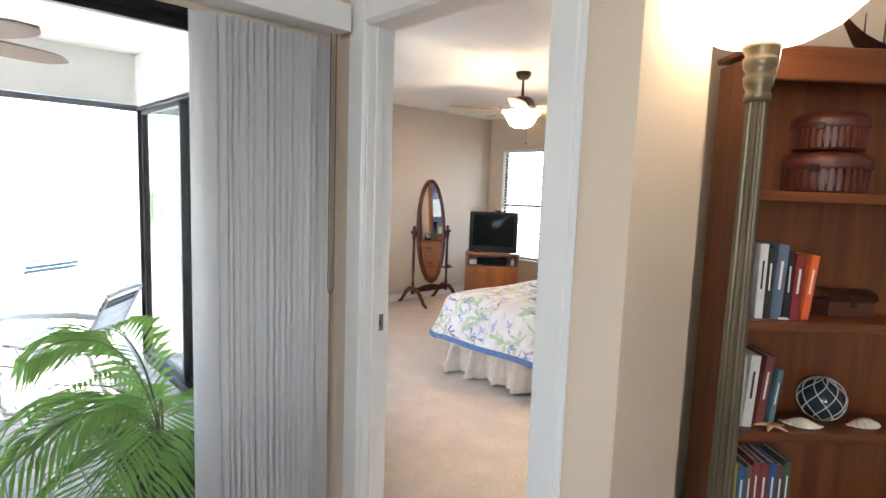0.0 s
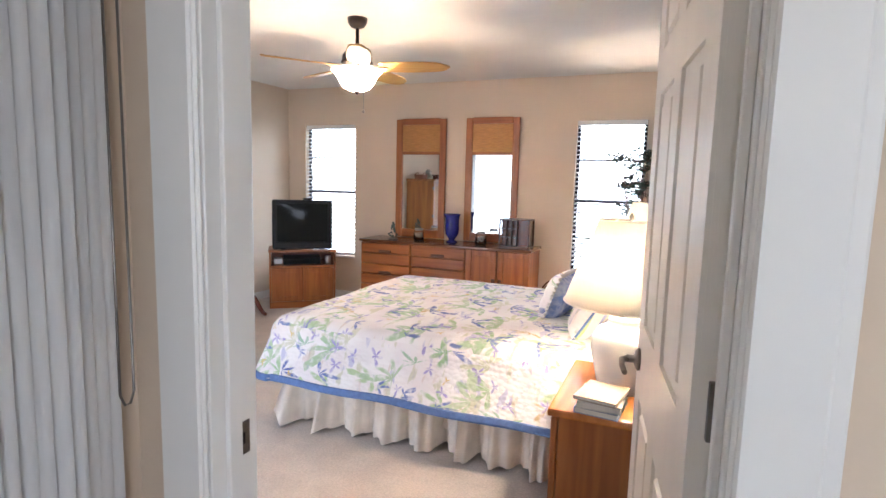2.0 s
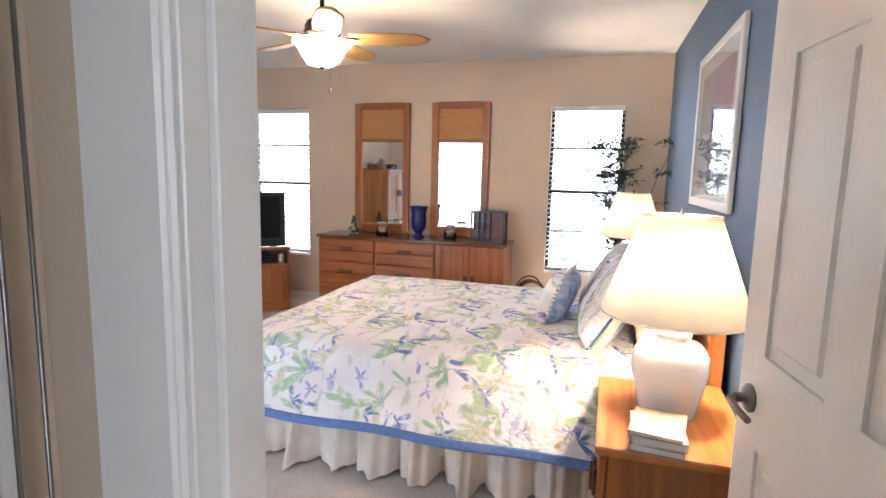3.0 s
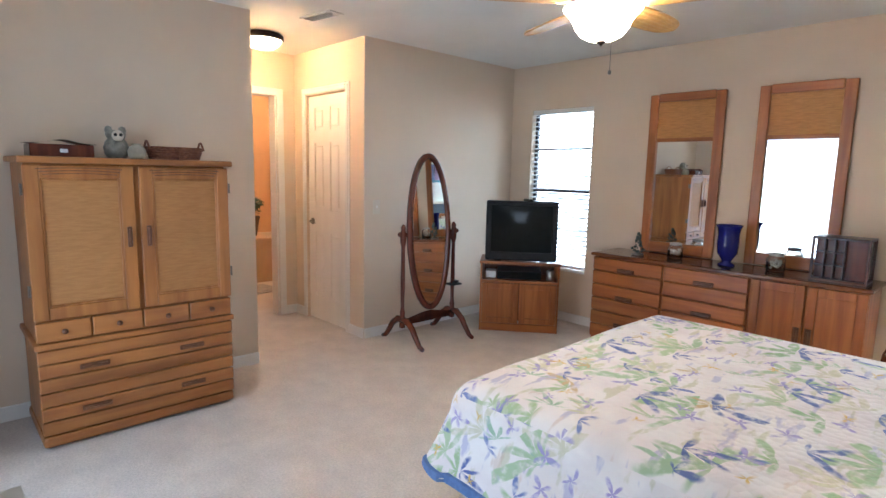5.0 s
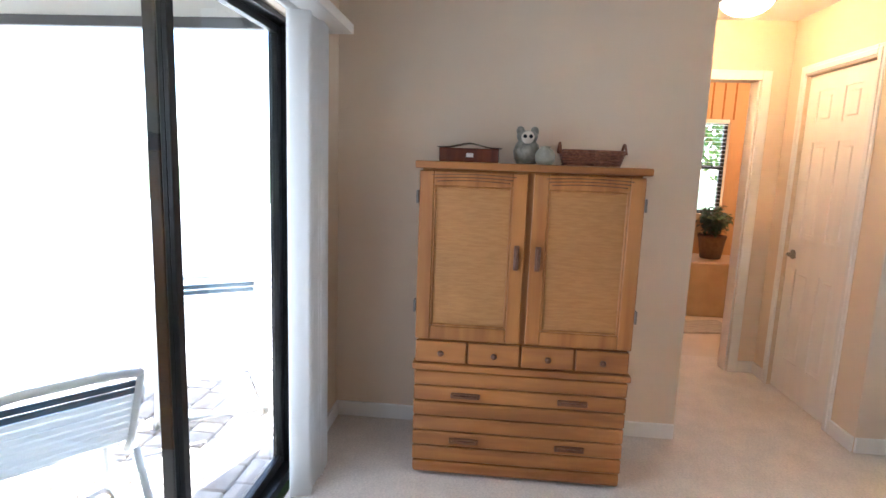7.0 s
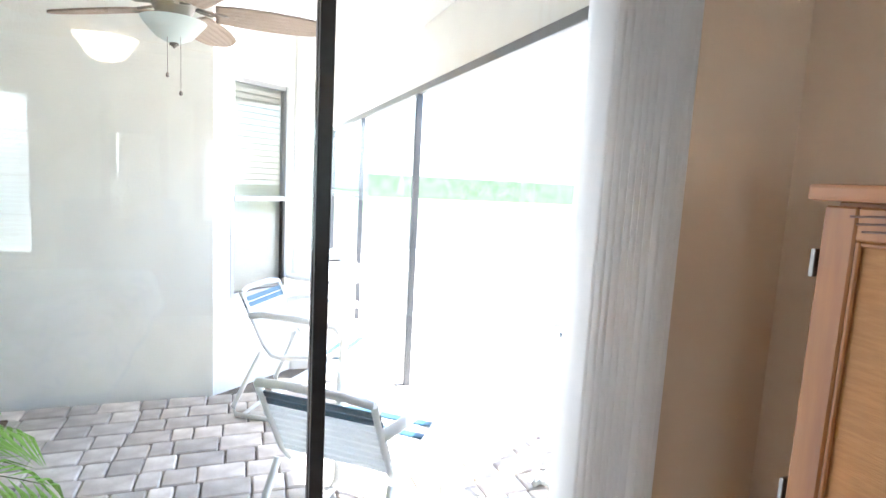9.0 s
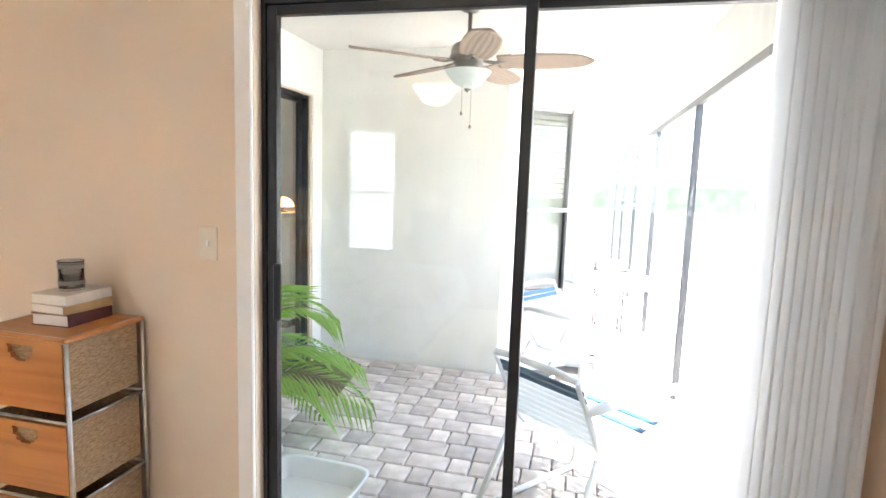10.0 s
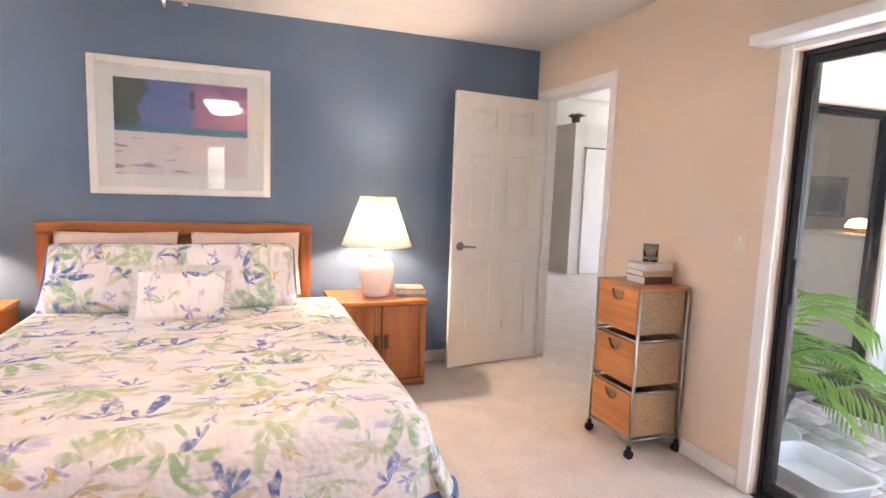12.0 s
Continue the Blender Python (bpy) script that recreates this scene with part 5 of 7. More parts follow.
    for p, q in (((-0.30, -0.010, 0.02), (0.30, 0.001, 0.085)), ((-0.30, -0.010, 0.494), (0.30, 0.001, 0.52)), ((-0.30, -0.010, 0.085), (-0.262, 0.001, 0.494)), ((0.262, -0.010, 0.085), (0.30, 0.001, 0.494))):
        box(bm, p, q, 0.004)
    part("bezel", bm, MPLASTIC, t)
    for x in (-0.2, 0.2):
        bpart("foot", (x - 0.03, 0.04, 0), (x + 0.03, 0.10, 0.012), MPLASTIC, t, 0.002)
    r = thing("remote_control", R_ @ Vector((0.05, 0.05, h + fh)), "black remote control lying on the television", "remote control", rz=60)
    bpart("body", (-0.022, -0.07, 0), (0.022, 0.07, 0.02), MPLASTIC, r, 0.006)
    for i in range(4):
        bpart("button", (-0.012, -0.05 + i * 0.025, 0.0195), (0.012, -0.038 + i * 0.025, 0.022), MPEWTER, r, 0)


tv_stand()


def cheval():
    ob = thing("cheval_mirror", (0.33, 3.185, 0), "oval cherry wood cheval mirror on a footed stand", "floor mirror", rz=88.5)
    # local x runs along the mirror, -y is its front
    zc, a, b = 0.90, 0.205, 0.62
    tilt = Matrix.Translation((0, 0, zc)) @ ROT(-3, "X") @ Matrix.Translation((0, 0, -zc))
    N_ = 64
    prof = ((-0.017, -0.002), (-0.022, -0.012), (-0.010, -0.022), (0.012, -0.020), (0.024, -0.010), (0.024, 0.014), (-0.017, 0.014))
    bm = bmesh.new()
    rings = []
    for i in range(N_):
        t_ = 2 * math.pi * i / N_
        n_ = Vector((math.cos(t_) / a, 0, math.sin(t_) / b)).normalized()
        c = Vector((a * math.cos(t_), 0, zc + b * math.sin(t_)))
        rings.append([bm.verts.new(tilt @ (c + n_ * r_ + Vector((0, y_, 0)))) for r_, y_ in prof])
    for i in range(N_):
        p, q = rings[i], rings[(i + 1) % N_]
        for k in range(len(prof)):
            f = bm.faces.new((p[k], q[k], q[(k + 1) % len(prof)], p[(k + 1) % len(prof)]))
            f.smooth = True
    part("oval_frame", bm, MCHERRY, ob, "oval cherry frame")
    bm = bmesh.new()
    vs = [bm.verts.new(tilt @ Vector(((a - 0.012) * math.cos(2 * math.pi * i / N_), -0.003, zc + (b - 0.012) * math.sin(2 * math.pi * i / N_)))) for i in range(N_)]
    bm.faces.new(vs)
    bk = [bm.verts.new(v.co + Vector((0, 0.012, 0))) for v in vs]
    bm.faces.new(bk[::-1])
    for i in range(N_):
        bm.faces.new((vs[i], bk[i], bk[(i + 1) % N_], vs[(i + 1) % N_]))
    part("mirror_glass", bm, MMIRROR, ob, "bevelled oval mirror glass")
    for s in (-1, 1):
        x = s * 0.272
        bm = bmesh.new()
        lathe(bm, ((0.0, 0.14), (0.024, 0.142), (0.026, 0.22), (0.018, 0.24), (0.022, 0.26), (0.014, 0.30), (0.018, 0.50), (0.015, 0.80), (0.024, 0.83), (0.026, 0.90), (0.018, 0.935), (0.022, 0.95), (0.010, 0.975), (0.0, 0.98)), 16, at=(x, 0, 0))
        part("post", bm, MCHERRY, ob, "turned cherry post")
        bm = bmesh.new()
        lathe(bm, ((0.0, -0.05), (0.016, -0.045), (0.020, -0.03), (0.010, -0.02), (0.010, 0.07)), 12, m=ROT(-90 * s, "Y"), at=(x + s * 0.0, 0, 0.90))
        part("pivot_knob", bm, MCHERRY, ob)
        for t_ in (-1, 1):
            bm = bmesh.new()
            pts = [(x, 0.0, 0.20), (x, t_ * 0.06, 0.205), (x, t_ * 0.13, 0.155), (x, t_ * 0.18, 0.085), (x, t_ * 0.225, 0.032), (x, t_ * 0.265, 0.016)]
            tube(bm, pts, 0.029, 10, 0.017)
            part("leg", bm, MCHERRY, ob, "curved cherry leg")
    bm = bmesh.new()
    sheet(bm, lambda u, v: Vector((-0.26 + u * 0.52, 0, 0.155 + v * (0.07 + 0.035 * math.cos((u - 0.5) * math.pi * 2) * (0.5)))), 16, 2)
    bmesh.ops.solidify(bm, geom=bm.faces[:], thickness=0.022)
    part("stretcher", bm, MCHERRY, ob, "shaped cherry stretcher")
    bm = bmesh.new()
    box(bm, (0.22, -0.05, 0.43), (0.34, 0.04, 0.445), 0.004)
    lathe(bm, ((0.0, 0.0), (0.03, 0.002), (0.035, 0.02), (0.0, 0.021)), 14, at=(0.29, -0.01, 0.445))
    hat = part("small_tray", bm, MPLASTIC, ob, "small black dish on the post")


cheval()


def picture():
    y0, y1, z0, z1 = 2.02, 3.065, 1.236, 2.066
    ob = thing("framed_picture", (XE - 0.041, (y0 + y1) / 2, z0), "whitewashed framed beach print with a white mat on the blue wall", "picture", rz=SKEW)
    w, h = (y1 - y0) / 2, z1 - z0
    for nm, a, b in (("frame_side", (-0.026, -w, 0), (-0.002, -w + 0.045, h)), ("frame_side", (-0.026, w - 0.045, 0), (-0.002, w, h)), ("frame_rail", (-0.026, -w + 0.045, 0), (-0.002, w - 0.045, 0.045)), ("frame_rail", (-0.026, -w + 0.045, h - 0.045), (-0.002, w - 0.045, h))):
        bpart(nm, a, b, MTRIM, ob, 0.005)
    bpart("mat_board", (-0.012, -w + 0.045, 0.045), (-0.004, w - 0.045, h - 0.045), MWHITEP, ob, 0)
    m = bpy.data.materials.new("beach_print")
    m.use_nodes = True
    t = m.node_tree
    N, L = t.nodes.new, t.links.new
    tc, sp, nz = N("ShaderNodeTexCoord"), N("ShaderNodeSeparateXYZ"), N("ShaderNodeTexNoise")
    mp = N("ShaderNodeMapping")
    mp.inputs["Scale"].default_value = (1, 1.2, 7)
    nz.inputs["Scale"].default_value, nz.inputs["Detail"].default_value = 2.5, 5
    L(tc.outputs["Generated"], sp.inputs[0])
    L(tc.outputs["Generated"], mp.inputs[0])
    L(mp.outputs[0], nz.inputs["Vector"])
    ad = N("ShaderNodeMath")
    ad.operation = "MULTIPLY_ADD"
    ad.inputs[1].default_value = 0.09
    L(nz.outputs["Fac"], ad.inputs[0])
    L(sp.outputs[2], ad.inputs[2])
    def op(kind, a, c=0.0, clamp=False):
        n = N("ShaderNodeMath")
        n.operation, n.use_clamp = kind, clamp
        for k, v in enumerate((a, c)):
            if isinstance(v, (int, float)):
                n.inputs[k].default_value = v
            else:
                L(v, n.inputs[k])
        return n.outputs[0]

    def blend(base, top_, f):
        n = N("ShaderNodeMix")
        n.data_type = "RGBA"
        for k, v in ((0, f), (6, base), (7, top_)):
            if isinstance(v, tuple):
                n.inputs[k].default_value = (*v, 1)
            else:
                L(v, n.inputs[k])
        return n.outputs[2]

    Y, Z = sp.outputs[1], sp.outputs[2]
    rough_ = N("ShaderNodeTexNoise")
    rough_.inputs["Scale"].default_value, rough_.inputs["Detail"].default_value = 5.0, 5
    L(tc.outputs["Generated"], rough_.inputs["Vector"])
    soft = op("SUBTRACT", rough_.outputs["Fac"], 0.5)
    streak = op("SUBTRACT", nz.outputs["Fac"], 0.5)
    sky = blend((0.36, 0.17, 0.33), (0.13, 0.17, 0.40), op("MULTIPLY", op("SUBTRACT", Y, 0.38), 14.0, True))
    sand = blend((0.72, 0.62, 0.62), (0.36, 0.22, 0.36), op("MULTIPLY", op("ADD", op("SUBTRACT", op("MULTIPLY", streak, 1.6), 0.42), op("MULTIPLY", Y, 0.45)), 7.0, True))
    pic_ = blend(sand, (0.06, 0.20, 0.30), op("MULTIPLY", op("SUBTRACT", op("ADD", Z, op("MULTIPLY", streak, 0.05)), 0.44), 60.0, True))
    pic_ = blend(pic_, sky, op("MULTIPLY", op("SUBTRACT", Z, 0.515), 60.0, True))
    trees = op("SUBTRACT", op("ADD", op("ADD", Y, op("MULTIPLY", soft, 0.9)), op("MULTIPLY", Z, 0.25)), 0.94)
    trees = op("MULTIPLY", op("MULTIPLY", trees, 10.0, True), op("MULTIPLY", op("SUBTRACT", Z, 0.46), 14.0, True))
    leaf_ = blend((0.035, 0.05, 0.045), (0.10, 0.13, 0.12), op("MULTIPLY", op("ADD", soft, 0.25), 2.0, True))
    pic_ = blend(pic_, leaf_, trees)
    post_ = op("MULTIPLY", op("LESS_THAN", op("ABSOLUTE", op("SUBTRACT", Y, 0.43)), 0.020), op("GREATER_THAN", Z, 0.72))
    pic_ = blend(pic_, (0.10, 0.07, 0.14), op("MULTIPLY", post_, op("LESS_THAN", Z, 0.92)))
    L(pic_, t.nodes["Principled BSDF"].inputs["Base Color"])
    t.nodes["Principled BSDF"].inputs["Roughness"].default_value = 0.5
    bpart("print", (-0.0155, 2.164 - (y0 + y1) / 2, 1.36 - z0), (-0.0125, 2.928 - (y0 + y1) / 2, 1.942 - z0), m, ob, 0, "blue, violet and sand coloured beach scene")
    g = bpart("glass", (-0.0215, -w + 0.046, 0.046), (-0.0195, w - 0.046, h - 0.046), MGLASS, ob, 0)
    g.visible_shadow = False


picture()
spr = thing("sprinkler", (XE - 0.10, 2.52, H), "small white ceiling sprinkler head", "sprinkler")
part("escutcheon", lathe(bmesh.new(), ((0, 0), (0.03, 0), (0.028, -0.008), (0.01, -0.012), (0.008, -0.03), (0.018, -0.032), (0, -0.034)), 16), MTRIM, spr)


def rolling_drawers():
    x0, x1, y0_, y1_ = 2.735, 3.082, 0.03, 0.33
    ob = thing("rolling_drawer_cart", ((x0 + x1) / 2, (y0_ + y1_) / 2, 0), "three-drawer wicker cart on casters with a steel frame and wood top", "drawer cart")
    w, d_ = (x1 - x0) / 2, (y1_ - y0_) / 2
    for sx in (-1, 1):
        for sy in (-1, 1):
            part("post", tube(bmesh.new(), ((sx * w, sy * d_, 0.065), (sx * w, sy * d_, 0.870)), 0.0075, 10), MSTEEL, ob)
            bm = bmesh.new()
            tube(bm, ((sx * w - 0.011, sy * d_, 0.024), (sx * w + 0.011, sy * d_, 0.024)), 0.024, 16)
            c = part("caster", bm, MPLASTIC, ob, "black caster wheel")
            bm = bmesh.new()
            tube(bm, ((sx * w, sy * d_, 0.046), (sx * w, sy * d_, 0.068)), 0.012, 10)
            part("caster_stem", bm, MPLASTIC, c)
    for k, z in enumerate((0.105, 0.375, 0.645)):
        for zz in ((z + 0.238, z - 0.012) if k == 0 else (z + 0.238,)):
            bm = bmesh.new()
            tube(bm, ((-w, -d_, zz), (w, -d_, zz), (w, d_, zz), (-w, d_, zz), (-w, -d_ + 0.001, zz)), 0.0055, 8)
            part("frame_rail", bm, MSTEEL, ob)
        a = w - 0.012
        bm = box(bmesh.new(), (-a, -d_ + 0.012, z), (a, d_ - 0.0125, z + 0.225))
        bmesh.ops.delete(bm, geom=[f for f in bm.faces if f.normal.z > 0.9], context="FACES")
        bmesh.ops.solidify(bm, geom=bm.faces[:], thickness=0.009)
        bk = part("basket_drawer", bm, MWOVEN, ob, "woven basket drawer")
        bm = bmesh.new()
        hw, hz = 0.052, 0.052
        y_0, y_1 = d_ - 0.011, d_ + 0.003
        zt = z + 0.225
        box(bm, (-a, y_0, z), (-hw, y_1, zt), 0.0)
        box(bm, (hw, y_0, z), (a, y_1, zt), 0.0)
        box(bm, (-hw, y_0, z), (hw, y_1, zt - hz - 0.02), 0.0)
        box(bm, (-hw, y_0, zt - 0.02), (hw, y_1, zt), 0.0)
        for i in range(8):
            t0, t1 = math.pi * i / 8, math.pi * (i + 1) / 8
            tm = (t0 + t1) / 2
            x_a, x_b = -hw * math.cos(t0), -hw * math.cos(t1)
            zb = zt - 0.02 - hz * math.sin(tm)
            box(bm, (x_a, y_0, zt - 0.02 - hz), (x_b, y_1, max(zb, zt - 0.0195 - hz)), 0.0)
        part("drawer_front", bm, MCART, bk, "honey wood front with a finger slot")
        # dark sheet that paints the shade inside the finger slot
        bm = box(bmesh.new(), (-hw - 0.01, d_ - 0.0205, zt - hz - 0.03), (hw + 0.01, d_ - 0.014, zt - 0.01))
        part("slot_shadow", bm, MGROOVE, bk)
    bpart("top", (-w - 0.008, -d_ - 0.008, 0.870), (w + 0.008, d_ + 0.008, 0.887), MCART, ob, 0.005)
    return ob


MWOVEN = mat("woven_seagrass", (0.44, 0.30, 0.17), 0.85, color2=(0.26, 0.16, 0.08), scale=60, stretch=(1, 1, 4), bump=1.0, bscale=150)
MCART = wood("honey_wood", (0.50, 0.21, 0.065), (0.38, 0.14, 0.04), "x", 0.35)
rolling_drawers()
MPAGE = mat("book_pages", (0.78, 0.74, 0.66), 0.9, var=0.1, scale=60, stretch=(1, 1, 20))


def book(name, at, rz, size, color, label, upright=False, lean_=0.0, text_bars=1):
    """A closed book: covers, spine and page block. Lying flat, or standing with its spine towards -y."""
    w, d_, h = size
    ob = thing(name, at, label, "book", rz=rz)
    m = mat("book_cloth", color, 0.6, var=0.15, scale=20)
    bm = bmesh.new()
    t = 0.0025
    if upright:   # w: thickness, d_: depth, h: height
        box(bm, (-w / 2, 0, 0), (-w / 2 + t, d_, h), 0.0005)
        box(bm, (w / 2 - t, 0, 0), (w / 2, d_, h), 0.0005)
        box(bm, (-w / 2 + t, 0, 0), (w / 2 - t, t, h), 0.0)
        c = part("cover", bm, m, ob)
        bpart("page_block", (-w / 2 + t, t, 0.003), (w / 2 - t, d_ - 0.004, h - 0.004), MPAGE, ob, 0)
        if text_bars:
            bpart("spine_title", (-w * 0.12, -0.0006, h * 0.40), (w * 0.12, 0.0001, h * 0.78), MPAGE if sum(color) < 1 else MGROOVE, c, 0)
        if lean_:
            ob.rotation_euler.y = radians(lean_)
    else:
        box(bm, (-w / 2, -d_ / 2, 0), (w / 2, d_ / 2, t), 0.0005)
        box(bm, (-w / 2, -d_ / 2, h - t), (w / 2, d_ / 2, h), 0.0005)
        box(bm, (-w / 2, d_ / 2 - t, t), (w / 2, d_ / 2, h - t), 0.0)
        part("cover", bm, m, ob)
        bpart("page_block", (-w / 2 + 0.004, -d_ / 2 + 0.004, t), (w / 2 - 0.004, d_ / 2 - t, h - t), MPAGE, ob, 0)
    return ob


bz = 0.887
for i, (h_, c_, r_) in enumerate(((0.040, (0.10, 0.03, 0.03), 184), (0.030, (0.42, 0.28, 0.12), 178), (0.034, (0.60, 0.55, 0.48), 183))):
    book("book", (2.90, 0.15, bz), r_ - 92, (0.18, 0.145, h_), c_, ("dark red", "tan", "cream")[i] + " hardback book in the stack on the drawer cart")
    bz += h_ + 0.0003
fr = thing("candle_holder", (2.90, 0.15, bz), "small clear glass tumbler with dark bands on the books", "glass holder")
part("glass", lathe(bmesh.new(), ((0.0, 0.0), (0.036, 0.0), (0.038, 0.004), (0.038, 0.095), (0.041, 0.10), (0.038, 0.10), (0.034, 0.095), (0.034, 0.008), (0.0, 0.007)), 24), glass("smoky_glass", (0.75, 0.78, 0.8)), fr)
for z in (0.02, 0.075):
    part("band", lathe(bmesh.new(), ((0.0385, z), (0.040, z + 0.002), (0.040, z + 0.012), (0.0385, z + 0.014)), 24), MPEWTER, fr)

for i, (h_, c_, r_) in enumerate(((0.022, (0.25, 0.28, 0.32), 84), (0.024, (0.62, 0.58, 0.52), 90), (0.014, (0.38, 0.30, 0.22), 80))):
    book("magazine", (4.13, 1.115, 0.60 + (0, 0.0223, 0.0466)[i]), r_, (0.19, 0.15, h_), c_, ("grey", "white", "brown")[i] + " book in the pile beside the lamp")


def figurine_tree(at):
    ob = thing("figurine", at, "small dark green tree ornament on a round foot", "ornament")
    m = mat("green_enamel", (0.05, 0.09, 0.08), 0.4, var=0.4, scale=40)
    part("foot", lathe(bmesh.new(), ((0, 0), (0.045, 0), (0.05, 0.012), (0.02, 0.02), (0.012, 0.03), (0, 0.031)), 18), MPEWTER, ob)
    rnd = random.Random(4)
    bm = bmesh.new()
    for i in range(70):
        z = 0.03 + 0.15 * (i / 70)
        r_ = 0.055 * (1 - i / 80) * rnd.uniform(0.5, 1)
        a_ = rnd.uniform(0, 6.28)
        bmesh.ops.create_icosphere(bm, subdivisions=1, radius=0.010 * rnd.uniform(0.6, 1.2), matrix=Matrix.Translation((r_ * math.cos(a_), r_ * math.sin(a_), z)))
    part("branches", bm, m, ob)


figurine_tree((1.60, 4.27, 0.775))


def glass_jar(at, s=1.0):
    ob = thing("jar", at, "small glass jar of shells with a metal lid on the dresser", "jar", "shell jars")
    part("glass", lathe(bmesh.new(), ((0, 0), (0.05 * s, 0), (0.056 * s, 0.01), (0.056 * s, 0.08 * s), (0.040 * s, 0.10 * s), (0.040 * s, 0.108 * s), (0.036 * s, 0.108 * s), (0.036 * s, 0.098 * s), (0.051 * s, 0.078 * s), (0.051 * s, 0.012), (0, 0.01)), 24), MGLASS, ob)
    bm = bmesh.new()
    rnd = random.Random(int(at[0] * 100))
    for i in range(26):
        bmesh.ops.create_icosphere(bm, subdivisions=1, radius=0.012 * s, matrix=Matrix.Translation((rnd.uniform(-1, 1) * 0.03 * s, rnd.uniform(-1, 1) * 0.03 * s, 0.02 + rnd.random() * 0.05 * s)))
    part("shells", bm, mat("cream_shell", (0.70, 0.58, 0.45), 0.5, var=0.3, scale=60), ob)
    part("lid", lathe(bmesh.new(), ((0.041 * s, 0.104 * s), (0.043 * s, 0.106 * s), (0.043 * s, 0.122 * s), (0.0, 0.126 * s)), 24), MSTEEL, ob)


glass_jar((1.86, 4.36, 0.775))
glass_jar((2.55, 4.36, 0.775), 1.05)
vs = thing("vase", (2.235, 4.36, 0.775), "cobalt blue glass vase with a flared rim", "vase")
_cob = mat("cobalt_glass", (0.008, 0.010, 0.16), 0.05, var=0.15, scale=10)
part("vase_body", lathe(bmesh.new(), ((0.0, 0.0), (0.055, 0.0), (0.058, 0.01), (0.03, 0.025), (0.035, 0.04), (0.068, 0.09), (0.073, 0.15), (0.070, 0.22), (0.078, 0.27), (0.090, 0.292), (0.084, 0.292), (0.064, 0.22), (0.066, 0.15), (0.058, 0.09), (0.0, 0.05)), 32), _cob, vs)
cb = thing("display_box", (2.925, 4.33, 0.775), "dark wooden box frame with small square compartments and glass sides", "display box")
MDKW = wood("dark_walnut", (0.10, 0.035, 0.018), (0.05, 0.018, 0.01), "x", 0.3)
bm = bmesh.new()
for a, b in (((-0.15, -0.10, 0), (0.15, 0.10, 0.016)), ((-0.15, -0.10, 0.262), (0.15, 0.10, 0.278)), ((-0.15, -0.10, 0.016), (-0.136, -0.086, 0.262)), ((0.136, -0.10, 0.016), (0.15, -0.086, 0.262)), ((-0.15, 0.086, 0.016), (-0.136, 0.10, 0.262)), ((0.136, 0.086, 0.016), (0.15, 0.10, 0.262))):
    box(bm, a, b, 0.002)
part("frame", bm, MDKW, cb)
for i in range(2):
    bpart("shelf", (-0.135, -0.086, 0.094 + i * 0.082), (0.02, 0.086, 0.102 + i * 0.082), MDKW, cb, 0.001)
for i in range(3):
    bpart("divider", (-0.088 + i * 0.052, -0.088, 0.016), (-0.080 + i * 0.052, 0.084, 0.262), MDKW, cb, 0.0)
bpart("back_panel", (-0.135, -0.045, 0.0165), (0.135, -0.040, 0.2615), MCHERRY, cb, 0)
bpart("side_glass", (0.1365, -0.085, 0.017), (0.1395, 0.085, 0.261), MGLASS, cb, 0)

rk = thing("magazine_rack", (3.33, 4.30, 0), "dark bentwood magazine rack on the carpet", "magazine rack", rz=15)
for i in range(5):
    y_ = -0.11 + i * 0.055
    bm = bmesh.new()
    tube(bm, [(0.13 * math.cos(a_ * math.pi / 10), y_, 0.30 + 0.17 * math.sin(a_ * math.pi / 10) * (1 if i in (0, 4) else 0.85)) for a_ in range(11)], 0.007, 8)
    tube(bm, ((-0.13, y_, 0.30), (-0.09, y_, 0.03), (-0.12, y_, 0.008)), 0.007, 8)
    tube(bm, ((0.13, y_, 0.30), (0.09, y_, 0.03), (0.12, y_, 0.008)), 0.007, 8)
    part("hoop", bm, MCHERRY, rk)
for x_ in (-0.1, 0.1):
    part("rail", tube(bmesh.new(), ((x_, -0.115, 0.1), (x_, 0.115, 0.1)), 0.006, 8), MCHERRY, rk)

# on the armoire
AT = 1.43
ch = thing("wooden_chest", (0.25, 0.70, AT), "small dark red wooden box with a shaped lid and white label", "wooden box")
bpart("box_body", (-0.10, -0.135, 0), (0.10, 0.135, 0.062), MCHERRY, ch, 0.004)
bm = bmesh.new()
sheet(bm, lambda u, v: Vector((-0.11 + v * 0.22, -0.148 + u * 0.296, 0.066 + 0.020 * math.exp(-((u - 0.5) / 0.22) ** 2))), 20, 2)
bmesh.ops.solidify(bm, geom=bm.faces[:], thickness=0.014)
part("lid", bm, MCHERRY, ch)
bpart("label_plate", (0.10, -0.012, 0.022), (0.102, 0.02, 0.04), MWHITEP, ch, 0)
ow = thing("owl_figure", (0.22, 0.965, AT), "grey ceramic owl figure with a pale face", "figurine")
MOWL = mat("grey_glaze", (0.17, 0.16, 0.13), 0.45, color2=(0.32, 0.30, 0.24), scale=28, bump=0.4, bscale=60)
bm = bmesh.new()
lathe(bm, ((0.0, 0.0), (0.042, 0.0), (0.058, 0.025), (0.062, 0.06), (0.052, 0.092), (0.040, 0.105), (0.048, 0.12), (0.050, 0.135), (0.038, 0.15), (0.0, 0.156)), 24)
for s in (-1, 1):
    lathe(bm, ((0.018, 0.14), (0.020, 0.155), (0.014, 0.17), (0.0, 0.176)), 10, at=(0.0, s * 0.033, 0))
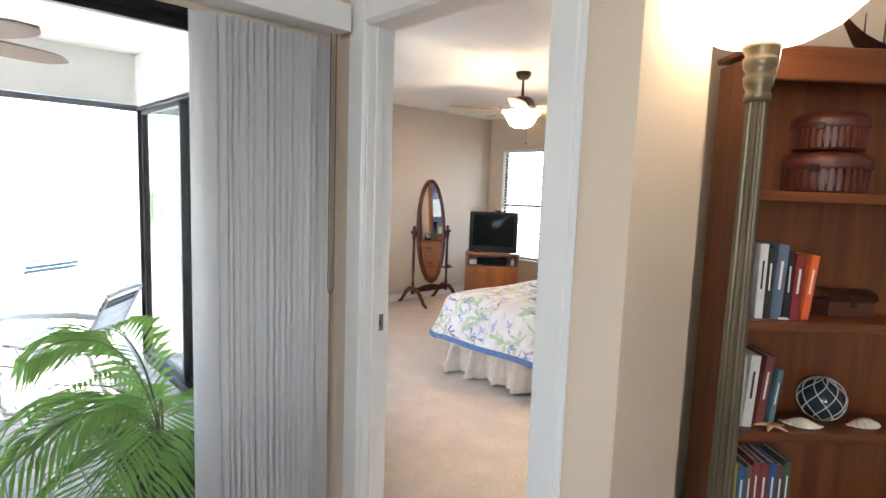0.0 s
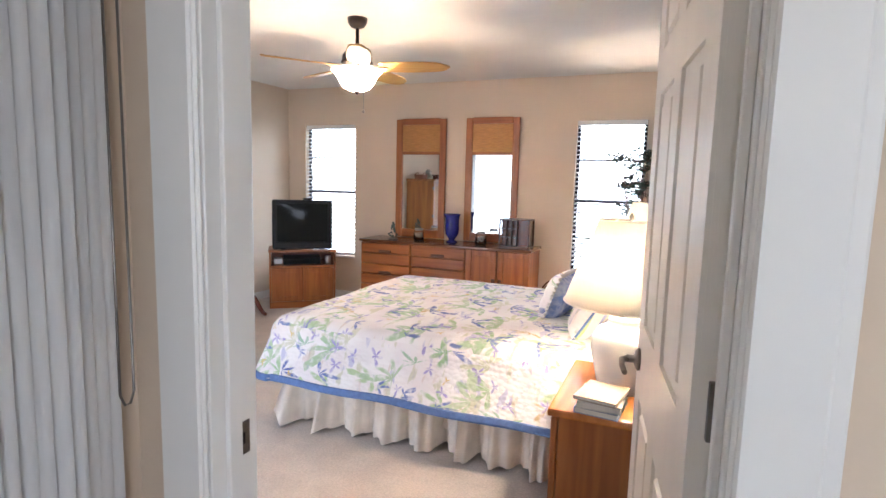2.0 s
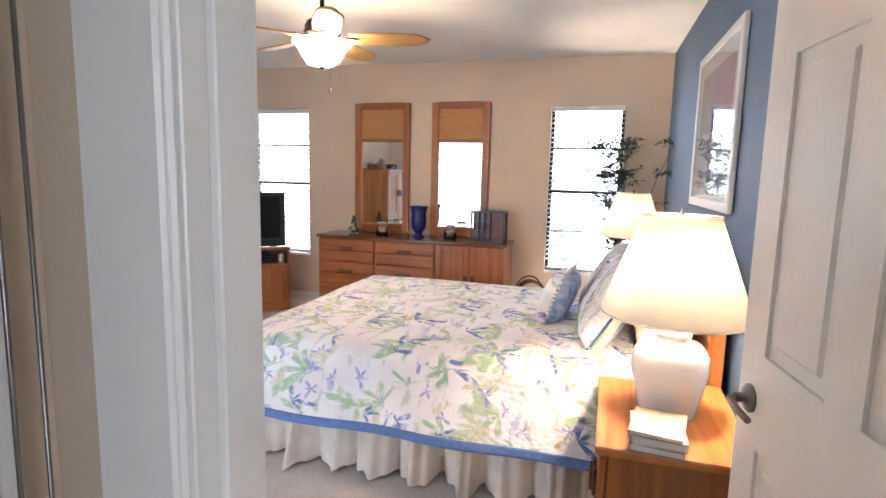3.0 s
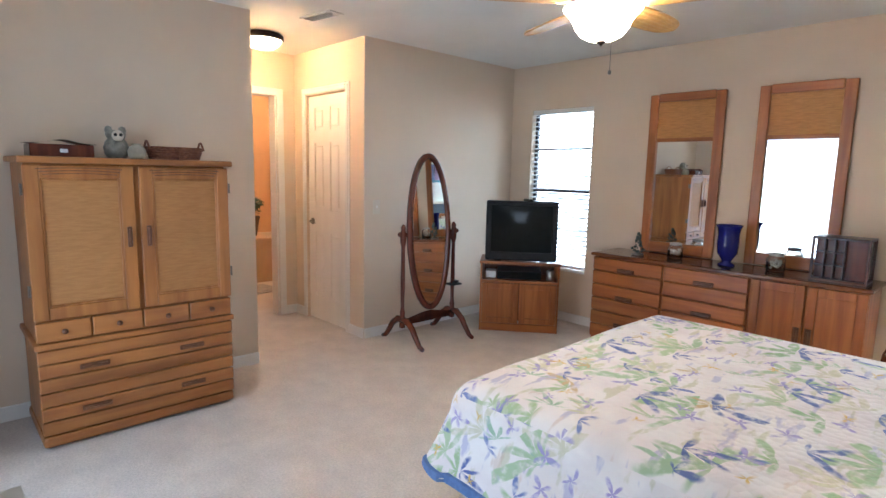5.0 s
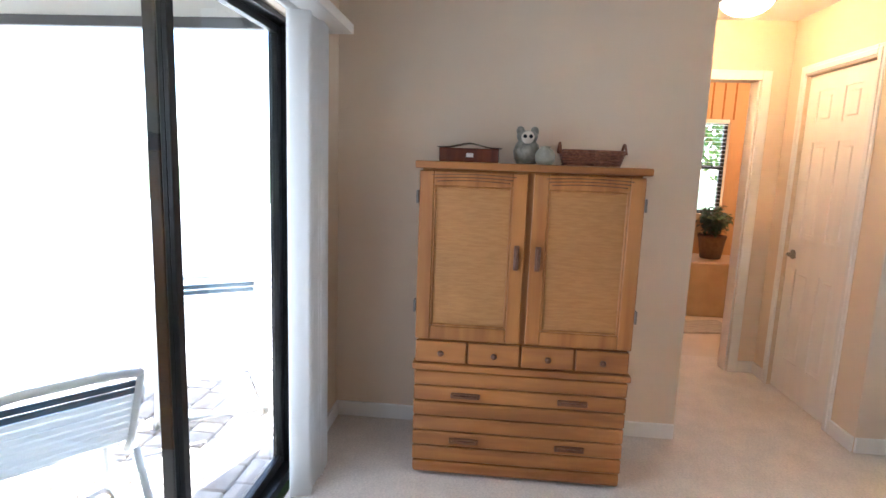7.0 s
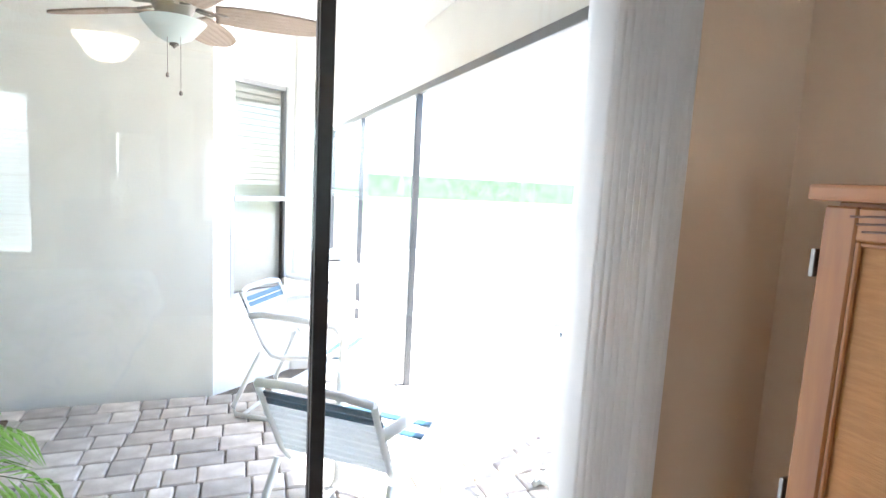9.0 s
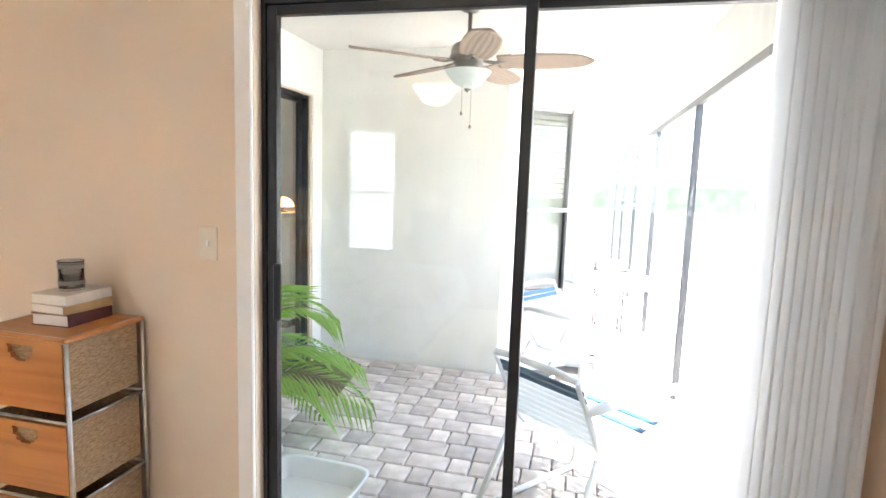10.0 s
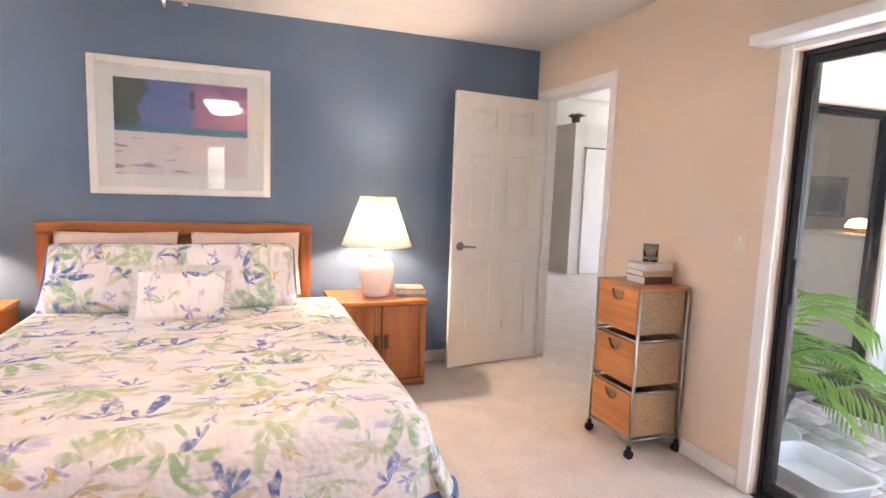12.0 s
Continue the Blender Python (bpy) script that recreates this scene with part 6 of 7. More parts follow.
lathe(bm, ((0.0, 0), (0.028, 0.002), (0.022, 0.010), (0, 0.012)), 18, m=ROT(90, "Y"), at=(0.05, 0, 0.065))
part("owl", bm, MOWL, ow)
fb_ = lathe(bmesh.new(), ((0.0, 0), (0.030, 0.001), (0.026, 0.008), (0, 0.010)), 20, m=ROT(90, "Y"), at=(0.046, 0, 0.122))
part("face", fb_, MALMOND, ow, "pale owl face")
for s in (-1, 1):
    part("eye", lathe(bmesh.new(), ((0.0, 0), (0.009, 0.001), (0.007, 0.005), (0, 0.006)), 12, m=ROT(90, "Y"), at=(0.054, s * 0.013, 0.127)), MPLASTIC, ow)
sj = thing("ceramic_jar", (0.30, 1.045, AT), "small pale round ceramic pot", "pot")
part("pot", lathe(bmesh.new(), ((0, 0), (0.03, 0), (0.044, 0.02), (0.046, 0.045), (0.034, 0.068), (0.02, 0.075), (0.024, 0.082), (0, 0.084)), 20), mat("pale_stoneware", (0.38, 0.36, 0.28), 0.5, var=0.2, scale=30), sj)
bk = thing("woven_basket", (0.22, 1.265, AT), "long red-brown woven basket tray with end handles", "basket")
MWICKR = mat("red_brown_wicker", (0.26, 0.10, 0.05), 0.7, color2=(0.14, 0.05, 0.025), scale=70, stretch=(1, 1, 2), bump=0.8, bscale=200)
for i in range(6):
    z = 0.006 + i * 0.0125
    k = 0.86 + 0.14 * i / 5
    pts = []
    for j in range(41):
        a_ = 2 * math.pi * j / 40
        c_, s_ = math.cos(a_), math.sin(a_)
        kk = (abs(c_) ** 4 + abs(s_) ** 4) ** -0.25
        pts.append((c_ * kk * 0.085 * k, s_ * kk * 0.145 * k, z))
    part("basket_weave", tube(bmesh.new(), pts, 0.007, 6), MWICKR, bk)
bpart("base", (-0.07, -0.12, 0.0), (0.07, 0.12, 0.006), MWICKR, bk, 0.002)
for s in (-1, 1):
    part("handle", tube(bmesh.new(), [(-0.05 + 0.1 * i / 8, s * 0.148, 0.06 + 0.045 * math.sin(math.pi * i / 8)) for i in range(9)], 0.006, 8), MWICKR, bk)


def foliage_plant(at, height, seed, name, label, n_stems, leaf_mat, pot_mat, spread, leaf_len=0.055):
    ob = thing(name, at, label, "plant")
    rnd = random.Random(seed)
    part("pot", lathe(bmesh.new(), ((0, 0), (0.10, 0), (0.13, 0.20), (0.14, 0.22), (0.14, 0.24), (0.12, 0.24), (0.11, 0.20), (0, 0.19)), 24), pot_mat, ob)
    tb, lb = bmesh.new(), bmesh.new()
    for s in range(n_stems):
        a = rnd.uniform(0, 2 * math.pi)
        sp = spread * rnd.uniform(0.3, 1.0)
        top = height * rnd.uniform(0.72, 1.0)
        pts = []
        for i in range(7):
            u = i / 6
            pts.append(Vector((math.cos(a) * sp * u ** 1.8 + rnd.uniform(-1, 1) * 0.012, math.sin(a) * sp * 0.7 * u ** 1.8 + rnd.uniform(-1, 1) * 0.012, 0.19 + (top - 0.19) * u)))
        tube(tb, pts, 0.007, 5, 0.002)
        for i in range(2, 7):
            for k in range(4 if i > 2 else 1):
                b0 = pts[i] if i < 6 else pts[6]
                aa = rnd.uniform(0, 2 * math.pi)
                tip = b0 + Vector((math.cos(aa), math.sin(aa) * 0.7, rnd.uniform(-0.1, 0.5))) * rnd.uniform(0.08, 0.18)
                tube(tb, (b0, (b0 + tip) / 2 + Vector((0, 0, 0.015)), tip), 0.002, 4, 0.001)
                for q in range(9):
                    c = b0.lerp(tip, (q + 1) / 9)
                    d1 = Vector((rnd.uniform(-1, 1), rnd.uniform(-1, 1), rnd.uniform(-0.6, 0.5))).normalized()
                    side = d1.cross(Vector((rnd.uniform(-.4, .4), rnd.uniform(-.4, .4), 1))).normalized()
                    L_ = leaf_len * rnd.uniform(0.7, 1.2)
                    up = side.cross(d1) * 0.006
                    v = [lb.verts.new(p) for p in (c, c + d1 * L_ * 0.45 + side * L_ * 0.26 + up, c + d1 * L_, c + d1 * L_ * 0.45 - side * L_ * 0.26 + up)]
                    lb.faces.new((v[0], v[1], v[2]))
                    lb.faces.new((v[0], v[2], v[3]))
    part("stem", tb, MBROWNZ, ob)
    tagged(part("leaves", lb, leaf_mat, ob), kind="stuff")
    return ob


MLEAFD = mat("dark_silk_leaf", (0.030, 0.055, 0.035), 0.55, color2=(0.055, 0.085, 0.05), scale=8)
MPOT = mat("brown_basket_pot", (0.18, 0.10, 0.05), 0.8, var=0.3, scale=30, bump=0.6, bscale=90)
foliage_plant((4.08, 4.28, 0), 1.72, 5, "ficus_plant", "tall dark green silk ficus between the lamp and window", 11, MLEAFD, MPOT, 0.36)
foliage_plant((-3.0, 3.12, 0.545), 0.52, 9, "potted_plant", "leafy green plant on the bathtub deck", 12, mat("green_leaf", (0.05, 0.10, 0.03), 0.5, color2=(0.03, 0.06, 0.02), scale=8), MPOT, 0.22)

# bathroom: tub deck, window, rug
tub = thing("tub_deck", (-2.85, 2.95, 0), "tiled tan tub surround under the bathroom window", "bathtub")
bpart("deck", (-0.43, -1.0, 0), (0.2, 0.8, 0.545), mat("tan_tile", (0.50, 0.34, 0.20), 0.35, var=0.12, scale=6), tub, 0.01)
rug = thing("bath_rug", (-2.25, 2.75, 0), "small grey striped bath rug", "rug", rz=10)
bpart("pile", (-0.20, -0.35, 0), (0.20, 0.35, 0.014), mat("grey_rug", (0.26, 0.24, 0.24), 0.95, color2=(0.5, 0.47, 0.44), scale=9, stretch=(8, 1, 1), bump=0.8, bscale=150), rug, 0.006)
bm = bmesh.new()
for a, b in (((-3.40, 2.30, 0.98), (-3.36, 2.34, 1.98)), ((-3.40, 3.26, 0.98), (-3.36, 3.30, 1.98)), ((-3.40, 2.34, 0.98), (-3.36, 3.26, 1.02)), ((-3.40, 2.34, 1.94), (-3.36, 3.26, 1.98)), ((-3.40, 2.34, 1.46), (-3.36, 3.26, 1.50))):
    box(bm, a, b, 0.002)
bw = tagged(part("window_bathroom", bm, MBLACK), "dark framed bathroom window", kind="structure")
p = bpart("pane", (-3.382, 2.34, 1.02), (-3.378, 3.26, 1.94), MGLASS, bw, 0)
p.visible_shadow = False
bl = thing("horizontal_blind", (-3.30, 2.80, 1.98), "white slat blind over the bathroom window", "window blind", "slatted window blinds", rz=-90)
bpart("head_rail", (-0.48, -0.03, -0.04), (0.48, 0.02, 0), MTRIM, bl, 0.003)
bm = box(bmesh.new(), (-0.47, -0.022, -0.0012), (0.47, 0.022, 0.0012))
sl = part("slat", bm, MSLAT, bl, loc=(0, 0, -0.06))
for i in range(1, 21):
    o = new("slat", sl.data)
    o.parent, o.location = bl, (0, 0, -0.06 - i * 0.043)
vl = thing("window_valance", (-3.28, 2.80, 2.02), "rust coloured cloth valance over the bathroom window", "valance", rz=-90)
part("cloth", sheet(bmesh.new(), lambda u, v: Vector((-0.55 + u * 1.1, 0.012 * math.sin(u * 60) - 0.03, 0.38 - v * 0.42)), 90, 3, 0.003), mat("rust_cloth", (0.40, 0.15, 0.045), 0.9, var=0.2, scale=12), vl)

# ---- living room corner ----


def bookcase():
    rz = 47
    ob = thing("bookcase", (4.737, 0.45, 0), "warm brown wooden bookcase set diagonally, shelves of books and shells", "bookcase", rz=rz)
    W_, D_, top = 0.98, 0.20, 1.895
    bpart("side_panel", (0, 0.02, 0), (0.022, D_, top - 0.03), MBROWNZ, ob, 0.002)
    bpart("side_panel", (W_ - 0.022, 0.02, 0), (W_, D_, top - 0.03), MBROWNZ, ob, 0.002)
    bpart("stile", (-0.004, 0, 0), (0.045, 0.02, top - 0.10), MBROWNZ, ob, 0.005)
    bpart("stile", (W_ - 0.045, 0, 0), (W_ + 0.004, 0.02, top - 0.10), MBROWNZ, ob, 0.005)
    bpart("back_panel", (0.022, D_ - 0.01, 0.05), (W_ - 0.022, D_ - 0.002, top - 0.03), MBROWNZ, ob, 0)
    bpart("cornice", (-0.012, -0.012, top - 0.10), (W_ + 0.012, 0.02, top - 0.01), MBROWN, ob, 0.008, "", 2)
    bpart("top", (-0.014, -0.014, top - 0.018), (W_ + 0.014, D_, top), MBROWN, ob, 0.004)
    zs = (0.06, 0.33, 0.675, 1.045, 1.46)
    for z in zs:
        bpart("shelf", (0.0225, 0.004, z - 0.032), (W_ - 0.0225, D_ - 0.011, z), MBROWN, ob, 0.004)
    M_ = pose(4.737, 0.45, 0, 0, 0, rz)
    put = lambda x, y, z: M_ @ Vector((x, y, z))
    rnd = random.Random(12)

    def row(x, z, items):
        for nm, t, h, col, ln in items:
            t, h = t * 0.95, h * 1.04
            book("book", put(x + t / 2, 0.045, z), rz, (t, 0.17, h), col, nm, True, ln)
            x += t + 0.002 + abs(ln) * 0.003
    S = " standing on the bookcase shelf"
    row(0.105, 1.045, (("thin white book" + S, 0.028, 0.235, (0.70, 0.68, 0.64), 0), ("black book" + S, 0.022, 0.225, (0.02, 0.02, 0.022), 0), ("grey blue book" + S, 0.036, 0.235, (0.12, 0.15, 0.20), 2),
                      ("black book" + S, 0.020, 0.215, (0.02, 0.02, 0.02), 0), ("black and red book" + S, 0.032, 0.205, (0.22, 0.02, 0.02), 2), ("orange and white book" + S, 0.026, 0.205, (0.75, 0.13, 0.03), 5)))
    row(0.075, 0.675, (("cream paperback" + S, 0.022, 0.23, (0.62, 0.56, 0.46), 0), ("white book with a worn spine" + S, 0.034, 0.235, (0.66, 0.62, 0.55), 3), ("dark red book" + S, 0.028, 0.235, (0.18, 0.04, 0.03), 5), ("blue grey book" + S, 0.018, 0.19, (0.10, 0.18, 0.20), 6)))
    row(0.075, 0.33, tuple((("yellow", "blue", "brown", "red", "red", "blue", "brown", "green")[i] + " book" + S, rnd.uniform(0.02, 0.034), rnd.uniform(0.19, 0.22), ((0.35, 0.26, 0.06), (0.04, 0.12, 0.25), (0.16, 0.08, 0.05), (0.22, 0.04, 0.03), (0.20, 0.03, 0.03), (0.05, 0.08, 0.2), (0.12, 0.06, 0.04), (0.05, 0.1, 0.05))[i], 0) for i in range(8)))
    row(0.075, 0.06, tuple((("green", "brown", "black", "red", "tan")[i] + " book" + S, rnd.uniform(0.025, 0.04), rnd.uniform(0.2, 0.24), ((0.04, 0.1, 0.06), (0.16, 0.08, 0.05), (0.03, 0.03, 0.03), (0.2, 0.03, 0.02), (0.4, 0.3, 0.2))[i], 0) for i in range(5)))
    # two stacked lacquer baskets
    ml = mat("red_brown_lacquer", (0.10, 0.022, 0.011), 0.42, color2=(0.06, 0.014, 0.008), scale=30, stretch=(1, 1, 0.3), bump=0.7, bscale=60)
    for i, (r_, h_) in enumerate(((0.125, 0.125), (0.105, 0.115))):
        c = thing("lacquered_basket", put(0.355, 0.145, 1.46 + i * 0.139), "round red-brown lacquered basket with a lid on the bookcase shelf", "basket", "stacked round baskets")
        bm = bmesh.new()
        n = 36
        for k in range(n):
            a0 = 2 * math.pi * k / n
            if k == 0:
                sl = part("slat", box(bmesh.new(), (r_ - 0.004, -0.006 * r_ / 0.12, 0.006), (r_ + 0.003, 0.006 * r_ / 0.12, h_ * 0.62), 0.0), ml, c)
            else:
                s2 = new("slat", sl.data)
                s2.parent, s2.rotation_euler.z = c, a0
        lathe(bm, ((0, 0), (r_ - 0.003, 0), (r_ - 0.003, h_ * 0.62), (0, h_ * 0.62)), 36)
        part("basket_wall", bm, ml, c)
        part("lid", lathe(bmesh.new(), ((r_ + 0.004, h_ * 0.62), (r_ + 0.007, h_ * 0.66), (r_ + 0.007, h_ * 0.82), (r_ + 0.002, h_ * 0.92), (r_ * 0.8, h_ * 1.04), (r_ * 0.4, h_ * 1.1), (0, h_ * 1.11)), 36), ml, c)
        bpart("clasp", (-0.012, -r_ - 0.012, h_ * 0.55), (0.012, -r_ - 0.003, h_ * 0.72), MBRONZE, c, 0.002)
    # net float, starfish, shells, small chest
    g = thing("glass_float", put(0.42, 0.13, 0.675), "dark glass fishing float in a white rope net", "glass float")
    part("ball", lathe(bmesh.new(), [(0.072 * math.sin(math.pi * i / 16), 0.072 - 0.072 * math.cos(math.pi * i / 16)) for i in range(17)], 28), mat("dark_bottle_glass", (0.02, 0.03, 0.035), 0.06, var=0.2), g)
    nb = bmesh.new()
    for s in (-1, 1):
        for k in range(8):
            pts = []
            for i in range(1, 18):
                th = math.pi * i / 18
                ph = 2 * math.pi * k / 8 + s * i * 0.14
                pts.append((0.0745 * math.sin(th) * math.cos(ph), 0.0745 * math.sin(th) * math.sin(ph), 0.0745 - 0.0745 * math.cos(th)))
            tube(nb, pts, 0.0016, 5)
    part("rope_net", nb, mat("white_rope", (0.62, 0.60, 0.55), 0.9, var=0.2, scale=60), g)
    ms = mat("white_shell", (0.72, 0.66, 0.56), 0.5, color2=(0.58, 0.46, 0.34), scale=12, bump=0.4, bscale=40)

    def scallop(u, v):
        a_ = (u - 0.5) * 2.5
        r_ = v * (0.075 + 0.002 * math.cos(u * 60))
        return Vector((r_ * math.sin(a_) * 0.95, -r_ * math.cos(a_), 0.004 + 0.022 * math.sin(math.pi * v) * (1 - (2 * u - 1) ** 2) + 0.0018 * v * math.cos(u * 60)))
    for x, y, r in ((0.33, 0.105, -20), (0.535, 0.12, 15)):
        sh = thing("sea_shell", put(x, y, 0.675), "flat white scallop shell on the bookcase shelf", "shell", rz=rz + r)
        part("shell", sheet(bmesh.new(), scallop, 40, 10, 0.002), ms, sh)
    st = thing("starfish", put(0.19, 0.032, 0.677), "tan dried starfish leaning on the shelf edge", "starfish", rz=rz)
    bm = bmesh.new()
    for k in range(5):
        a_ = math.radians(90 + 72 * k)
        tube(bm, ((0, 0, 0.012), (0.03 * math.cos(a_), 0.03 * math.sin(a_) * 0.8, 0.012), (0.055 * math.cos(a_), 0.055 * math.sin(a_) * 0.8, 0.006)), 0.012, 8, 0.003, 0.7)
    part("arms", bm, mat("tan_starfish", (0.55, 0.33, 0.16), 0.9, var=0.25, scale=50, bump=1.0, bscale=120), st)
    cx_ = thing("treasure_chest", put(0.47, 0.15, 1.045), "small dark wooden treasure chest", "chest", rz=rz)
    bpart("chest_body", (-0.08, -0.05, 0), (0.08, 0.05, 0.055), MDKW, cx_, 0.004)
    bm = bmesh.new()
    sheet(bm, lambda u, v: Vector((-0.083 + v * 0.166, -0.053 * math.cos(math.pi * u), 0.057 + 0.035 * math.sin(math.pi * u))), 14, 2)
    bmesh.ops.solidify(bm, geom=bm.faces[:], thickness=0.004)
    part("chest_lid", bm, MDKW, cx_)
    bpart("latch", (-0.01, -0.057, 0.035), (0.01, -0.0505, 0.06), MBRONZE, cx_, 0.001)
    sm_ = thing("white_shell_chip", put(0.19, 0.03, 1.046), "small white shell fragment on the shelf edge", "shell", rz=rz)
    bpart("chip", (-0.016, -0.008, 0), (0.016, 0.008, 0.008), MWHITEP, sm_, 0.003)
    md = thing("model_ship", put(0.50, 0.14, 1.895), "dark carved wooden model boat on the bookcase", "ornament", rz=rz + 20)
    bm = bmesh.new()
    sheet(bm, lambda u, v: Vector(((u - 0.5) * 0.4, (v - 0.5) * 0.1 * math.sin(math.pi * min(0.999, max(0.001, u))), 0.035 + 0.09 * abs(2 * u - 1) ** 2.5 - 0.035 * math.sin(math.pi * v))), 20, 6)
    bmesh.ops.solidify(bm, geom=bm.faces[:], thickness=0.006)
    part("hull", bm, MDKW, md)
    bpart("stand", (-0.06, -0.03, 0), (0.06, 0.03, 0.02), MDKW, md, 0.003)
    for i in range(3):
        part("mast", tube(bmesh.new(), ((-0.1 + 0.1 * i, 0, 0.03), (-0.07 + 0.1 * i, 0.02, 0.15 + 0.03 * i)), 0.004, 6, 0.002), MDKW, md)


bookcase()


def torchiere(x, y):
    ob = thing("floor_lamp", (x, y, 0), "bronze fluted torchiere floor lamp, lit, with a white glass bowl", "floor lamp")
    mt = mat("aged_bronze_paint", (0.17, 0.13, 0.075), 0.32, 0.55, color2=(0.10, 0.08, 0.05), scale=9, stretch=(1, 1, 0.2))
    part("base", lathe(bmesh.new(), ((0, 0), (0.15, 0), (0.155, 0.015), (0.13, 0.03), (0.06, 0.045), (0.035, 0.08), (0.04, 0.10), (0, 0.101)), 36), mt, ob)
    bm = bmesh.new()
    n = 32
    rings = []
    for z, r_ in ((0.10, 0.036), (0.6, 0.033), (1.2, 0.029), (1.70, 0.026)):
        rings.append([bm.verts.new(((r_ - 0.003 * (k % 2)) * math.cos(2 * math.pi * k / n), (r_ - 0.003 * (k % 2)) * math.sin(2 * math.pi * k / n), z)) for k in range(n)])
    for p_, q_ in zip(rings, rings[1:]):
        for k in range(n):
            bm.faces.new((p_[k], p_[(k + 1) % n], q_[(k + 1) % n], q_[k]))
    part("pole", bm, mt, ob, "fluted tapering pole")
    part("capital", lathe(bmesh.new(), ((0.026, 1.68), (0.033, 1.685), (0.033, 1.70), (0.028, 1.71), (0.036, 1.725), (0.038, 1.745), (0.031, 1.755), (0.040, 1.77), (0.042, 1.79), (0.036, 1.80), (0.046, 1.815), (0.046, 1.825), (0, 1.826)), 28), mt, ob)
    part("wire", tube(bmesh.new(), ((0.045, 0.0, 1.82), (0.047, -0.01, 1.78), (0.04, -0.012, 1.73)), 0.002, 6), MSTEEL, ob)
    bm = lathe(bmesh.new(), ((0.04, 1.827), (0.11, 1.842), (0.17, 1.875), (0.215, 1.92), (0.24, 1.98)), 44)
    bmesh.ops.delete(bm, geom=[f for f in bm.faces if len(f.verts) > 4], context="FACES")
    b_ = part("glass_bowl", bm, MTORCH, ob, "white glass bowl")
    s_ = b_.modifiers.new("thick", "SOLIDIFY")
    s_.thickness = 0.005


MTORCH = translucent("opal_glass", (0.95, 0.92, 0.85), 0.6)
_b = MTORCH.node_tree
_e, _a = _b.nodes.new("ShaderNodeEmission"), _b.nodes.new("ShaderNodeAddShader")
_e.inputs[0].default_value, _e.inputs[1].default_value = (1.0, 0.84, 0.60, 1), 0.4
_b.links.new(_b.nodes["Mix Shader"].outputs[0], _a.inputs[0])
_b.links.new(_e.outputs[0], _a.inputs[1])
_b.links.new(_a.outputs[0], _b.nodes["Material Output"].inputs["Surface"])
torchiere(4.838, 0.19)

# black board added for the shade in this corner; its edge gives the bright streak
lp = thing("leaning_panel", (4.585, 0.40, 0), "narrow black panel for the shaded gap beside the bookcase, bright edge", "panel", rz=58)
bpart("board", (0, 0, 0), (0.012, 0.075, 1.72), MPLASTIC, lp, 0.002)
bpart("steel_edge", (0.0, -0.006, 0.62), (0.014, -0.0005, 1.74), MSTEEL, lp, 0.002, "bright steel edge")

# far living room: plant ledge and door seen through the bedroom doorway
# unseen bathroom fixture, added to go with its bulb
bcl = thing("ceiling_light", (-2.4, 3.3, H), "round flush ceiling light added unseen over the bathroom", "ceiling light")
part("rim", lathe(bmesh.new(), ((0.0, 0.0), (0.135, 0.0), (0.155, -0.015), (0.158, -0.04), (0.0, -0.05))), MBRONZE, bcl)
setting("wall_living_ledge", [((8.2, -4.0, 0), (9.2, -2.75, 2.43))], MLIV, "off-white wall block with a plant ledge")
dd = thing("living_room_door", (8.19, -2.95, 0), "white flush door in the living room", "door")
bpart("leaf", (-0.02, -0.85, 0.01), (0, 0, 2.03), MTRIM, dd, 0.004)
# dark strip painted in as the shade over the door leaf
bpart("frame_shadow", (-0.012, -0.88, 2.035), (0, 0.03, 2.05), MGROOVE, dd, 0)
kc = thing("kitchen_counter", (3.72, -3.9, 0), "white panelled bar counter inside the living room slider", "counter")
bpart("counter_body", (0.03, 0.03, 0.08), (0.62, 1.07, 1.03), MTRIM, kc, 0.004)
bpart("toe_kick", (0.06, 0.05, 0.0), (0.60, 1.05, 0.08), MGROOVE, kc, 0.002)
bpart("countertop", (0.0, 0.0, 1.03), (0.65, 1.12, 1.07), mat("pale_laminate", (0.62, 0.58, 0.52), 0.3, var=0.1, scale=20), kc, 0.006, "pale laminate top", 2)
for i in range(2):
    bpart("counter_panel", (0.022, 0.07 + i * 0.49, 0.14), (0.031, 0.51 + i * 0.49, 0.96), MTRIM, kc, 0.004)
al = thing("table_lamp", (3.90, -2.96, 1.07), "small lit amber glass lamp on the bar counter", "lamp")
part("base", lathe(bmesh.new(), ((0, 0), (0.05, 0), (0.05, 0.01), (0.015, 0.02), (0.012, 0.05), (0, 0.051)), 20), MBRONZE, al)
part("shade", lathe(bmesh.new(), ((0.105, 0.05), (0.10, 0.075), (0.075, 0.115), (0.03, 0.135), (0.0, 0.137)), 28), glow("amber_glass", (1.0, 0.42, 0.12), 1.1), al, "amber glass shade")
ov = thing("wall_oven", (4.75, -3.95, 1.18), "dark built-in oven front in a grey-brown cabinet", "oven")
bpart("oven_case", (0.0, 0.0, 0.0), (0.5, 1.2, 0.42), MBLACK, ov, 0.006)
bpart("oven_glass", (-0.006, 0.06, 0.05), (0.0, 1.14, 0.34), MSCREEN, ov, 0.002)
setting("wall_kitchen_cabinets", [((4.72, -6.0, 0), (5.3, -2.7, 1.18)), ((4.72, -6.0, 1.61), (5.3, -2.7, 2.4)), ((4.72, -6.0, 1.18), (5.3, -3.97, 1.61))], mat("grey_brown_cabinet", (0.23, 0.20, 0.175), 0.5, var=0.12, scale=4), "grey-brown kitchen cabinet wall round an oven")
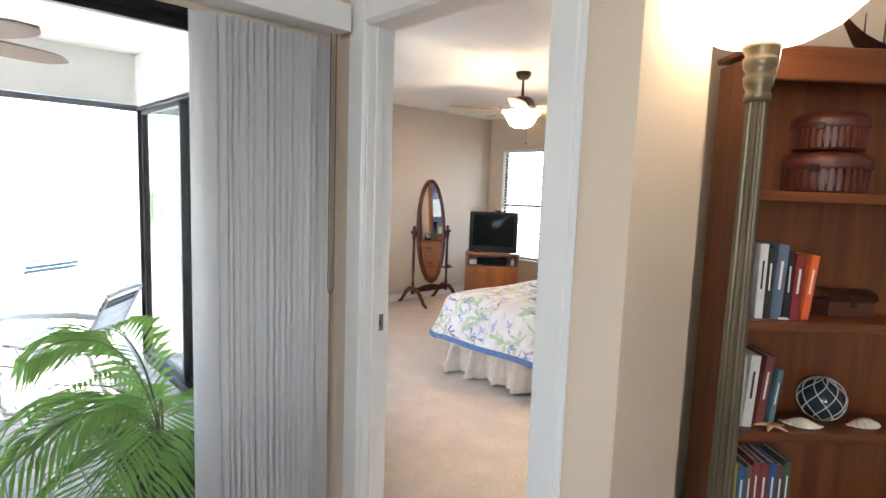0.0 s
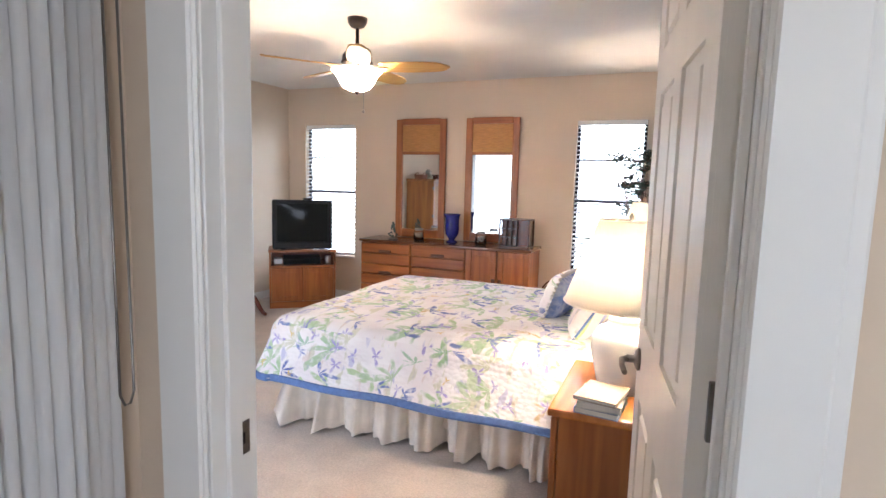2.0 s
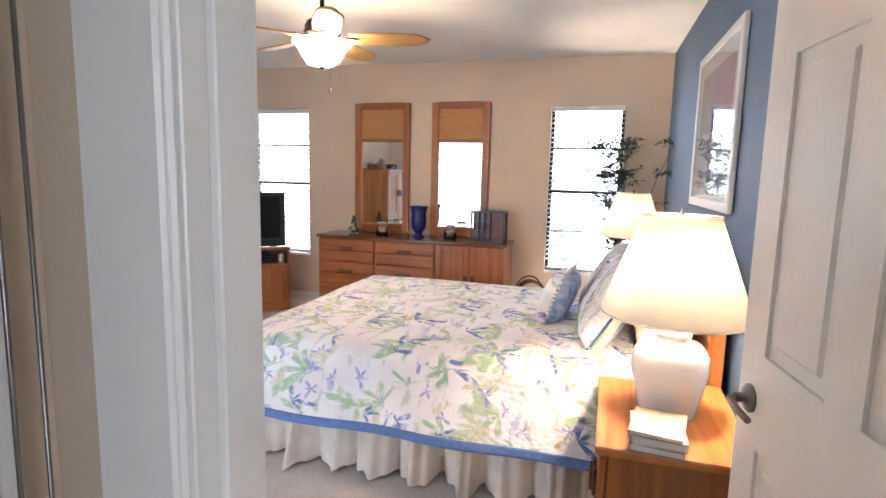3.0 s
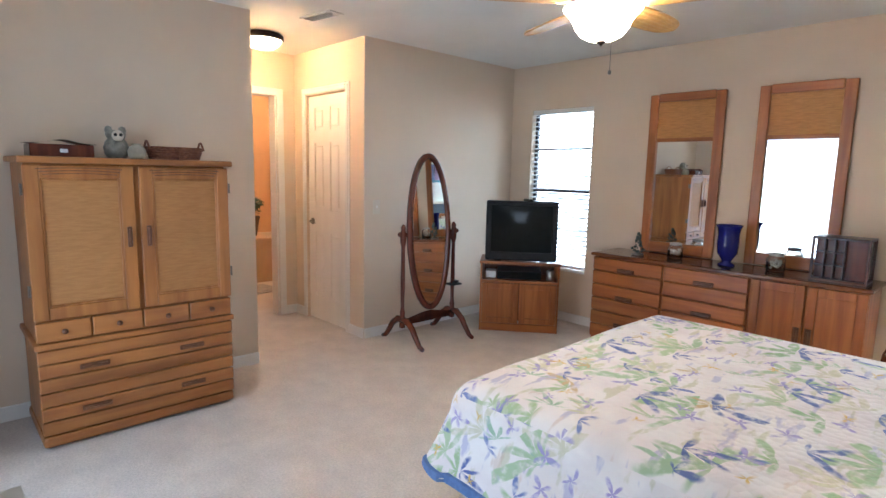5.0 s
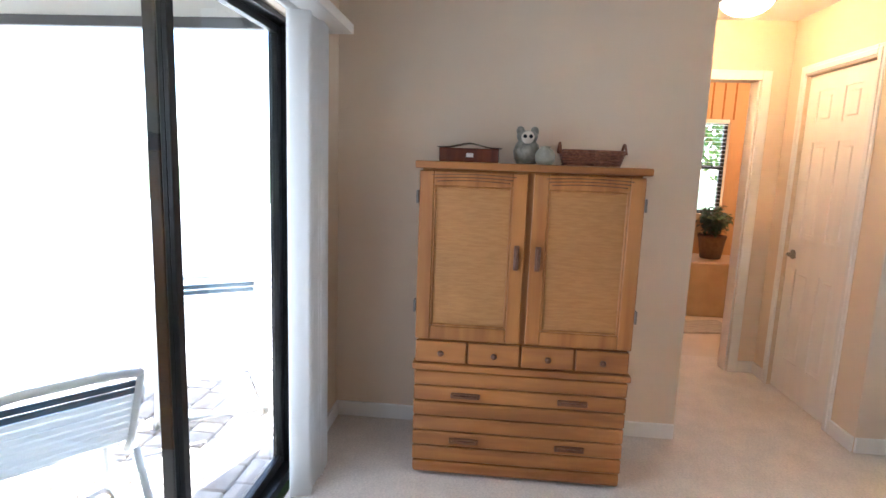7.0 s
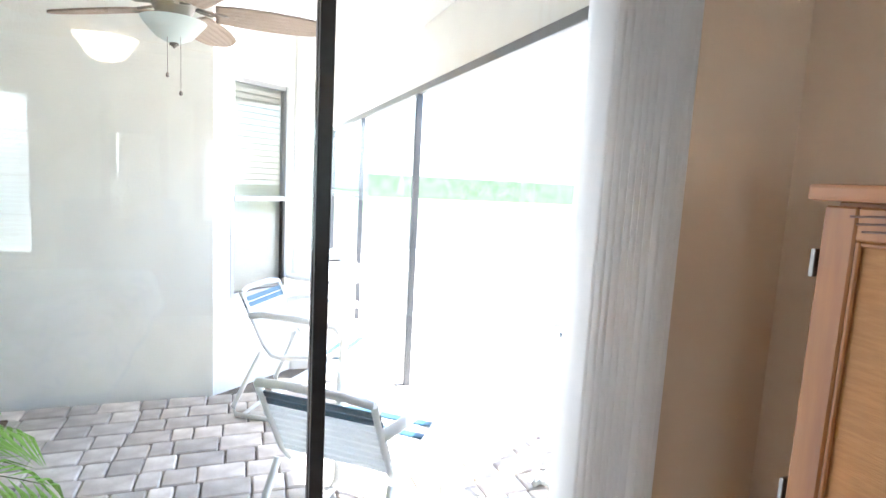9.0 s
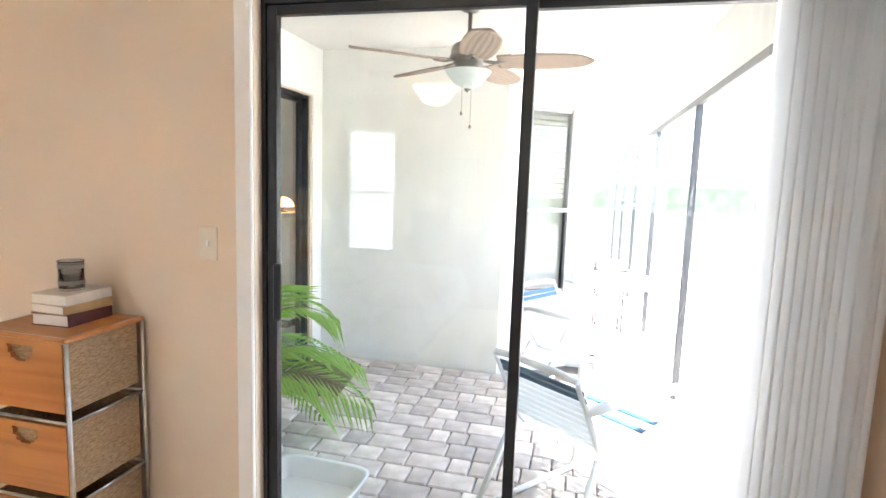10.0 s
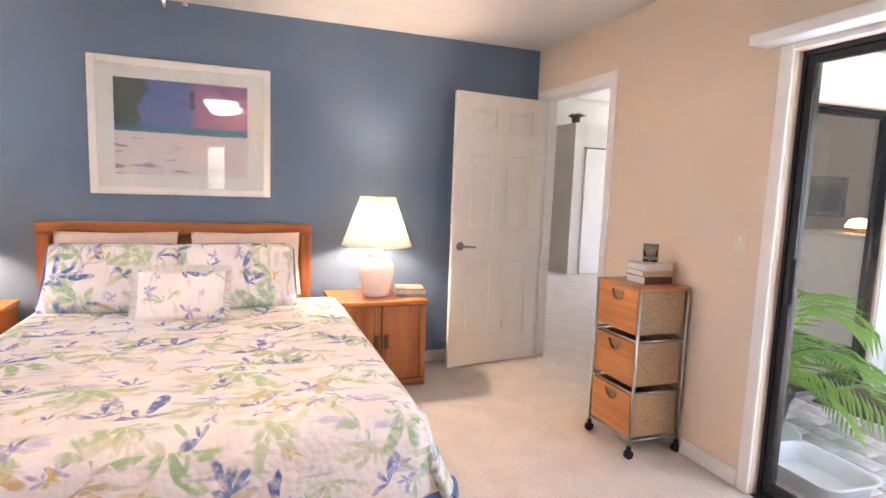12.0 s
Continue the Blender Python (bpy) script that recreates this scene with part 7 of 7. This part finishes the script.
_lp = foliage_plant((8.45, -2.9, 2.43), 0.30, 3, "ledge_plant", "small grey-green plant on the high ledge", 8, MLEAFD, MPOT, 0.25)
_lp.scale = (0.55, 0.55, 0.55)

# ---- lanai ----
ZL = -0.03
CL = 2.37
setting("ground", [((-60, -60, -0.30), (60, 60, -0.10))], mat("lawn_grass", (0.10, 0.145, 0.05), 0.95, color2=(0.15, 0.17, 0.07), scale=3, bump=1.0, bscale=60), "mown green lawn")
# made-up pale ground: its colour carries the glare of the overexposed outdoors
setting("glare_ground", [((-14.0, -17.0, -0.10), (-4.001, 4.9, -0.05))], mat("pale_glare_ground", (0.62, 0.60, 0.56), 0.9, color2=(0.54, 0.52, 0.48), scale=2, bump=0.5, bscale=60), "pale ground added for the overexposed white outdoors")
setting("patio_sand", [((-4.0, -17.0, -0.099), (3.24, -0.12, -0.075)), ((-4.0, -0.12, -0.099), (-0.14, 4.76, -0.085))], MSAND, "sandy joints under the pavers")
setting("wall_lanai_south", [((1.77, -2.52, -0.1), (3.24, -2.4, 2.9))], MEXT, "white stucco lanai wall")
setting("wall_lanai_north_face", [((-0.14, -0.135, -0.1), (SX0 - 0.02, -0.121, 2.6)), ((SX1 + 0.02, -0.135, -0.1), (3.226, -0.121, 2.6)), ((SX0 - 0.02, -0.135, SZ + 0.01), (SX1 + 0.02, -0.121, 2.6))], MEXT, "white stucco outside wall")
setting("wall_lanai_east_face", [((3.226, -0.41 + 0.02, -0.1), (3.239, -0.136, 2.6)), ((3.226, -2.399, -0.1), (3.239, -2.25, 2.6)), ((3.226, -2.25, LZ + 0.01), (3.239, -0.39, 2.6))], MEXT, "white stucco outside wall")
# bay wall with its window
ang = math.degrees(math.atan2(-0.42, -0.52))
bayM = pose(1.77, -2.46, 0, 0, 0, ang)
L_ = 0.67
bm = bmesh.new()
for a, b in (((0.0, 0, -0.1), (0.12, 0.12, 2.9)), ((0.60, 0, -0.1), (L_, 0.12, 2.9)), ((0.12, 0, -0.1), (0.60, 0.12, 0.55)), ((0.12, 0, 1.98), (0.60, 0.12, 2.9))):
    box(bm, a, b)
o = tagged(part("wall_lanai_bay", bm, MEXT), "white stucco bay wall with a window", kind="structure")
o.matrix_world = bayM
bm = bmesh.new()
for a, b in (((0.12, -0.004, 0.55), (0.15, 0.05, 1.98)), ((0.57, -0.012, 0.55), (0.60, 0.05, 1.98)), ((0.15, -0.004, 1.95), (0.57, 0.05, 1.98)), ((0.15, -0.004, 0.55), (0.57, 0.05, 0.58)), ((0.15, -0.008, 1.19), (0.57, 0.05, 1.225))):
    box(bm, a, b, 0.002)
o = tagged(part("window_bay", bm, mat("grey_window_metal", (0.42, 0.43, 0.43), 0.5, 0.2, var=0.1)), "grey framed single-hung lanai window with a blind", kind="structure")
o.matrix_world = bayM
q = bpart("pane", (0.15, 0.02, 0.58), (0.57, 0.026, 1.95), MGLASS, o, 0)
bpart("lower_sash_stile", (0.545, -0.016, 0.585), (0.57, 0.018, 1.19), MBLACK, o, 0.002, "dark lower sash edge")
for i in range(16):
    sb = bpart("slat", (0.155, 0.045, 1.30 + i * 0.04), (0.565, 0.052, 1.328 + i * 0.04), MTRIM, o, 0)
setting("wall_lanai_far", [((1.13, -9.5, -0.1), (1.25, -2.86, 2.9)), ((1.251, -2.98, -0.1), (3.24, -2.87, 2.9))], MEXT, "white stucco house wall")
ceil_l = setting("ceiling_lanai", [((0.50, -2.39, CL), (3.226, -0.136, CL + 0.1)), ((0.50, -9.5, CL), (1.13, -2.39, CL + 0.1)), ((1.13, -2.86, CL), (1.77, -2.53, CL + 0.1))], MCEIL, "white lanai ceiling")
MPOST = mat("bronze_aluminium", (0.10, 0.105, 0.115), 0.4, 0.4, var=0.2, scale=10)
sc = thing("screen_enclosure", (0.52, 0, 0), "dark aluminium screen enclosure frame along the lanai", "screen enclosure")
for i, y_ in enumerate((-2.28, -4.1, -5.9, -7.7, -9.5)):
    bpart("post", (-0.022, y_ - 0.02, ZL), (0.022, y_ + 0.02, 1.945), MPOST, sc, 0.003)
bpart("beam", (-0.022, -9.6, 1.945), (0.022, -0.14, 1.99), MPOST, sc, 0.003)
bpart("rail", (-0.02, -9.5, 1.18), (0.02, -4.15, 1.205), MPOST, sc, 0.002)
bpart("eave_fascia", (-0.02, -9.6, 1.995), (0.0, -0.14, 2.37), MTRIM, sc, 0.002)

ceiling_fan((1.875, -1.40, 2.055), CL, MWICK, MPEWTER, MBOWLOFF, 5, 37, 0.66, "outdoor ceiling fan with woven leaf-shaped blades", False, 0.185)

MVNL = translucent("white_vinyl_strap", (0.90, 0.90, 0.88), 0.45)
MTUBE = mat("white_powder_coat", (0.80, 0.80, 0.78), 0.3, var=0.04, scale=10)
MNAVY = mat("navy_vinyl_strap", (0.04, 0.11, 0.17), 0.4, var=0.15)


def patio_chair(x, y, rz, label="white aluminium patio chair with vinyl straps and navy bands"):
    """A low strap armchair; it faces -y."""
    ob = thing("patio_chair", (x, y, ZL), label, "patio chair", "strap patio chairs", rz=rz)
    w = 0.215
    for s in (-1, 1):
        X = s * w
        part("frame_tube", tube(bmesh.new(), ((X, -0.46, 0.41), (X, -0.40, 0.425), (X, -0.05, 0.37), (X, 0.02, 0.38), (X, 0.07, 0.44), (X, 0.20, 0.70), (X, 0.215, 0.73)), 0.014, 10), MTUBE, ob)
        part("arm", tube(bmesh.new(), ((X, 0.15, 0.60), (s * (w + 0.045), 0.05, 0.625), (s * (w + 0.055), -0.20, 0.62), (s * (w + 0.05), -0.38, 0.60), (s * (w + 0.045), -0.43, 0.55), (s * (w + 0.04), -0.42, 0.25), (s * (w + 0.04), -0.42, 0.05), (s * (w + 0.04), -0.38, 0.015)), 0.021, 10), MTUBE, ob)
        part("base_rail", tube(bmesh.new(), ((s * (w + 0.04), -0.40, 0.016), (s * (w + 0.04), 0.22, 0.016), (s * (w + 0.035), 0.24, 0.06), (s * (w + 0.01), 0.08, 0.40)), 0.014, 10), MTUBE, ob)
    part("crossbar", tube(bmesh.new(), ((-w, 0.215, 0.73), (-w * 0.5, 0.23, 0.745), (w * 0.5, 0.23, 0.745), (w, 0.215, 0.73)), 0.015, 10), MTUBE, ob)
    part("crossbar", tube(bmesh.new(), ((-w, -0.46, 0.41), (w, -0.46, 0.41)), 0.014, 10), MTUBE, ob)
    part("crossbar", tube(bmesh.new(), ((-w - 0.04, 0.18, 0.016), (w + 0.04, 0.18, 0.016)), 0.012, 10), MTUBE, ob)
    for i in range(9):
        u = 0.02 + i / 8.6
        y_, z_ = 0.07 + 0.13 * u, 0.44 + 0.26 * u
        navy = i in (7, 8)
        hgt = 0.029
        bm = bmesh.new()
        box(bm, (-w - 0.016, -0.004, -hgt / 2), (w + 0.016, 0.004, hgt / 2), 0.003)
        bmesh.ops.transform(bm, matrix=Matrix.Translation((0, y_, z_)) @ ROT(-26, "X"), verts=bm.verts)
        part("back_strap", bm, MNAVY if navy else MVNL, ob)
    for i in range(9):
        u = i / 8
        y_, z_ = -0.42 + 0.36 * u, 0.422 - 0.05 * u
        navy = i in (1, 3)
        bm = bmesh.new()
        box(bm, (-w - 0.016, -0.020, -0.005), (w + 0.016, 0.020, 0.005), 0.003)
        bmesh.ops.transform(bm, matrix=Matrix.Translation((0, y_, z_)), verts=bm.verts)
        part("seat_strap", bm, MNAVY if navy else MVNL, ob)
    return ob


ca = patio_chair(1.245, -0.63, -39)
copy_thing(ca, pose(-0.07, -0.78, ZL, 0, 0, -58) @ Matrix.Scale(1.10, 4))
copy_thing(ca, pose(1.31, -2.10, ZL, 0, 0, -121))
tb = thing("patio_table", (0.95, -1.95, ZL), "round white patio table", "patio table")
tb.location = (0.93, -3.0, ZL)
part("tabletop", lathe(bmesh.new(), ((0, 0.66), (0.40, 0.66), (0.415, 0.668), (0.415, 0.682), (0.40, 0.69), (0, 0.69)), 40), MTUBE, tb)
part("pedestal", lathe(bmesh.new(), ((0.20, 0.0), (0.20, 0.02), (0.05, 0.05), (0.035, 0.10), (0.035, 0.66)), 24), MTUBE, tb)

gr = thing("grill", (0.89, -3.95, ZL), "small black barbecue grill with a domed steel lid on the pavers", "grill", rz=5)
gr.scale = (0.62, 0.62, 0.62)
for gx in (-0.2, 0.2):
    for gy in (-0.15, 0.15):
        part("leg", tube(bmesh.new(), ((gx, gy, 0.0), (gx, gy, 0.80)), 0.014, 8), MBLACK, gr)
bpart("firebox", (-0.24, -0.19, 0.80), (0.24, 0.19, 1.02), MBLACK, gr, 0.02, "", 2)
part("lid", sheet(bmesh.new(), lambda u, v: Vector(((u - 0.5) * 0.46, -0.18 * math.cos(math.pi * v), 1.022 + 0.15 * math.sin(math.pi * v))), 4, 10, 0.006), MSTEEL, gr, "domed steel lid")
bpart("side_shelf", (-0.50, -0.15, 0.98), (-0.245, 0.15, 1.0), MPEWTER, gr, 0.004)
part("handle", tube(bmesh.new(), ((-0.12, -0.19, 1.08), (-0.12, -0.215, 1.08), (0.12, -0.215, 1.08), (0.12, -0.19, 1.08)), 0.008, 8), MSTEEL, gr)

tr = thing("plastic_tray", (2.33, -0.45, ZL), "shallow white plastic litter tray on the pavers", "tray", rz=-3)
bm = bmesh.new()
rings = []
for hx_, hy_, z_ in ((0.20, 0.15, 0.004), (0.215, 0.165, 0.10), (0.238, 0.188, 0.105), (0.238, 0.188, 0.098), (0.208, 0.158, 0.094), (0.195, 0.145, 0.012)):
    r_ = []
    for i in range(40):
        a_ = 2 * math.pi * i / 40
        c_, s_ = math.cos(a_), math.sin(a_)
        k = (abs(c_) ** 6 + abs(s_) ** 6) ** (-1 / 6)
        r_.append(bm.verts.new((c_ * k * hx_, s_ * k * hy_, z_)))
    rings.append(r_)
for p_, q_ in zip(rings, rings[1:]):
    for i in range(40):
        bm.faces.new((p_[i], p_[(i + 1) % 40], q_[(i + 1) % 40], q_[i])).smooth = True
bm.faces.new(rings[0])
bm.faces.new(rings[-1][::-1])
part("tray_shell", bm, MWHITEP, tr)
dm = thing("door_mat", (2.95, -1.85, ZL), "dark brown coir door mat by the living room slider", "door mat", rz=8)
bpart("coir", (-0.21, -0.32, 0), (0.21, 0.32, 0.016), mat("coir_fibre", (0.12, 0.075, 0.045), 1.0, color2=(0.07, 0.04, 0.025), scale=60, bump=1.0, bscale=250), dm, 0.004)


def palm(x, y, rz_, fronds, label):
    ob = thing("potted_palm", (x, y, ZL), label, "potted palm")
    part("pot", lathe(bmesh.new(), ((0, 0), (0.13, 0), (0.17, 0.24), (0.185, 0.26), (0.185, 0.29), (0.165, 0.29), (0.155, 0.25), (0, 0.24)), 28), mat("charcoal_pot", (0.03, 0.035, 0.04), 0.5, var=0.2), ob)
    for nm, r0, r1, z in (("saucer", 0.20, 0.24, 0.0),):
        part(nm, lathe(bmesh.new(), ((0.13, 0.001), (r0, 0.002), (r1, 0.03), (r1 - 0.01, 0.03), (r0 - 0.01, 0.012), (0.14, 0.011)), 28), MTUBE, ob)
    rnd = random.Random(21)
    for az, L_f, rise, droop in fronds:
        fb = bmesh.new()
        dir_ = Vector((math.cos(radians(az)), math.sin(radians(az)), 0))
        pts = []
        n = 30
        for i in range(n + 1):
            u = i / n
            pts.append(dir_ * (L_f * u * (0.35 + 0.65 * u)) + Vector((0, 0, 0.25 + rise * u * (1.9 - 1.0 * u) - droop * u ** 2.6)))
        rb = bmesh.new()
        tube(rb, pts, 0.006, 6, 0.0015)
        for i in range(7, n + 1):
            u = i / n
            p_ = pts[i]
            tg = (pts[i] - pts[i - 1]).normalized()
            sd = tg.cross(Vector((0, 0, 1))).normalized()
            for s in (-1, 1):
                for q_ in range(1):
                    L2 = (0.30 * math.sin(math.pi * min(0.97, 0.18 + 0.75 * (u - 0.25) / 0.75)) + 0.05) * rnd.uniform(0.88, 1.1)
                    o_ = tg * (-0.010 * q_)
                    d2 = (tg * 0.62 + sd * s * 0.85 + Vector((0, 0, -0.02 + rnd.uniform(-0.05, 0.05)))).normalized()
                    wv = 0.012
                    nn = tg * wv
                    m1 = p_ + o_ + d2 * L2 * 0.5 + Vector((0, 0, -0.010))
                    e1 = p_ + o_ + d2 * L2 + Vector((0, 0, -0.06 - 0.05 * u))
                    v = [fb.verts.new(c_) for c_ in (p_ + o_, m1 + nn, m1 + Vector((0, 0, 0.004)), m1 - nn, e1)]
                    fb.faces.new((v[0], v[1], v[2]))
                    fb.faces.new((v[0], v[2], v[3]))
                    fb.faces.new((v[1], v[4], v[2]))
                    fb.faces.new((v[2], v[4], v[3]))
        f_ = part("frond", fb, MPALM, ob, "feathery green palm frond")
        part("rachis", rb, MPALMST, f_)
    return ob


MPALM = translucent("palm_leaf", (0.27, 0.46, 0.10), 0.45)
MPALMST = mat("palm_stem", (0.16, 0.20, 0.05), 0.5, color2=(0.10, 0.08, 0.04), scale=6)
palm(2.86, -0.68, 0, ((255, 0.62, 0.45, 0.30), (285, 0.60, 0.50, 0.28), (310, 0.55, 0.36, 0.34), (340, 0.32, 0.5, 0.3), (222, 0.64, 0.48, 0.26), (193, 0.66, 0.36, 0.24), (240, 0.55, 0.25, 0.42), (270, 0.45, 0.72, 0.1), (325, 0.36, 0.30, 0.36), (205, 0.48, 0.70, 0.15)), "bushy green areca palm in a dark pot on the lanai")

# garden beyond the screen
MHEDGE = translucent("hedge_leaf", (0.10, 0.17, 0.05), 0.3)


def garden_tree(x, y, h, r, seed, label):
    ob = thing("garden_tree", (x, y, -0.08), label, "tree", "garden trees")
    rnd = random.Random(seed)
    tk = bmesh.new()
    tube(tk, ((0, 0, 0), (0.05, 0.02, h * 0.3), (0.0, 0.08, h * 0.6)), 0.14, 8, 0.06)
    for i in range(5):
        a = i * 1.25 + rnd.random()
        tube(tk, ((0.02, 0.04, h * (0.35 + 0.05 * i)), (math.cos(a) * r * 0.4, math.sin(a) * r * 0.4, h * 0.7), (math.cos(a) * r * 0.75, math.sin(a) * r * 0.75, h * 0.85)), 0.045, 6, 0.015)
    part("trunk", tk, MBROWNZ, ob)
    vs_, fs_ = [], []
    clumps = [(rnd.gauss(0, 0.42) * r, rnd.gauss(0, 0.42) * r, h * 0.72 + rnd.gauss(0, 0.14) * h, rnd.uniform(0.25, 0.5) * r) for _ in range(22)]
    for cx, cy, cz, cr in clumps:
        for _ in range(150):
            v = Vector((rnd.gauss(0, 1), rnd.gauss(0, 1), rnd.gauss(0, 0.8))).normalized() * cr * rnd.uniform(0.6, 1.05)
            c = Vector((cx, cy, cz)) + v
            a = Vector((rnd.uniform(-1, 1), rnd.uniform(-1, 1), rnd.uniform(-1, 1))).normalized() * 0.09
            b = a.cross(v.normalized()).normalized() * 0.05
            k = len(vs_)
            vs_ += [tuple(c - a), tuple(c + b), tuple(c + a), tuple(c - b)]
            fs_.append((k, k + 1, k + 2, k + 3))
    me = bpy.data.meshes.new("crown")
    me.from_pydata(vs_, [], fs_)
    me.materials.append(MHEDGE)
    cr_ = new("crown", me)
    cr_.parent = ob
    tagged(cr_, kind="stuff")
    return ob


for i, (x, y, h, r) in enumerate(((1.5, 14, 5.0, 2.4), (6.5, 15, 5.5, 2.6), (-9.5, 4.6, 3.0, 1.3))):
    garden_tree(x, y, h, r, 40 + i, "leafy green garden tree beyond the screen")
setting("backdrop", [((-40, 24, -0.3), (40, 24.3, 1.5)), ((-40, -40.3, -0.3), (40, -40, 1.6))], mat("far_hedge", (0.26, 0.31, 0.20), 1.0, color2=(0.17, 0.21, 0.13), scale=1.2, bump=1.0, bscale=6), "clipped green hedge in the distance")

# pavers last: random-length courses, the nearest as pieces of their own
rnd = random.Random(77)
MOTHER = tagged(new("lanai_pavers"), "tumbled grey-brown concrete pavers of the lanai", kind="structure")
paver_mesh = {}


def paver_data(lx, ly):
    key = (lx, ly)
    if key not in paver_mesh:
        bm = box(bmesh.new(), (-lx / 2, -ly / 2, -0.04), (lx / 2, ly / 2, 0.0), 0.007)
        me = bpy.data.meshes.new("paver")
        bm.to_mesh(me)
        bm.free()
        me.materials.append(MPAVER)
        paver_mesh[key] = me
    return paver_mesh[key]


PW = 0.148
near, far_v, far_f = [], [], []
row_i = 0
y_ = -0.14
while y_ > -9.4:
    x_ = 0.5 - 4.4 - rnd.choice((0, 0.05, 0.1))
    xmax = 3.22 if y_ - PW > -2.4 else (1.76 if y_ - PW > -2.5 else 1.12)
    while x_ < xmax:
        ln = rnd.choice((0.148, 0.148, 0.218, 0.218, 0.108))
        e = min(x_ + ln, xmax)
        if e - x_ > 0.06:
            cx, cy = (x_ + e) / 2, y_ - PW / 2
            near.append((cx, cy, e - x_ if e == xmax else ln, rnd.uniform(-0.002, 0.002), rnd.uniform(-0.4, 0.4)))
        x_ += ln
    y_ -= PW
near.sort(key=lambda p_: (p_[0] - 1.7) ** 2 + (p_[1] + 0.9) ** 2)
for cx, cy, ln, dz, tw in near[:300]:
    o = new("paver", paver_data(round(ln - 0.007, 3), PW - 0.007))
    o.parent = MOTHER
    o.location = (cx, cy, ZL + dz)
    o.rotation_euler.z = radians(tw)
vs_, fs_ = [], []
for cx, cy, ln, dz, tw in near[300:]:
    hx_, hy_ = (ln - 0.007) / 2, (PW - 0.007) / 2
    k = len(vs_)
    for sx, sy, z_ in ((-1, -1, 0), (1, -1, 0), (1, 1, 0), (-1, 1, 0)):
        vs_.append((cx + sx * (hx_ - 0.006), cy + sy * (hy_ - 0.006), ZL + dz))
    for sx, sy, z_ in ((-1, -1, 0), (1, -1, 0), (1, 1, 0), (-1, 1, 0)):
        vs_.append((cx + sx * hx_, cy + sy * hy_, ZL + dz - 0.007))
    for sx, sy, z_ in ((-1, -1, 0), (1, -1, 0), (1, 1, 0), (-1, 1, 0)):
        vs_.append((cx + sx * hx_, cy + sy * hy_, ZL - 0.04))
    fs_.append((k, k + 1, k + 2, k + 3))
    for a in (0, 4):
        for i in range(4):
            j = (i + 1) % 4
            fs_.append((k + a + i, k + a + 4 + i, k + a + 4 + j, k + a + j))
me = bpy.data.meshes.new("far_pavers")
me.from_pydata(vs_, [], fs_)
MPAVER2 = MPAVER.copy()
MPAVER2.name = "paver_stone_far"
_t = MPAVER2.node_tree
for n_ in tuple(_t.nodes):
    if n_.type == "OBJECT_INFO":
        g_ = _t.nodes.new("ShaderNodeNewGeometry")
        to = n_.outputs["Random"].links[0].to_socket
        _t.links.new(g_.outputs["Random Per Island"], to)
        _t.nodes.remove(n_)
me.materials.append(MPAVER2)
o = new("far_pavers", me)
o.parent = MOTHER
tagged(o, kind="stuff")
